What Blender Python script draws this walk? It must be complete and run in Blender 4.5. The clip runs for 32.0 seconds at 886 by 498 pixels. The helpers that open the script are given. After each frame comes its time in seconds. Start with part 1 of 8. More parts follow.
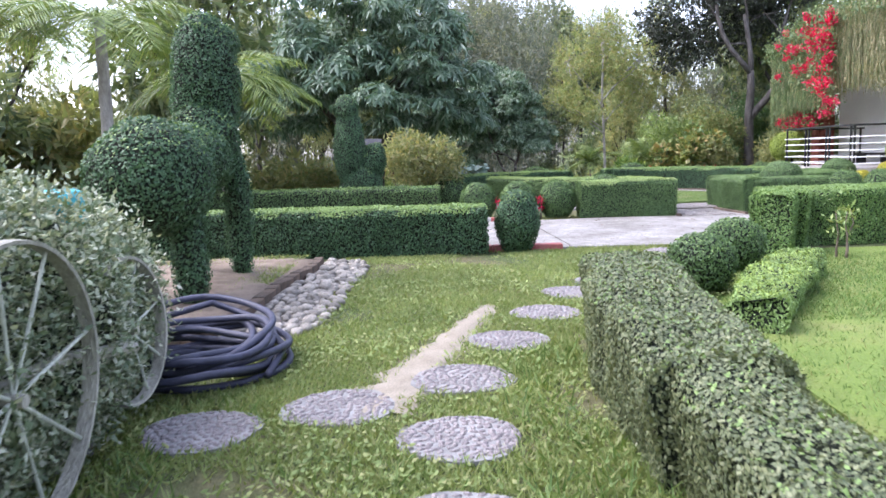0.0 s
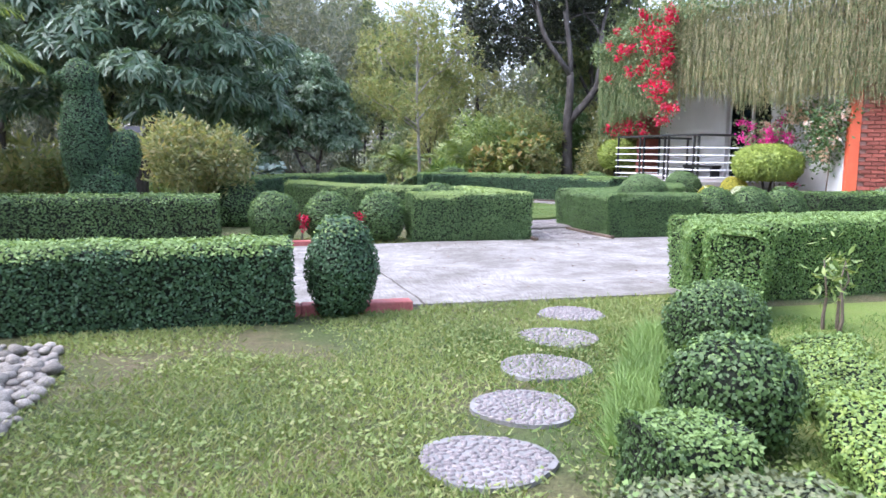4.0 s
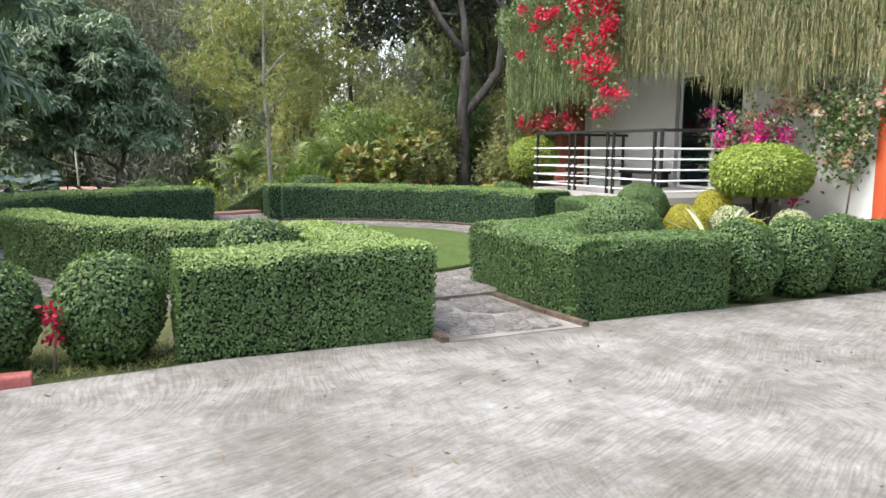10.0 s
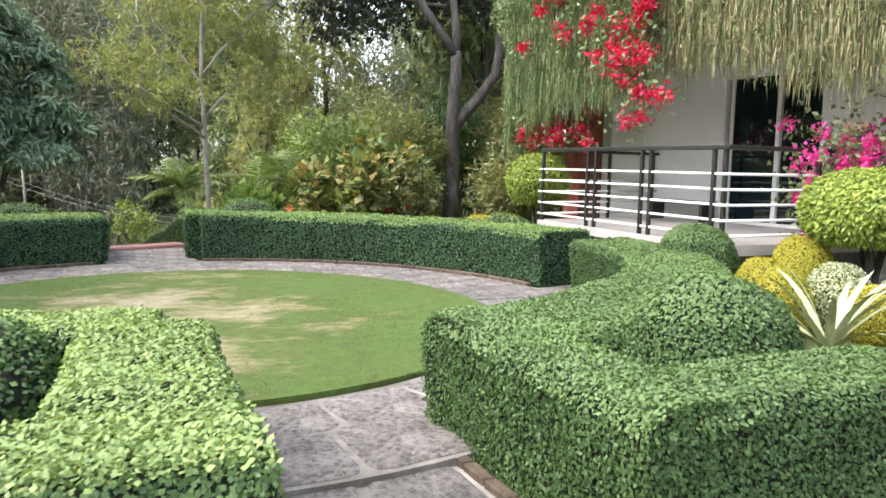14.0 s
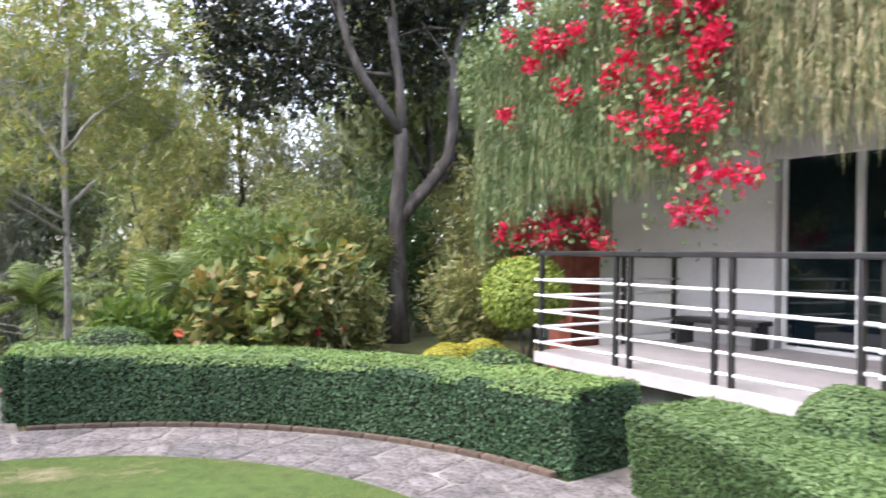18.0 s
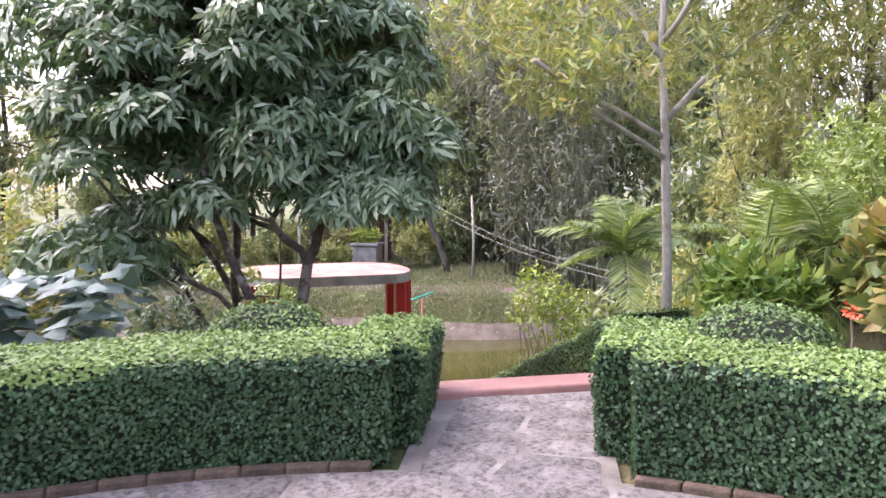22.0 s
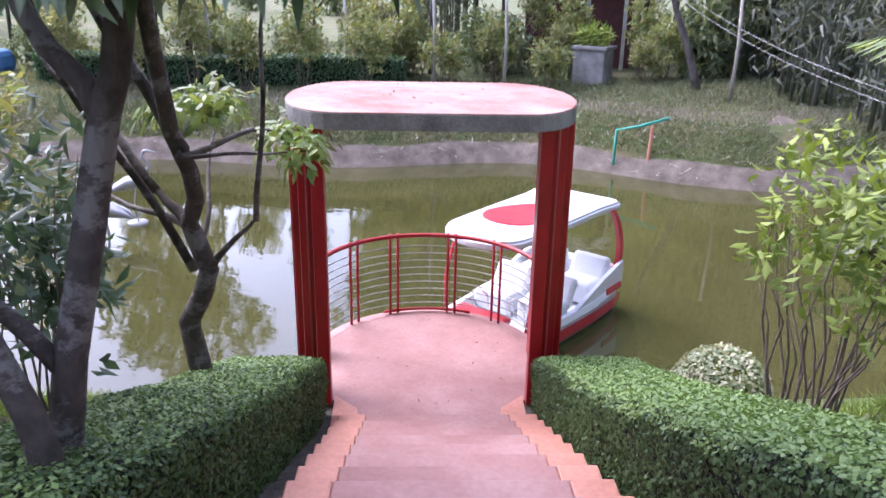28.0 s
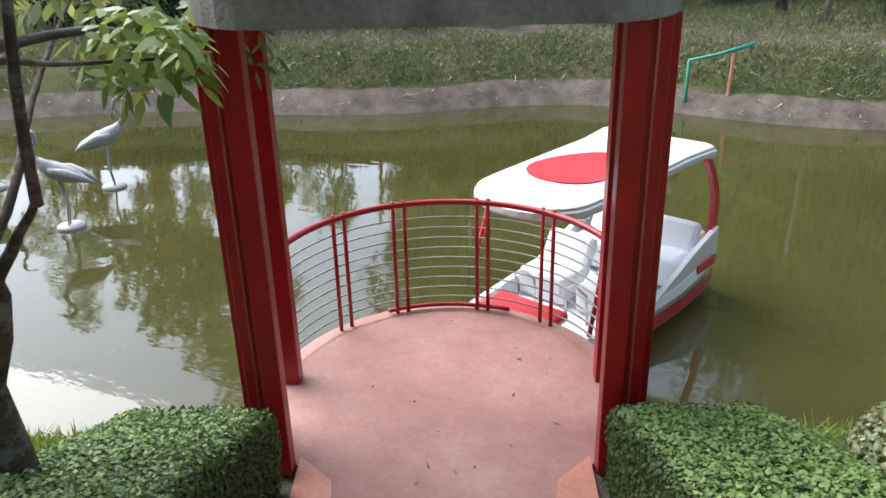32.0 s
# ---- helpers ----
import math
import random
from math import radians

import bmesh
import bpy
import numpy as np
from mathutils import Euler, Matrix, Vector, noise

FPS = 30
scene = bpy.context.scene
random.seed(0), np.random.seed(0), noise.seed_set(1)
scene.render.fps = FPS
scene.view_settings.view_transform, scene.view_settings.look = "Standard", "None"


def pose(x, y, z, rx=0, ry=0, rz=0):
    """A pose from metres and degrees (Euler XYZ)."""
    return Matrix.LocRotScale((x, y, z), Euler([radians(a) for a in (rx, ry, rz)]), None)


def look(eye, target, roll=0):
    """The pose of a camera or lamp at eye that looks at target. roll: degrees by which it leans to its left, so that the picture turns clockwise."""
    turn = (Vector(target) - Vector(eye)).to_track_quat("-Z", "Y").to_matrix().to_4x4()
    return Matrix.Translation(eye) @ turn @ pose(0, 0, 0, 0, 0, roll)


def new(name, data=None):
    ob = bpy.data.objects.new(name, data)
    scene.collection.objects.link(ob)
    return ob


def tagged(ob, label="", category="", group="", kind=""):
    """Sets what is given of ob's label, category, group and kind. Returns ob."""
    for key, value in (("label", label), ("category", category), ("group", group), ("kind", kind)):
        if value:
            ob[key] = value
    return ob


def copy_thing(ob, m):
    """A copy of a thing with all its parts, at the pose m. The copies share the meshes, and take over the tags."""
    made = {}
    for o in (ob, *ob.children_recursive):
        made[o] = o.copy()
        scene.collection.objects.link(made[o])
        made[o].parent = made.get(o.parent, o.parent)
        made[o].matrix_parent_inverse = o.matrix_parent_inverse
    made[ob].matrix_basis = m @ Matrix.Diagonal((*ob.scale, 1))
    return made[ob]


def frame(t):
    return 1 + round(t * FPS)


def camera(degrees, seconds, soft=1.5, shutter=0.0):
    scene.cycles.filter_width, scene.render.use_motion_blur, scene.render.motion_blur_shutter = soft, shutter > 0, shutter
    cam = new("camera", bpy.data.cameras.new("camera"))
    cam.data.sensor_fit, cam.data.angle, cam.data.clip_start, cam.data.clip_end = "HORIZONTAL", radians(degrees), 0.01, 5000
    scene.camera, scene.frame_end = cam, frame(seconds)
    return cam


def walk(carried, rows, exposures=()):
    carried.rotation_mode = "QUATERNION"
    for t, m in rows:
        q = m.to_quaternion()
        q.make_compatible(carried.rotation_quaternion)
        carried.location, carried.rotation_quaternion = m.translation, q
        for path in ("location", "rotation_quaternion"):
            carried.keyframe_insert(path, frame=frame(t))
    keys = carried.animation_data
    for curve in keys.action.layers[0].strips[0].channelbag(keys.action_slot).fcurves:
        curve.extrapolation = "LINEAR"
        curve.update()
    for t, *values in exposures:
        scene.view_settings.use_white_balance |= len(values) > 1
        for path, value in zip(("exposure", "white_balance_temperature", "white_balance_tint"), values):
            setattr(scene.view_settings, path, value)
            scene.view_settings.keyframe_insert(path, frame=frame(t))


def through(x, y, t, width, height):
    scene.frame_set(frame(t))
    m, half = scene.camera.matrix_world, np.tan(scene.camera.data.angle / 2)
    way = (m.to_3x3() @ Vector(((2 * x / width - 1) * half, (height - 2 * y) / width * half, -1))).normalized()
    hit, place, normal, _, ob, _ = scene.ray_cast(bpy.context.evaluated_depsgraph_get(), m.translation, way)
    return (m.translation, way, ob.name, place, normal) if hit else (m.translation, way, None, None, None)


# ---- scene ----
# rows: seconds, x, y, z, yaw, pitch, roll
PATH_ROWS = [
    (0, 0.011, 0.001, 1.297, -0.11, -6.94, 1.54),
    (0.5, 0.013, 0.518, 1.299, -0.91, -5.23, 1.23),
    (1, -0.020, 1.070, 1.295, -1.88, -4.49, 0.82),
    (1.5, 0.018, 1.598, 1.348, -3.19, -4.49, 0.33),
    (2, 0.003, 2.089, 1.336, -4.72, -5.25, -0.04),
    (2.5, 0.035, 2.555, 1.317, -6.40, -6.06, -0.32),
    (3, 0.146, 3.010, 1.359, -8.71, -6.54, -0.53),
    (3.5, 0.161, 3.520, 1.360, -12.05, -6.89, -0.71),
    (4, 0.149, 3.965, 1.356, -15.27, -7.29, -0.67),
    (4.5, 0.213, 4.416, 1.373, -18.66, -7.80, -0.55),
    (6.5, 0.811, 6.368, 1.494, -26.60, -6.77, -0.09),
    (7, 0.932, 6.827, 1.472, -27.36, -6.78, 0.02),
    (7.5, 1.115, 7.260, 1.501, -27.73, -7.20, 0.09),
    (8, 1.309, 7.793, 1.464, -27.86, -7.99, 0.04),
    (8.5, 1.538, 8.276, 1.443, -26.78, -8.48, 0.02),
    (9, 1.826, 8.715, 1.484, -25.26, -8.42, -0.06),
    (9.5, 2.033, 9.196, 1.490, -24.34, -8.03, -0.22),
    (10, 2.286, 9.633, 1.465, -23.92, -7.42, -0.41),
    (10.5, 2.542, 10.041, 1.492, -23.84, -6.56, -0.77),
    (11, 2.732, 10.553, 1.520, -25.04, -5.60, -1.37),
    (11.5, 2.969, 10.973, 1.497, -25.03, -4.61, -1.78),
    (12, 3.213, 11.340, 1.500, -25.28, -4.36, -2.06),
    (12.5, 3.413, 11.779, 1.511, -25.28, -4.89, -1.97),
    (13, 3.627, 12.154, 1.494, -24.79, -5.41, -1.60),
    (13.5, 3.914, 12.540, 1.515, -23.78, -6.08, -1.18),
    (15.5, 4.728, 14.274, 1.574, -26.37, -6.49, -2.02),
    (16, 4.888, 14.722, 1.605, -29.81, -4.84, -2.16),
    (16.5, 5.008, 15.063, 1.664, -33.63, -2.33, -1.79),
    (17, 5.102, 15.540, 1.715, -37.01, 0.04, -1.27),
    (17.5, 5.232, 15.949, 1.735, -35.86, 1.31, -0.85),
    (18, 5.321, 16.394, 1.734, -29.44, 0.58, -0.98),
    (18.5, 5.252, 16.888, 1.737, -19.75, -1.46, -1.08),
    (19, 5.236, 17.337, 1.679, -9.00, -3.70, -0.97),
    (19.5, 5.225, 17.782, 1.689, 0.60, -4.94, -0.64),
    (20, 5.141, 18.281, 1.680, 6.67, -5.18, -0.42),
    (20.5, 5.125, 18.767, 1.648, 10.03, -4.90, -0.12),
    (21, 5.136, 19.271, 1.626, 10.81, -4.63, 0.18),
    (21.5, 5.105, 19.802, 1.626, 10.53, -4.68, 0.16),
    (22, 5.184, 20.326, 1.641, 10.36, -4.52, -0.09),
    (22.5, 5.224, 20.833, 1.632, 10.36, -4.65, -0.41),
    (23, 5.236, 21.352, 1.646, 10.78, -4.52, -0.61),
    (23.5, 5.303, 21.848, 1.647, 12.62, -4.09, -0.58),
    (24, 5.296, 22.315, 1.612, 14.04, -3.74, -0.60),
    (24.5, 5.238, 22.789, 1.592, 16.29, -3.91, -0.39),
    (26.5, 5.032, 24.468, 1.431, 24.59, -8.37, -0.86),
    (27, 4.941, 24.842, 1.413, 26.04, -11.39, -1.07),
    (27.5, 4.848, 25.193, 1.397, 27.61, -15.15, -1.13),
    (28, 4.788, 25.602, 1.380, 29.53, -19.42, -0.98),
    (28.5, 4.628, 25.985, 1.349, 30.99, -23.08, -0.84),
    (29, 4.460, 26.336, 1.324, 32.38, -26.76, -0.21),
    (29.5, 4.367, 26.707, 1.330, 33.47, -28.78, 0.61),
    (30, 4.241, 26.963, 1.174, 33.37, -28.63, 0.87),
    (30.5, 4.067, 27.196, 1.063, 33.04, -26.81, 1.03),
    (31, 3.956, 27.447, 0.945, 32.96, -24.82, 1.16),
    (31.5, 3.811, 27.685, 0.814, 32.62, -23.63, 1.26),
    (32, 3.687, 27.927, 0.659, 32.51, -23.08, 1.33),
]
cam = camera(60.1, 32.0, soft=1.5, shutter=0.3)
walk(cam, [(t, pose(x, y, z, 90 + pitch, roll, yaw)) for t, x, y, z, yaw, pitch, roll in PATH_ROWS],
     [(0.0, 2.12, 5950, 22), (4.0, 2.12, 5800, 21), (8.0, 1.82, 6800, 11), (10.0, 1.82, 6700, 10), (13.0, 2.15, 7000, 10), (15.5, 2.05, 6100, 18), (17.0, 2.06, 6050, 24), (18.0, 2.15, 6350, 20), (20.0, 2.35, 5800, 32), (21.2, 2.4, 5850, 32), (22.0, 2.6, 6500, 32), (23.0, 2.62, 5850, 38), (24.2, 2.7, 5350, 50), (26.5, 2.5, 5700, 42), (28.0, 2.33, 5700, 32), (30.0, 1.9, 6300, 18), (32.0, 1.85, 6300, 12)])

# ---- light: pale hazy sky late in the day ----
SUN_ELEVATION, SUN_ROTATION = radians(52), radians(272)
world = bpy.data.worlds.new("sky")
scene.world = world
world.use_nodes = True
wn, wl = world.node_tree.nodes, world.node_tree.links
sky = wn.new("ShaderNodeTexSky")
sky.sky_type = "NISHITA"
sky.sun_disc = False
sky.sun_elevation, sky.sun_rotation = SUN_ELEVATION, SUN_ROTATION
sky.air_density, sky.dust_density, sky.ozone_density = 1.0, 2.0, 1.0
pale = wn.new("ShaderNodeHueSaturation")
pale.inputs["Saturation"].default_value = 0.55
wl.new(sky.outputs[0], pale.inputs["Color"])
wl.new(pale.outputs[0], wn["Background"].inputs["Color"])
wn["Background"].inputs["Strength"].default_value = 0.15
sun = new("sun", bpy.data.lights.new("sun", "SUN"))
sun.data.energy, sun.data.angle, sun.data.color = 1.2, radians(60), (1.0, 0.96, 0.88)
sun.matrix_world = look((0, 0, 0), (-math.sin(SUN_ROTATION) * math.cos(SUN_ELEVATION), -math.cos(SUN_ROTATION) * math.cos(SUN_ELEVATION), -math.sin(SUN_ELEVATION)))

rng = np.random.default_rng(7)


# ---- materials ----
def material(name):
    m = bpy.data.materials.new(name)
    m.use_nodes = True
    return m, m.node_tree.nodes, m.node_tree.links, m.node_tree.nodes["Principled BSDF"]


def ramp(n, l, source, stops):
    r = n.new("ShaderNodeValToRGB")
    e = r.color_ramp.elements
    while len(e) < len(stops):
        e.new(0.5)
    for k, (p, c) in zip(e, stops):
        k.position, k.color = p, (*c, 1)
    l.new(source, r.inputs[0])
    return r.outputs[0]


def noise_out(n, l, scale, detail=4.0, rough=0.6, coord="Object", stretch=None):
    tc = n.new("ShaderNodeTexCoord")
    out = tc.outputs[coord]
    if stretch:
        mp = n.new("ShaderNodeMapping")
        mp.inputs["Scale"].default_value = stretch
        l.new(out, mp.inputs[0])
        out = mp.outputs[0]
    t = n.new("ShaderNodeTexNoise")
    t.inputs["Scale"].default_value, t.inputs["Detail"].default_value, t.inputs["Roughness"].default_value = scale, detail, rough
    l.new(out, t.inputs["Vector"])
    return t.outputs["Fac"]


def blend(n, l, fac, a, b, mode="MIX"):
    m = n.new("ShaderNodeMix")
    m.data_type, m.blend_type = "RGBA", mode
    for k, v in ((0, fac), (6, a), (7, b)):
        if isinstance(v, (int, float)):
            m.inputs[k].default_value = v
        elif isinstance(v, tuple):
            m.inputs[k].default_value = (*v, 1)
        else:
            l.new(v, m.inputs[k])
    return m.outputs[2]


def bump(n, l, b, height, strength, distance=0.02):
    k = n.new("ShaderNodeBump")
    k.inputs["Strength"].default_value, k.inputs["Distance"].default_value = strength, distance
    l.new(height, k.inputs["Height"])
    l.new(k.outputs[0], b.inputs["Normal"])


def surface(name, stops, scale=8.0, rough=0.8, fine=60.0, bump_strength=0.3, metal=0.0, coord="Object", stretch=None, vary=0.0, mottle=0.5, distance=0.02):
    """Two scales of noise in colour, fine relief, and a small change from object to object."""
    m, n, l, b = material(name)
    big = noise_out(n, l, scale, 5, 0.6, coord, stretch)
    fin = noise_out(n, l, fine, 3, 0.6, coord, stretch)
    col = ramp(n, l, big, [(0.3 + 0.4 * i / max(1, len(stops) - 1), c) for i, c in enumerate(stops)])
    dark = ramp(n, l, fin, [(0.35, (0.62, 0.62, 0.62)), (0.65, (1.15, 1.15, 1.15))])
    col = blend(n, l, mottle, col, dark, "MULTIPLY")
    if vary:
        oi = n.new("ShaderNodeObjectInfo")
        shade = ramp(n, l, oi.outputs["Random"], [(0.0, (1 - vary,) * 3), (1.0, (1 + vary,) * 3)])
        col = blend(n, l, 1.0, col, shade, "MULTIPLY")
    l.new(col, b.inputs["Base Color"])
    b.inputs["Roughness"].default_value, b.inputs["Metallic"].default_value = rough, metal
    bump(n, l, b, fin, bump_strength, distance)
    return m


LEAF_GAIN = 1.25


def leaf(name, stops, rough=0.55, through=0.25, scale=1.2):
    """Leaf blades: each one takes its own tone; broad patches of tone over the plant."""
    m, n, l, b = material(name)
    stops = [(min(0.9, LEAF_GAIN * 1.12 * s[0]), LEAF_GAIN * s[1], LEAF_GAIN * (s[2] + 0.1 * s[1])) for s in stops]
    g = n.new("ShaderNodeNewGeometry")
    col = ramp(n, l, g.outputs["Random Per Island"], [(i / max(1, len(stops) - 1), c) for i, c in enumerate(stops)])
    patch = ramp(n, l, noise_out(n, l, scale, 3, 0.6), [(0.3, (0.72, 0.74, 0.7)), (0.7, (1.2, 1.17, 1.1))])
    col = blend(n, l, 0.8, col, patch, "MULTIPLY")
    l.new(col, b.inputs["Base Color"])
    b.inputs["Roughness"].default_value = rough
    tr = n.new("ShaderNodeBsdfTranslucent")
    l.new(blend(n, l, 1.0, col, (1.15, 1.1, 0.6), "MULTIPLY"), tr.inputs["Color"])
    mx = n.new("ShaderNodeMixShader")
    mx.inputs[0].default_value = through
    l.new(b.outputs[0], mx.inputs[1])
    l.new(tr.outputs[0], mx.inputs[2])
    l.new(mx.outputs[0], n["Material Output"].inputs[0])
    return m


M_HEDGE = leaf("hedge_leaf", [(0.036, 0.085, 0.018), (0.05, 0.11, 0.024), (0.062, 0.13, 0.03), (0.08, 0.155, 0.04)])
M_HEDGE_COOL = leaf("hedge_leaf_dark", [(0.024, 0.068, 0.026), (0.035, 0.092, 0.034), (0.048, 0.115, 0.044), (0.07, 0.15, 0.06)])
# hedge-top leaves: new growth, with light from above put into the colour too
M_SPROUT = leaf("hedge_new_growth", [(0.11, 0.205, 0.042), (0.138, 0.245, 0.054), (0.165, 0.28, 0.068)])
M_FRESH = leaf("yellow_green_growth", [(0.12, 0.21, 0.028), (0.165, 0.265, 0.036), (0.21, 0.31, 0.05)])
M_LIT_TOP = leaf("lit_top_hedge_leaf", [(0.08, 0.155, 0.04), (0.1, 0.185, 0.05), (0.125, 0.215, 0.062)])
M_YOUNG = leaf("lit_pale_growth", [(0.15, 0.25, 0.06), (0.19, 0.3, 0.075), (0.235, 0.35, 0.1)])
M_LIME = leaf("lime_leaf", [(0.1, 0.17, 0.012), (0.17, 0.26, 0.02), (0.25, 0.35, 0.035)])
M_GOLD = leaf("golden_leaf", [(0.2, 0.22, 0.002), (0.29, 0.31, 0.003), (0.38, 0.39, 0.005)])
M_VARIEG = leaf("variegated_leaf", [(0.12, 0.2, 0.07), (0.3, 0.38, 0.2), (0.5, 0.53, 0.36)])
# near-black body colour paints the shade in the gaps between leaves
M_SHADE_CORE = surface("shade_gap_core", [(0.006, 0.011, 0.004), (0.014, 0.022, 0.008)], 20, 0.95, 90, 0.8)
M_CORE_PALE = surface("pale_shrub_core", [(0.06, 0.07, 0.004), (0.11, 0.125, 0.008)], 20, 0.95, 90, 0.8)
M_MANGO = leaf("mango_leaf", [(0.037, 0.086, 0.042), (0.068, 0.136, 0.071), (0.108, 0.186, 0.107), (0.178, 0.265, 0.185)], 0.4, 0.28)
# the palest lychee tone paints bright glints on the glossy leaves
M_LYCHEE = leaf("lychee_leaf", [(0.036, 0.085, 0.036), (0.068, 0.135, 0.06), (0.115, 0.192, 0.1), (0.21, 0.3, 0.205)], 0.4, 0.28)
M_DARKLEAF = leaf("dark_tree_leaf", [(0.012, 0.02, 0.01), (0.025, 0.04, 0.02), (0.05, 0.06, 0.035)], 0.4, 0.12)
# wood and feathery leaves are lightened: distant haze is put into their colour
M_WOOD_LEAF = leaf("wood_leaf", [(0.07, 0.117, 0.058), (0.113, 0.174, 0.08), (0.165, 0.224, 0.104), (0.23, 0.278, 0.132)], 0.5, 0.45)
M_PALE_LEAF = leaf("feathery_leaf", [(0.12, 0.17, 0.06), (0.17, 0.225, 0.08), (0.22, 0.26, 0.1), (0.27, 0.27, 0.11)], 0.5, 0.45)
M_FEATHER = leaf("feathery_leaf_yellowing", [(0.112, 0.183, 0.052), (0.168, 0.24, 0.069), (0.213, 0.262, 0.08), (0.246, 0.23, 0.085)], 0.5, 0.4)
# pale grey-green, with the haze over the far bamboo in the colour
M_BAMBOO = leaf("bamboo_leaf", [(0.075, 0.105, 0.078), (0.118, 0.152, 0.108), (0.17, 0.2, 0.148)], 0.5, 0.45)
M_PALM = leaf("palm_leaf", [(0.08, 0.15, 0.03), (0.14, 0.23, 0.045), (0.23, 0.31, 0.07)], 0.4, 0.3)
M_GRASS = leaf("grass_blade", [(0.11, 0.18, 0.038), (0.145, 0.225, 0.05), (0.185, 0.26, 0.066), (0.235, 0.27, 0.1)], 0.7, 0.3, 0.7)
M_LAWN = leaf("lawn_blade", [(0.05, 0.115, 0.014), (0.08, 0.16, 0.022), (0.12, 0.2, 0.034), (0.2, 0.23, 0.08)], 0.6, 0.3, 0.7)
M_VINE = leaf("hanging_vine_leaf", [(0.095, 0.125, 0.045), (0.165, 0.19, 0.078), (0.245, 0.255, 0.12), (0.35, 0.335, 0.195)], 0.6, 0.25, 2.0)
M_VINE_GREEN = leaf("green_vine_leaf", [(0.05, 0.098, 0.034), (0.095, 0.16, 0.052), (0.165, 0.235, 0.085)], 0.6, 0.25, 2.0)
M_RED = leaf("red_petal", [(0.32, 0.006, 0.035), (0.45, 0.01, 0.06), (0.58, 0.025, 0.11)], 0.5, 0.3)
M_PINK = leaf("pink_petal", [(0.46, 0.012, 0.2), (0.64, 0.03, 0.33), (0.76, 0.1, 0.44)], 0.5, 0.3)
M_WHITE_PETAL = leaf("pale_petal", [(0.6, 0.42, 0.33), (0.72, 0.56, 0.46), (0.78, 0.68, 0.58)], 0.5, 0.3)
M_BARK = surface("bark", [(0.022, 0.018, 0.015), (0.055, 0.046, 0.038), (0.11, 0.1, 0.085)], 9, 0.9, 40, 0.8, stretch=(1, 1, 0.25))
M_PALE_BARK = surface("pale_bark", [(0.2, 0.185, 0.16), (0.31, 0.29, 0.255), (0.4, 0.38, 0.34)], 7, 0.85, 35, 0.5, stretch=(1, 1, 0.4))
M_TWIG = surface("twig", [(0.1, 0.08, 0.06), (0.2, 0.16, 0.12)], 12, 0.9)
M_SOIL = surface("soil", [(0.13, 0.1, 0.07), (0.22, 0.17, 0.125), (0.3, 0.245, 0.19)], 3, 0.95, 40, 0.9)
M_CONCRETE = None
M_RED_PAINT = surface("red_paint", [(0.26, 0.003, 0.007), (0.36, 0.006, 0.012)], 3, 0.38, 30, 0.12, mottle=0.25)
M_SEAM = surface("pale_red_seam", [(0.34, 0.03, 0.035), (0.5, 0.16, 0.15)], 5, 0.5, 30, 0.2, stretch=(1, 1, 0.2))
M_PINK_PAINT = surface("pink_floor_paint", [(0.29, 0.14, 0.12), (0.36, 0.19, 0.165), (0.42, 0.25, 0.222)], 1.6, 0.72, 25, 0.2, mottle=0.25)
M_ORANGE_EDGE = surface("orange_edge_paint", [(0.48, 0.2, 0.13), (0.58, 0.27, 0.19)], 3, 0.6, 30, 0.25, mottle=0.3)
M_ROOF_PINK = surface("faded_pink_roof", [(0.25, 0.12, 0.1), (0.35, 0.215, 0.185), (0.42, 0.3, 0.265)], 1.5, 0.9, 20, 0.3, mottle=0.3)
M_ROOF_PINK.node_tree.nodes["Principled BSDF"].inputs["Specular IOR Level"].default_value = 0.12
M_WHITE = surface("white_paint", [(0.76, 0.77, 0.77), (0.85, 0.86, 0.86)], 1.2, 0.6, 40, 0.1, mottle=0.15)
M_GREY_CEM = surface("grey_cement", [(0.13, 0.13, 0.125), (0.22, 0.22, 0.215), (0.3, 0.3, 0.295)], 3, 0.85, 40, 0.4, mottle=0.4)
M_BLACK = surface("black_metal_paint", [(0.014, 0.014, 0.014), (0.03, 0.03, 0.03)], 6, 0.4, 40, 0.05)
M_STEEL = surface("steel_bar", [(0.6, 0.6, 0.6), (0.72, 0.72, 0.72)], 6, 0.3, 40, 0.05, metal=0.6)
M_BRICK = surface("brick", [(0.2, 0.05, 0.033), (0.29, 0.08, 0.055), (0.37, 0.13, 0.095)], 6, 0.85, 60, 0.5, vary=0.3)
M_DULL_BRICK = surface("dull_brick", [(0.13, 0.065, 0.05), (0.2, 0.1, 0.08)], 6, 0.9, 60, 0.5)
M_MORTAR = surface("mortar", [(0.19, 0.1, 0.08), (0.28, 0.16, 0.13)], 8, 0.95, 60, 0.5)
M_ORANGE = surface("orange_paint", [(0.6, 0.1, 0.04), (0.68, 0.14, 0.06)], 3, 0.5, 40, 0.1, mottle=0.2)
M_PEBBLE = surface("river_pebble", [(0.15, 0.135, 0.112), (0.27, 0.25, 0.215), (0.4, 0.375, 0.33)], 7, 0.75, 50, 0.35, vary=0.45)
M_COBBLE = surface("set_pebble", [(0.15, 0.135, 0.14), (0.25, 0.225, 0.225), (0.34, 0.31, 0.3)], 30, 0.85, 120, 0.5)
M_HOSE = surface("blue_black_hose", [(0.022, 0.025, 0.05), (0.05, 0.055, 0.095)], 10, 0.55, 60, 0.2)
M_WOODGREY = surface("weathered_wood", [(0.25, 0.25, 0.21), (0.44, 0.43, 0.37)], 10, 0.85, 70, 0.6, stretch=(1, 1, 0.2))
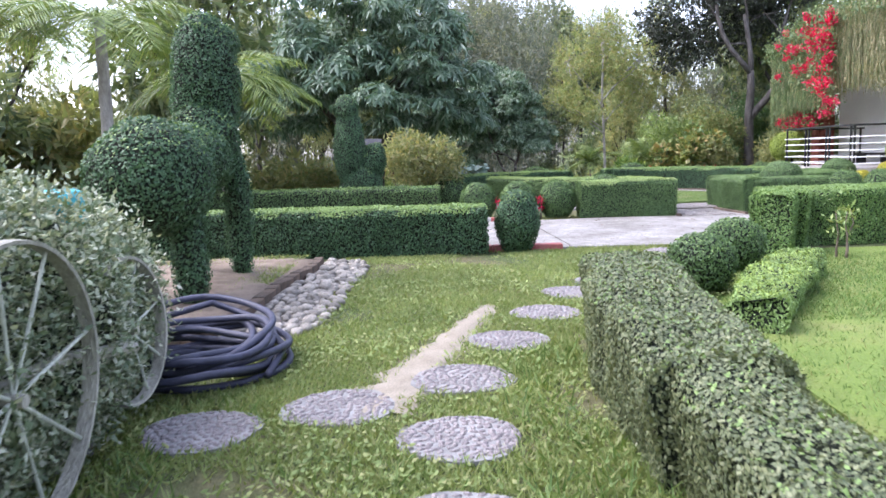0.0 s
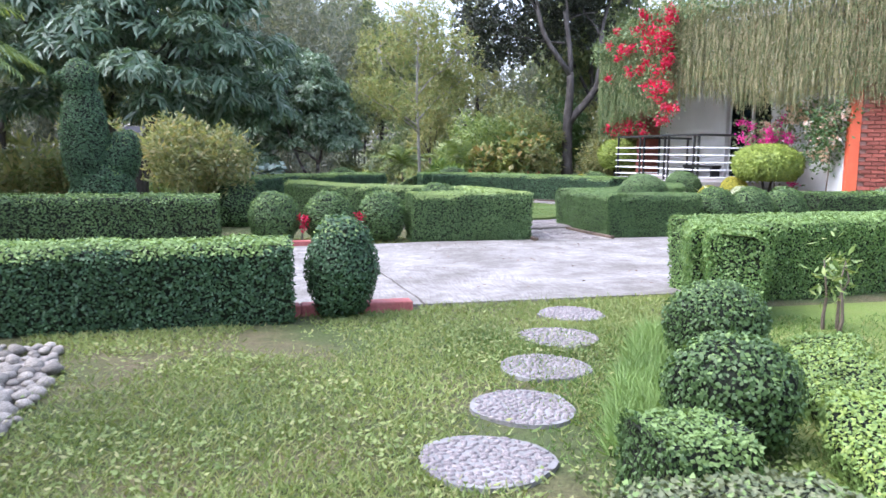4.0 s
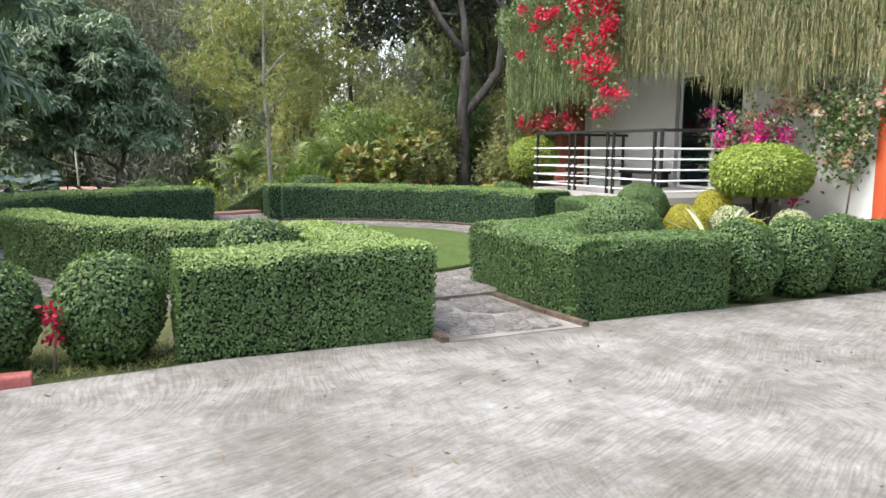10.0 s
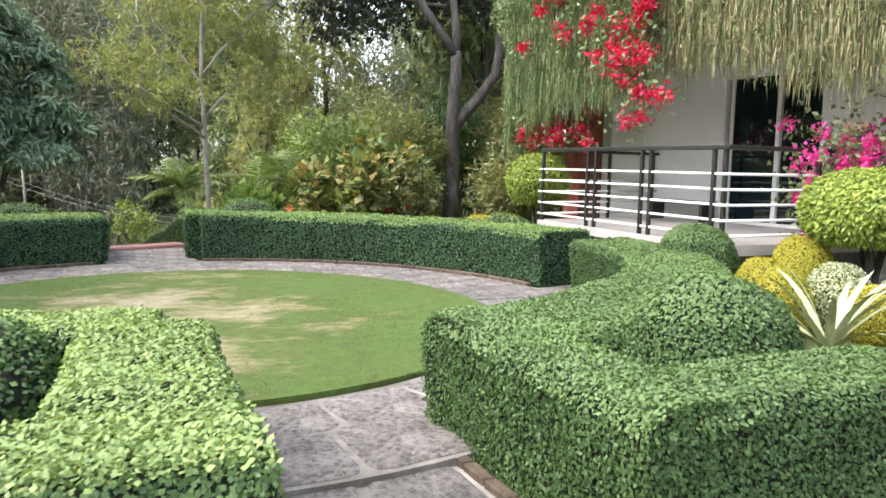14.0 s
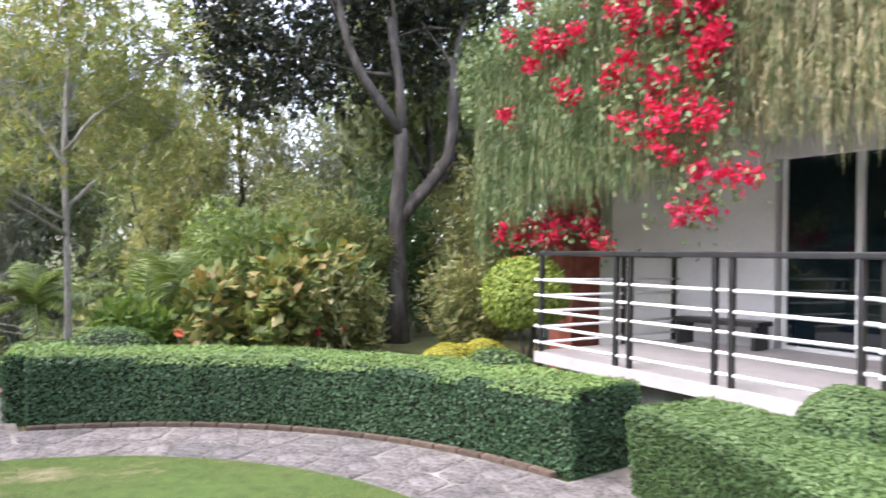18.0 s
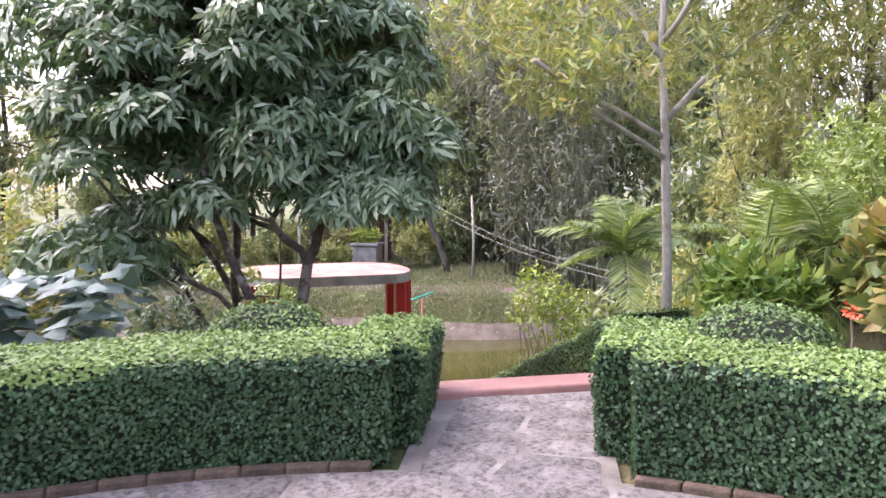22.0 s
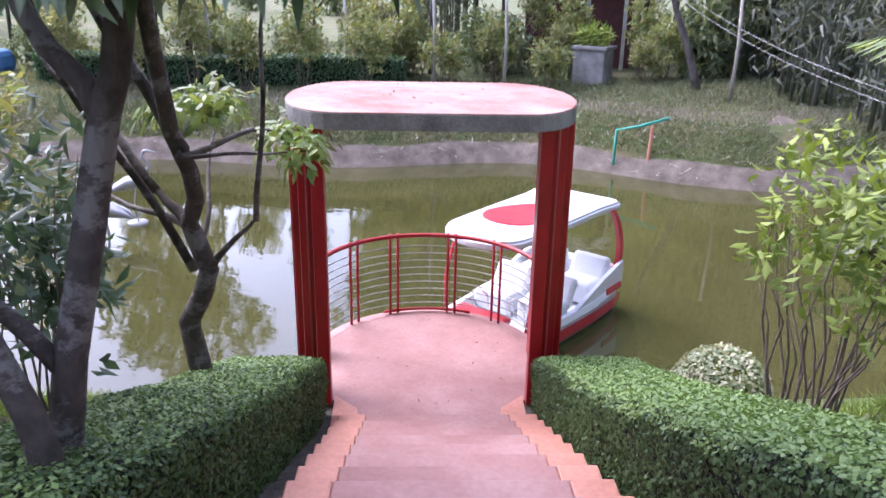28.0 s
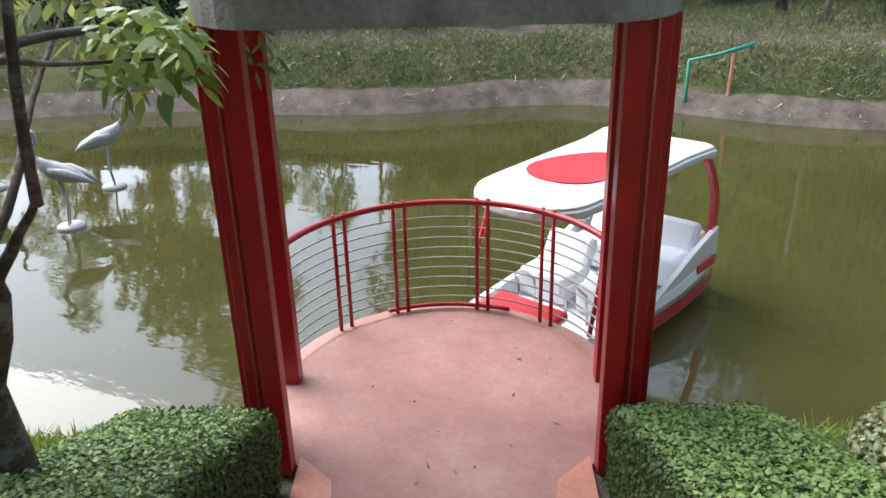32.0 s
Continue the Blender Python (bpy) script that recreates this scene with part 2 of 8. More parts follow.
M_SHELL = surface("white_fibreglass", [(0.62, 0.65, 0.68), (0.74, 0.77, 0.8)], 1.5, 0.3, 30, 0.05, mottle=0.12)
M_BOAT_RED = surface("boat_red", [(0.5, 0.02, 0.03), (0.6, 0.05, 0.06)], 3, 0.35, 30, 0.08, mottle=0.25)
M_TEAL = surface("teal_plastic", [(0.02, 0.3, 0.36), (0.05, 0.4, 0.46)], 3, 0.5)
M_GREEN_PIPE = surface("green_pipe", [(0.03, 0.3, 0.22), (0.06, 0.4, 0.3)], 6, 0.4)


def glass_dark():
    m, n, l, b = material("dark_window_glass")
    # bluish base colour stands in for a dark blue reflection
    b.inputs["Base Color"].default_value = (0.006, 0.014, 0.02, 1)
    b.inputs["Roughness"].default_value = 0.03
    b.inputs["IOR"].default_value = 1.52
    return m


M_GLASS = glass_dark()


def water_material():
    m, n, l, b = material("pond_water")
    col = ramp(n, l, noise_out(n, l, 0.25, 3), [(0.35, (0.04, 0.041, 0.012)), (0.65, (0.058, 0.057, 0.018))])
    l.new(col, b.inputs["Base Color"])
    b.inputs["Roughness"].default_value, b.inputs["IOR"].default_value = 0.03, 1.5
    bump(n, l, b, noise_out(n, l, 2.2, 3, 0.5, stretch=(1, 2.0, 1)), 0.05, 0.05)
    return m


def concrete_material():
    m, n, l, b = material("drive_concrete")
    broad = ramp(n, l, noise_out(n, l, 1.1, 8, 0.7), [(0.32, (0.14, 0.13, 0.112)), (0.45, (0.2, 0.19, 0.174)), (0.6, (0.3, 0.29, 0.277))])
    streak = ramp(n, l, noise_out(n, l, 6.0, 8, 0.75), [(0.36, (0.66, 0.64, 0.61)), (0.6, (1.15, 1.15, 1.15))])

    # sweeps of the broom: long thin strokes in two directions, bent by a slow wander
    tc = n.new("ShaderNodeTexCoord")
    wander = n.new("ShaderNodeTexNoise")
    wander.inputs["Scale"].default_value = 0.45
    l.new(tc.outputs["Object"], wander.inputs["Vector"])
    bent_co = n.new("ShaderNodeVectorMath")
    bent_co.operation = "MULTIPLY_ADD"
    bent_co.inputs[1].default_value = (0.9, 0.9, 0)
    l.new(wander.outputs["Color"], bent_co.inputs[0])
    l.new(tc.outputs["Object"], bent_co.inputs[2])
    strokes = []
    for turn_deg in (78, 28):
        mp = n.new("ShaderNodeMapping")
        mp.vector_type = "TEXTURE"
        mp.inputs["Rotation"].default_value = (0, 0, radians(turn_deg))
        mp.inputs["Scale"].default_value = (0.3, 0.016, 1)
        l.new(bent_co.outputs[0], mp.inputs[0])
        st = n.new("ShaderNodeTexNoise")
        st.inputs["Scale"].default_value, st.inputs["Detail"].default_value = 1.0, 3.0
        l.new(mp.outputs[0], st.inputs["Vector"])
        strokes.append(st.outputs["Fac"])
    zone = ramp(n, l, noise_out(n, l, 0.33, 2), [(0.46, (0, 0, 0)), (0.54, (1, 1, 1))])
    stroke = blend(n, l, zone, strokes[0], strokes[1])
    groove = ramp(n, l, stroke, [(0.38, (0.58, 0.57, 0.55)), (0.5, (1.0, 1.0, 1.0)), (0.64, (1.28, 1.28, 1.28))])
    fine = noise_out(n, l, 45, 4, 0.7)
    speck = ramp(n, l, fine, [(0.34, (0.68, 0.67, 0.65)), (0.5, (1, 1, 1))])
    col = blend(n, l, 0.75, broad, streak, "MULTIPLY")
    col = blend(n, l, 0.5, col, groove, "MULTIPLY")
    col = blend(n, l, 0.6, col, speck, "MULTIPLY")
    l.new(col, b.inputs["Base Color"])
    b.inputs["Roughness"].default_value = 0.75
    bump(n, l, b, blend(n, l, 0.4, stroke, fine), 0.5, 0.01)
    return m


def ground_material():
    m, n, l, b = material("ground_grass_and_earth")
    grass = ramp(n, l, noise_out(n, l, 0.6, 6, 0.7), [(0.3, (0.17, 0.135, 0.085)), (0.43, (0.125, 0.12, 0.055)), (0.54, (0.075, 0.1, 0.03)), (0.7, (0.08, 0.125, 0.032))])
    fine = noise_out(n, l, 35, 4, 0.75)
    col = blend(n, l, 0.9, grass, ramp(n, l, fine, [(0.3, (0.45, 0.46, 0.4)), (0.62, (1.2, 1.2, 1.1))]), "MULTIPLY")
    l.new(col, b.inputs["Base Color"])
    b.inputs["Roughness"].default_value = 0.95
    bump(n, l, b, fine, 0.9, 0.03)
    return m


WORN = (4.75, 20.5, 1.25, 2.6)          # middle and reach of the bare part of the round lawn


def lawn_material():
    m, n, l, b = material("mown_lawn_with_bare_patches")
    worn = noise_out(n, l, 0.9, 7, 0.72, stretch=(1.0, 1.5, 1))
    # most trodden in one broad oval
    tc = n.new("ShaderNodeTexCoord")
    oval = n.new("ShaderNodeMapping")
    oval.vector_type = "TEXTURE"
    oval.inputs["Location"].default_value, oval.inputs["Scale"].default_value = (WORN[0], WORN[1], 0.1), (WORN[2], WORN[3], 1)
    l.new(tc.outputs["Object"], oval.inputs[0])
    far = n.new("ShaderNodeVectorMath")
    far.operation = "LENGTH"
    l.new(oval.outputs[0], far.inputs[0])
    lift = n.new("ShaderNodeMapRange")
    lift.inputs["From Min"].default_value, lift.inputs["From Max"].default_value = 0.2, 1.4
    lift.inputs["To Min"].default_value, lift.inputs["To Max"].default_value = -0.13, 0.09
    l.new(far.outputs["Value"], lift.inputs["Value"])
    total = n.new("ShaderNodeMath")
    l.new(worn, total.inputs[0])
    l.new(lift.outputs[0], total.inputs[1])
    worn = total.outputs[0]
    col = ramp(n, l, worn, [(0.33, (0.36, 0.32, 0.22)), (0.42, (0.22, 0.21, 0.1)), (0.5, (0.085, 0.13, 0.026)), (0.7, (0.085, 0.15, 0.028))])
    fine = noise_out(n, l, 60, 4, 0.75)
    col = blend(n, l, 0.7, col, ramp(n, l, fine, [(0.3, (0.6, 0.6, 0.55)), (0.62, (1.15, 1.15, 1.1))]), "MULTIPLY")
    tuft = noise_out(n, l, 7, 6, 0.75)
    col = blend(n, l, 0.8, col, ramp(n, l, tuft, [(0.34, (0.62, 0.66, 0.5)), (0.5, (1.0, 1.0, 1.0)), (0.66, (1.3, 1.22, 1.25))]), "MULTIPLY")
    l.new(col, b.inputs["Base Color"])
    b.inputs["Roughness"].default_value = 0.95
    bump(n, l, b, fine, 0.8, 0.02)
    return m


M_CONCRETE, M_GROUND, M_LAWNSOIL, M_WATER = concrete_material(), ground_material(), lawn_material(), water_material()


def flag_material():
    m, n, l, b = material("rough_flagstone")
    col = ramp(n, l, noise_out(n, l, 3.5, 5), [(0.3, (0.15, 0.14, 0.132)), (0.5, (0.225, 0.21, 0.2)), (0.7, (0.31, 0.292, 0.282))])
    pits = noise_out(n, l, 26, 5, 0.75)
    col = blend(n, l, 0.85, col, ramp(n, l, pits, [(0.4, (0.32, 0.31, 0.3)), (0.5, (0.95, 0.95, 0.95)), (0.66, (1.3, 1.3, 1.3))]), "MULTIPLY")
    oi = n.new("ShaderNodeObjectInfo")
    col = blend(n, l, 1.0, col, ramp(n, l, oi.outputs["Random"], [(0, (0.8, 0.8, 0.8)), (1, (1.15, 1.12, 1.1))]), "MULTIPLY")
    l.new(col, b.inputs["Base Color"])
    b.inputs["Roughness"].default_value = 0.85
    bump(n, l, b, pits, 1.0, 0.03)
    return m


M_FLAG = flag_material()
M_DIRT = surface("dark_dirt", [(0.05, 0.044, 0.036), (0.09, 0.08, 0.065), (0.13, 0.115, 0.09)], 9, 0.95, 60, 0.8)


def mottled_bark():
    m, n, l, b = material("mottled_bark")
    col = ramp(n, l, noise_out(n, l, 10, 5), [(0.3, (0.03, 0.025, 0.021)), (0.65, (0.09, 0.074, 0.06))])
    lichen = ramp(n, l, noise_out(n, l, 3.2, 6, 0.7, stretch=(1, 1, 1.6)), [(0.52, (0, 0, 0)), (0.58, (1, 1, 1))])
    col = blend(n, l, lichen, col, (0.17, 0.16, 0.145))
    l.new(col, b.inputs["Base Color"])
    b.inputs["Roughness"].default_value = 0.9
    bump(n, l, b, noise_out(n, l, 40, 4, stretch=(1, 1, 0.3)), 0.8, 0.02)
    return m


M_LYBARK = mottled_bark()
M_JOINT = surface("pale_cement_joint", [(0.09, 0.08, 0.068), (0.2, 0.185, 0.165), (0.37, 0.35, 0.325)], 1.7, 0.85, 50, 0.3, mottle=0.3)
M_SAND = surface("sand", [(0.235, 0.205, 0.155), (0.34, 0.3, 0.235)], 5, 0.95, 80, 0.6)
M_PALE_FLOOR = surface("pale_deck_tile", [(0.4, 0.38, 0.37), (0.5, 0.48, 0.47)], 3, 0.4, 30, 0.05, mottle=0.2)


# ---- mesh helpers ----
def part(name, bm, mat, parent=None, label="", smooth=False):
    me = bpy.data.meshes.new(name)
    bm.to_mesh(me)
    bm.free()
    for m in (mat if isinstance(mat, (list, tuple)) else [mat]):
        me.materials.append(m)
    if smooth:
        me.polygons.foreach_set("use_smooth", np.ones(len(me.polygons), dtype=bool))
    ob = new(name, me)
    ob.parent = parent
    if label:
        ob["label"] = label
    return ob


def holder(name, at, label, category, group="", kind="", rz=0.0):
    ob = new(name)
    ob.matrix_world = pose(*at, 0, 0, rz)
    ob.empty_display_size = 0.1
    return tagged(ob, label, category, group, kind)


def box(bm, size, at=(0, 0, 0), bevel=0.0, m=None):
    """A box of that size with its centre at that place, its edges rounded."""
    mat = (m or Matrix()) @ Matrix.Translation(at) @ Matrix.Diagonal((*size, 1))
    r = bmesh.ops.create_cube(bm, size=1, matrix=mat)
    if bevel:
        edges = list({e for v in r["verts"] for e in v.link_edges})
        bmesh.ops.bevel(bm, geom=edges, offset=bevel, segments=2, profile=0.5, affect="EDGES")
    return bm


def tube(bm, pts, radii, seg=8, caps=True, closed=False):
    """A round tube along points with a radius at each."""
    pts = [Vector(p) for p in pts]
    n = len(pts)
    if not hasattr(radii, "__len__"):
        radii = [radii] * n
    rings, up = [], None
    for i, p in enumerate(pts):
        a = pts[(i - 1) % n] if closed else pts[max(i - 1, 0)]
        b = pts[(i + 1) % n] if closed else pts[min(i + 1, n - 1)]
        d = (b - a).normalized()
        if up is None:
            up = Vector((0, 0, 1)) if abs(d.z) < 0.9 else Vector((1, 0, 0))
        s = d.cross(up).normalized()
        up = s.cross(d).normalized()
        rings.append([bm.verts.new(p + (s * math.cos(2 * math.pi * k / seg) + up * math.sin(2 * math.pi * k / seg)) * radii[i]) for k in range(seg)])
    for i in range(n if closed else n - 1):
        a, b = rings[i], rings[(i + 1) % n]
        for k in range(seg):
            bm.faces.new((a[k], a[(k + 1) % seg], b[(k + 1) % seg], b[k]))
    if caps and not closed:
        bm.faces.new(rings[0][::-1])
        bm.faces.new(rings[-1])
    return bm


def prism(bm, outline, z0, z1):
    """An upright block over an outline (anticlockwise)."""
    lo = [bm.verts.new((x, y, z0)) for x, y in outline]
    hi = [bm.verts.new((x, y, z1)) for x, y in outline]
    n = len(outline)
    for i in range(n):
        bm.faces.new((lo[i], lo[(i + 1) % n], hi[(i + 1) % n], hi[i]))
    bm.faces.new(hi)
    bm.faces.new(lo[::-1])
    return bm


def slivers(name, P, A, S, L, W, mat, parent, kind="stuff"):
    """Small plain pointed blades, one face each, for what is fine or far."""
    n = len(P)
    L, W = np.broadcast_to(L, n)[:, None], np.broadcast_to(W, n)[:, None]
    co = np.stack([P - S * W * 0.5, P + A * L, P + S * W * 0.5], 1).reshape(-1, 3)
    me = bpy.data.meshes.new(name)
    me.vertices.add(n * 3)
    me.vertices.foreach_set("co", co.astype(np.float32).ravel())
    me.loops.add(n * 3)
    me.loops.foreach_set("vertex_index", np.arange(n * 3, dtype=np.int32))
    me.polygons.add(n)
    me.polygons.foreach_set("loop_start", np.arange(0, n * 3, 3, dtype=np.int32))
    me.update(calc_edges=True)
    me.materials.append(mat)
    ob = new(name, me)
    ob.parent = parent
    if kind:
        ob["kind"] = kind
    return ob


def leaves(name, P, A, S, L, W, mat, parent, fold=0.25, kind="stuff"):
    """Folded pointed blades: base points, axes, side ways, lengths and widths (arrays)."""
    n = len(P)
    L, W = np.broadcast_to(L, n)[:, None], np.broadcast_to(W, n)[:, None]
    N = np.cross(A, S)
    mid = P + A * L * 0.45 + N * W * fold
    co = np.stack([P, mid + S * W * 0.5, P + A * L, mid - S * W * 0.5], 1).reshape(-1, 3)
    base = np.arange(n)[:, None] * 4
    idx = np.concatenate([base + [0, 1, 2], base + [0, 2, 3]], 1).reshape(-1).astype(np.int32)
    me = bpy.data.meshes.new(name)
    me.vertices.add(n * 4)
    me.vertices.foreach_set("co", co.astype(np.float32).ravel())
    me.loops.add(n * 6)
    me.loops.foreach_set("vertex_index", idx)
    me.polygons.add(n * 2)
    me.polygons.foreach_set("loop_start", np.arange(0, n * 6, 3, dtype=np.int32))
    me.update(calc_edges=True)
    me.validate()
    me.materials.append(mat)
    ob = new(name, me)
    ob.parent = parent
    if kind:
        ob["kind"] = kind
    return ob


def arched_leaves(name, P, A, S, L, W, mat, parent, hang=0.22, kind="stuff"):
    """Long leaves with a shoulder and a tip that bends down, four faces each."""
    n = len(P)
    L, W = np.broadcast_to(L, n)[:, None], np.broadcast_to(W, n)[:, None]
    down = np.array([0, 0, -1.0])
    rows = [P]
    for t, w in ((0.38, 0.5), (0.74, 0.36)):
        mid = P + A * L * t + down * L * hang * t * t
        rows += [mid + S * W * w, mid - S * W * w]
    rows.append(P + A * L + down * L * hang)
    co = np.stack(rows, 1).reshape(-1, 3)
    idx = (np.arange(n)[:, None] * 6 + [0, 1, 2, 1, 3, 2, 3, 4, 2, 3, 5, 4]).reshape(-1).astype(np.int32)
    me = bpy.data.meshes.new(name)
    me.vertices.add(n * 6)
    me.vertices.foreach_set("co", co.astype(np.float32).ravel())
    me.loops.add(n * 12)
    me.loops.foreach_set("vertex_index", idx)
    me.polygons.add(n * 4)
    me.polygons.foreach_set("loop_start", np.arange(0, n * 12, 3, dtype=np.int32))
    me.polygons.foreach_set("use_smooth", np.ones(n * 4, dtype=bool))
    me.update(calc_edges=True)
    me.validate()
    me.materials.append(mat)
    ob = new(name, me)
    ob.parent = parent
    if kind:
        ob["kind"] = kind
    return ob


def unit(v):
    return v / np.maximum(np.linalg.norm(v, axis=1, keepdims=True), 1e-9)


def sample(me, density, keep=None):
    """Random points with normals over a mesh, so many a square metre."""
    me.calc_loop_triangles()
    nt = len(me.loop_triangles)
    vi = np.empty(nt * 3, dtype=np.int32)
    me.loop_triangles.foreach_get("vertices", vi)
    co = np.empty(len(me.vertices) * 3, dtype=np.float32)
    me.vertices.foreach_get("co", co)
    t = co.reshape(-1, 3)[vi.reshape(-1, 3)].astype(np.float64)
    cr = np.cross(t[:, 1] - t[:, 0], t[:, 2] - t[:, 0])
    ar = np.linalg.norm(cr, axis=1) / 2
    nn = cr / np.maximum(2 * ar[:, None], 1e-12)
    n = int(ar.sum() * density)
    k = rng.choice(nt, n, p=ar / ar.sum())
    u, v = rng.random((2, n))
    f = u + v > 1
    u[f], v[f] = 1 - u[f], 1 - v[f]
    p = t[k, 0] + (t[k, 1] - t[k, 0]) * u[:, None] + (t[k, 2] - t[k, 0]) * v[:, None]
    return p, nn[k]


def foliage(core, density, size, mat, parent, top_mat=None, lift=(0.05, 0.6), top_share=0.0, slim=1.0, hang=0.0):
    """Clothes a core mesh in small leaves; some on top are lighter, painting new growth and skylight."""
    p, n = sample(core.data, density)
    m = len(p)
    p = p + n * rng.uniform(-1.2, 0.3, m)[:, None] * size
    r = unit(rng.normal(size=(m, 3)))
    t = unit(r - n * (r * n).sum(1)[:, None])
    s = rng.uniform(*lift, m)[:, None]
    a = unit(t * np.sqrt(1 - s * s) + n * s + np.array([0, 0, -hang]))
    b = unit(np.cross(a, unit(n + 0.32 * rng.normal(size=(m, 3)))))
    L = size * rng.uniform(0.75, 1.2, m)
    W = L * rng.uniform(0.62, 0.85, m) * slim
    # upward faces take the lighter leaves, so skylight is partly set in colour
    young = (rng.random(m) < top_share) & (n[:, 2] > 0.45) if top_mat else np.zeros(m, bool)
    leaves("leaves", p[~young], a[~young], b[~young], L[~young], W[~young], mat, parent, 0.1)
    # the near-black core lies behind the leaves, its colour standing for shade in gaps
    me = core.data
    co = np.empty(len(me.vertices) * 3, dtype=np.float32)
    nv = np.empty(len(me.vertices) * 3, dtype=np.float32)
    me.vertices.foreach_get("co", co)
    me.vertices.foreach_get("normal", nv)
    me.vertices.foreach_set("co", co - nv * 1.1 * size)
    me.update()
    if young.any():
        leaves("lit_new_growth", p[young], a[young], b[young], L[young] * 1.1, W[young], top_mat, parent, 0.1)


def rough_up(bm, amount, freq):
    for v in bm.verts:
        q = v.co * freq
        v.co += Vector((noise.noise(q), noise.noise(q + Vector((9, 2, 5))), noise.noise(q + Vector((3, 7, 1))))) * amount


def sweep(bm, pts, width, height, z0=0.0, rnd=0.06, step=0.12, under=0.0, tops=None):
    """A clipped hedge body along a line on plan: sides slightly battered, shoulders rounded, ends closed."""
    P = [Vector((x, y)) for x, y in pts]
    line, hs = [], []
    for i in range(len(P) - 1):
        n = max(1, int((P[i + 1] - P[i]).length / step))
        for k in range(n):
            line.append(P[i].lerp(P[i + 1], k / n))
            if tops:
                hs.append(tops[i] + (tops[i + 1] - tops[i]) * k / n)
    line.append(P[-1])
    if tops:
        hs.append(tops[-1])
    w = width / 2
    rings = []
    for i, p in enumerate(line):
        d = (line[min(i + 1, len(line) - 1)] - line[max(i - 1, 0)]).normalized()
        s = Vector((d.y, -d.x))
        zb = hs[i] if tops else z0
        prof = []
        side = [0.0, 0.25, 0.5, 0.75, 1.0]
        for q in side:
            prof.append((w - under * (1 - q) * 0.6, (height - rnd) * q))
        prof += [(w - rnd * 0.35, height - rnd * 0.3), (w - rnd, height), (w * 0.5, height), (0, height)]
        prof = prof + [(-x, z) for x, z in prof[-2::-1]]
        rings.append([bm.verts.new((p.x + s.x * x, p.y + s.y * x, zb + z)) for x, z in prof])
    for a, b in zip(rings, rings[1:]):
        for k in range(len(a) - 1):
            bm.faces.new((a[k], b[k], b[k + 1], a[k + 1]))
    for r, flip in ((rings[0], True), (rings[-1], False)):
        m = len(r)
        # the end is closed with rows across, so that it can be roughened
        for k in range(m // 2):
            q = (r[k], r[k + 1], r[m - 2 - k], r[m - 1 - k])
            q = q if k + 1 != m - 2 - k else (r[k], r[k + 1], r[m - 1 - k])
            bm.faces.new(q[::-1] if not flip else q)
    bmesh.ops.recalc_face_normals(bm, faces=bm.faces)
    return bm


def hedge(label, lines, group="", mat=None, top=M_SPROUT, density=2600, size=0.032, share=0.35, core_noise=0.025, name="clipped_hedge"):
    """One hedge of one or more runs: (points, width, height[, ground heights])."""
    th = holder(name, (0, 0, 0), label, "hedge", group)
    for ln in lines:
        bm = bmesh.new()
        sweep(bm, ln[0], ln[1], ln[2], z0=ln[3] if len(ln) > 3 and not hasattr(ln[3], "__len__") else 0.0,
              tops=ln[3] if len(ln) > 3 and hasattr(ln[3], "__len__") else None, under=0.08, rnd=0.085)
        rough_up(bm, core_noise, 3.0)
        core = part("core", bm, M_SHADE_CORE, th)
        foliage(core, density, size, mat or M_HEDGE, th, top, top_share=share)
    return th


def dome(bm, at, r, h, squash=0.12, seg=20, rings=12, foot=0.55):
    """A clipped ball that narrows to its foot: r is its half width, h its height."""
    rows, lo = [], 0.25 + 0.6 * foot
    for i in range(rings + 1):
        p = lo + (math.pi - lo) * i / rings
        rows.append((r * math.sin(p) ** 0.8 if i < rings else 0.0, h * (math.cos(lo) - math.cos(p)) / (math.cos(lo) + 1)))
    bot = bm.verts.new((at[0], at[1], at[2]))
    prev = None
    for rr, z in rows[:-1]:
        ring = [bm.verts.new((at[0] + rr * math.cos(2 * math.pi * k / seg), at[1] + rr * math.sin(2 * math.pi * k / seg), at[2] + z)) for k in range(seg)]
        for k in range(seg):
            if prev is None:
                bm.faces.new((bot, ring[(k + 1) % seg], ring[k]))
            else:
                bm.faces.new((prev[k], prev[(k + 1) % seg], ring[(k + 1) % seg], ring[k]))
        prev = ring
    topv = bm.verts.new((at[0], at[1], at[2] + h))
    for k in range(seg):
        bm.faces.new((prev[k], prev[(k + 1) % seg], topv))
    return bm


def ball_shrub(at, r, h, label, mat=None, top=M_SPROUT, density=2600, size=0.032, group="", name="clipped_ball_shrub", share=0.2, foot=0.55, stem=0.0, slim=1.0, hang=0.0, lift=(0.05, 0.6)):
    th = holder(name, at, label, "shrub", group)
    bm = bmesh.new()
    dome(bm, (0, 0, stem), r, h, foot=foot)
    rough_up(bm, 0.03, 3.5)
    core = part("core", bm, M_CORE_PALE if mat in (M_LIME, M_GOLD, M_VARIEG) else M_SHADE_CORE, th)
    foliage(core, density, size, mat or M_HEDGE, th, top, lift, share, slim, hang)
    if stem:
        bm = bmesh.new()
        for k in range(4):
            a = k * 1.7
            tube(bm, [(0.03 * math.cos(a), 0.03 * math.sin(a), -0.05), (0.06 * math.cos(a), 0.06 * math.sin(a), stem * 0.6), (0.16 * math.cos(a), 0.16 * math.sin(a), stem + 0.12)], [0.03, 0.026, 0.02], 6)
        part("stem", bm, M_BARK, th, smooth=True)
    return th


# ---- the lie of the land ----
MID = (1.66, 30.99)                      # between the front posts of the landing stage
AHEAD, SIDE = (-0.518, 0.855), (0.855, 0.518)
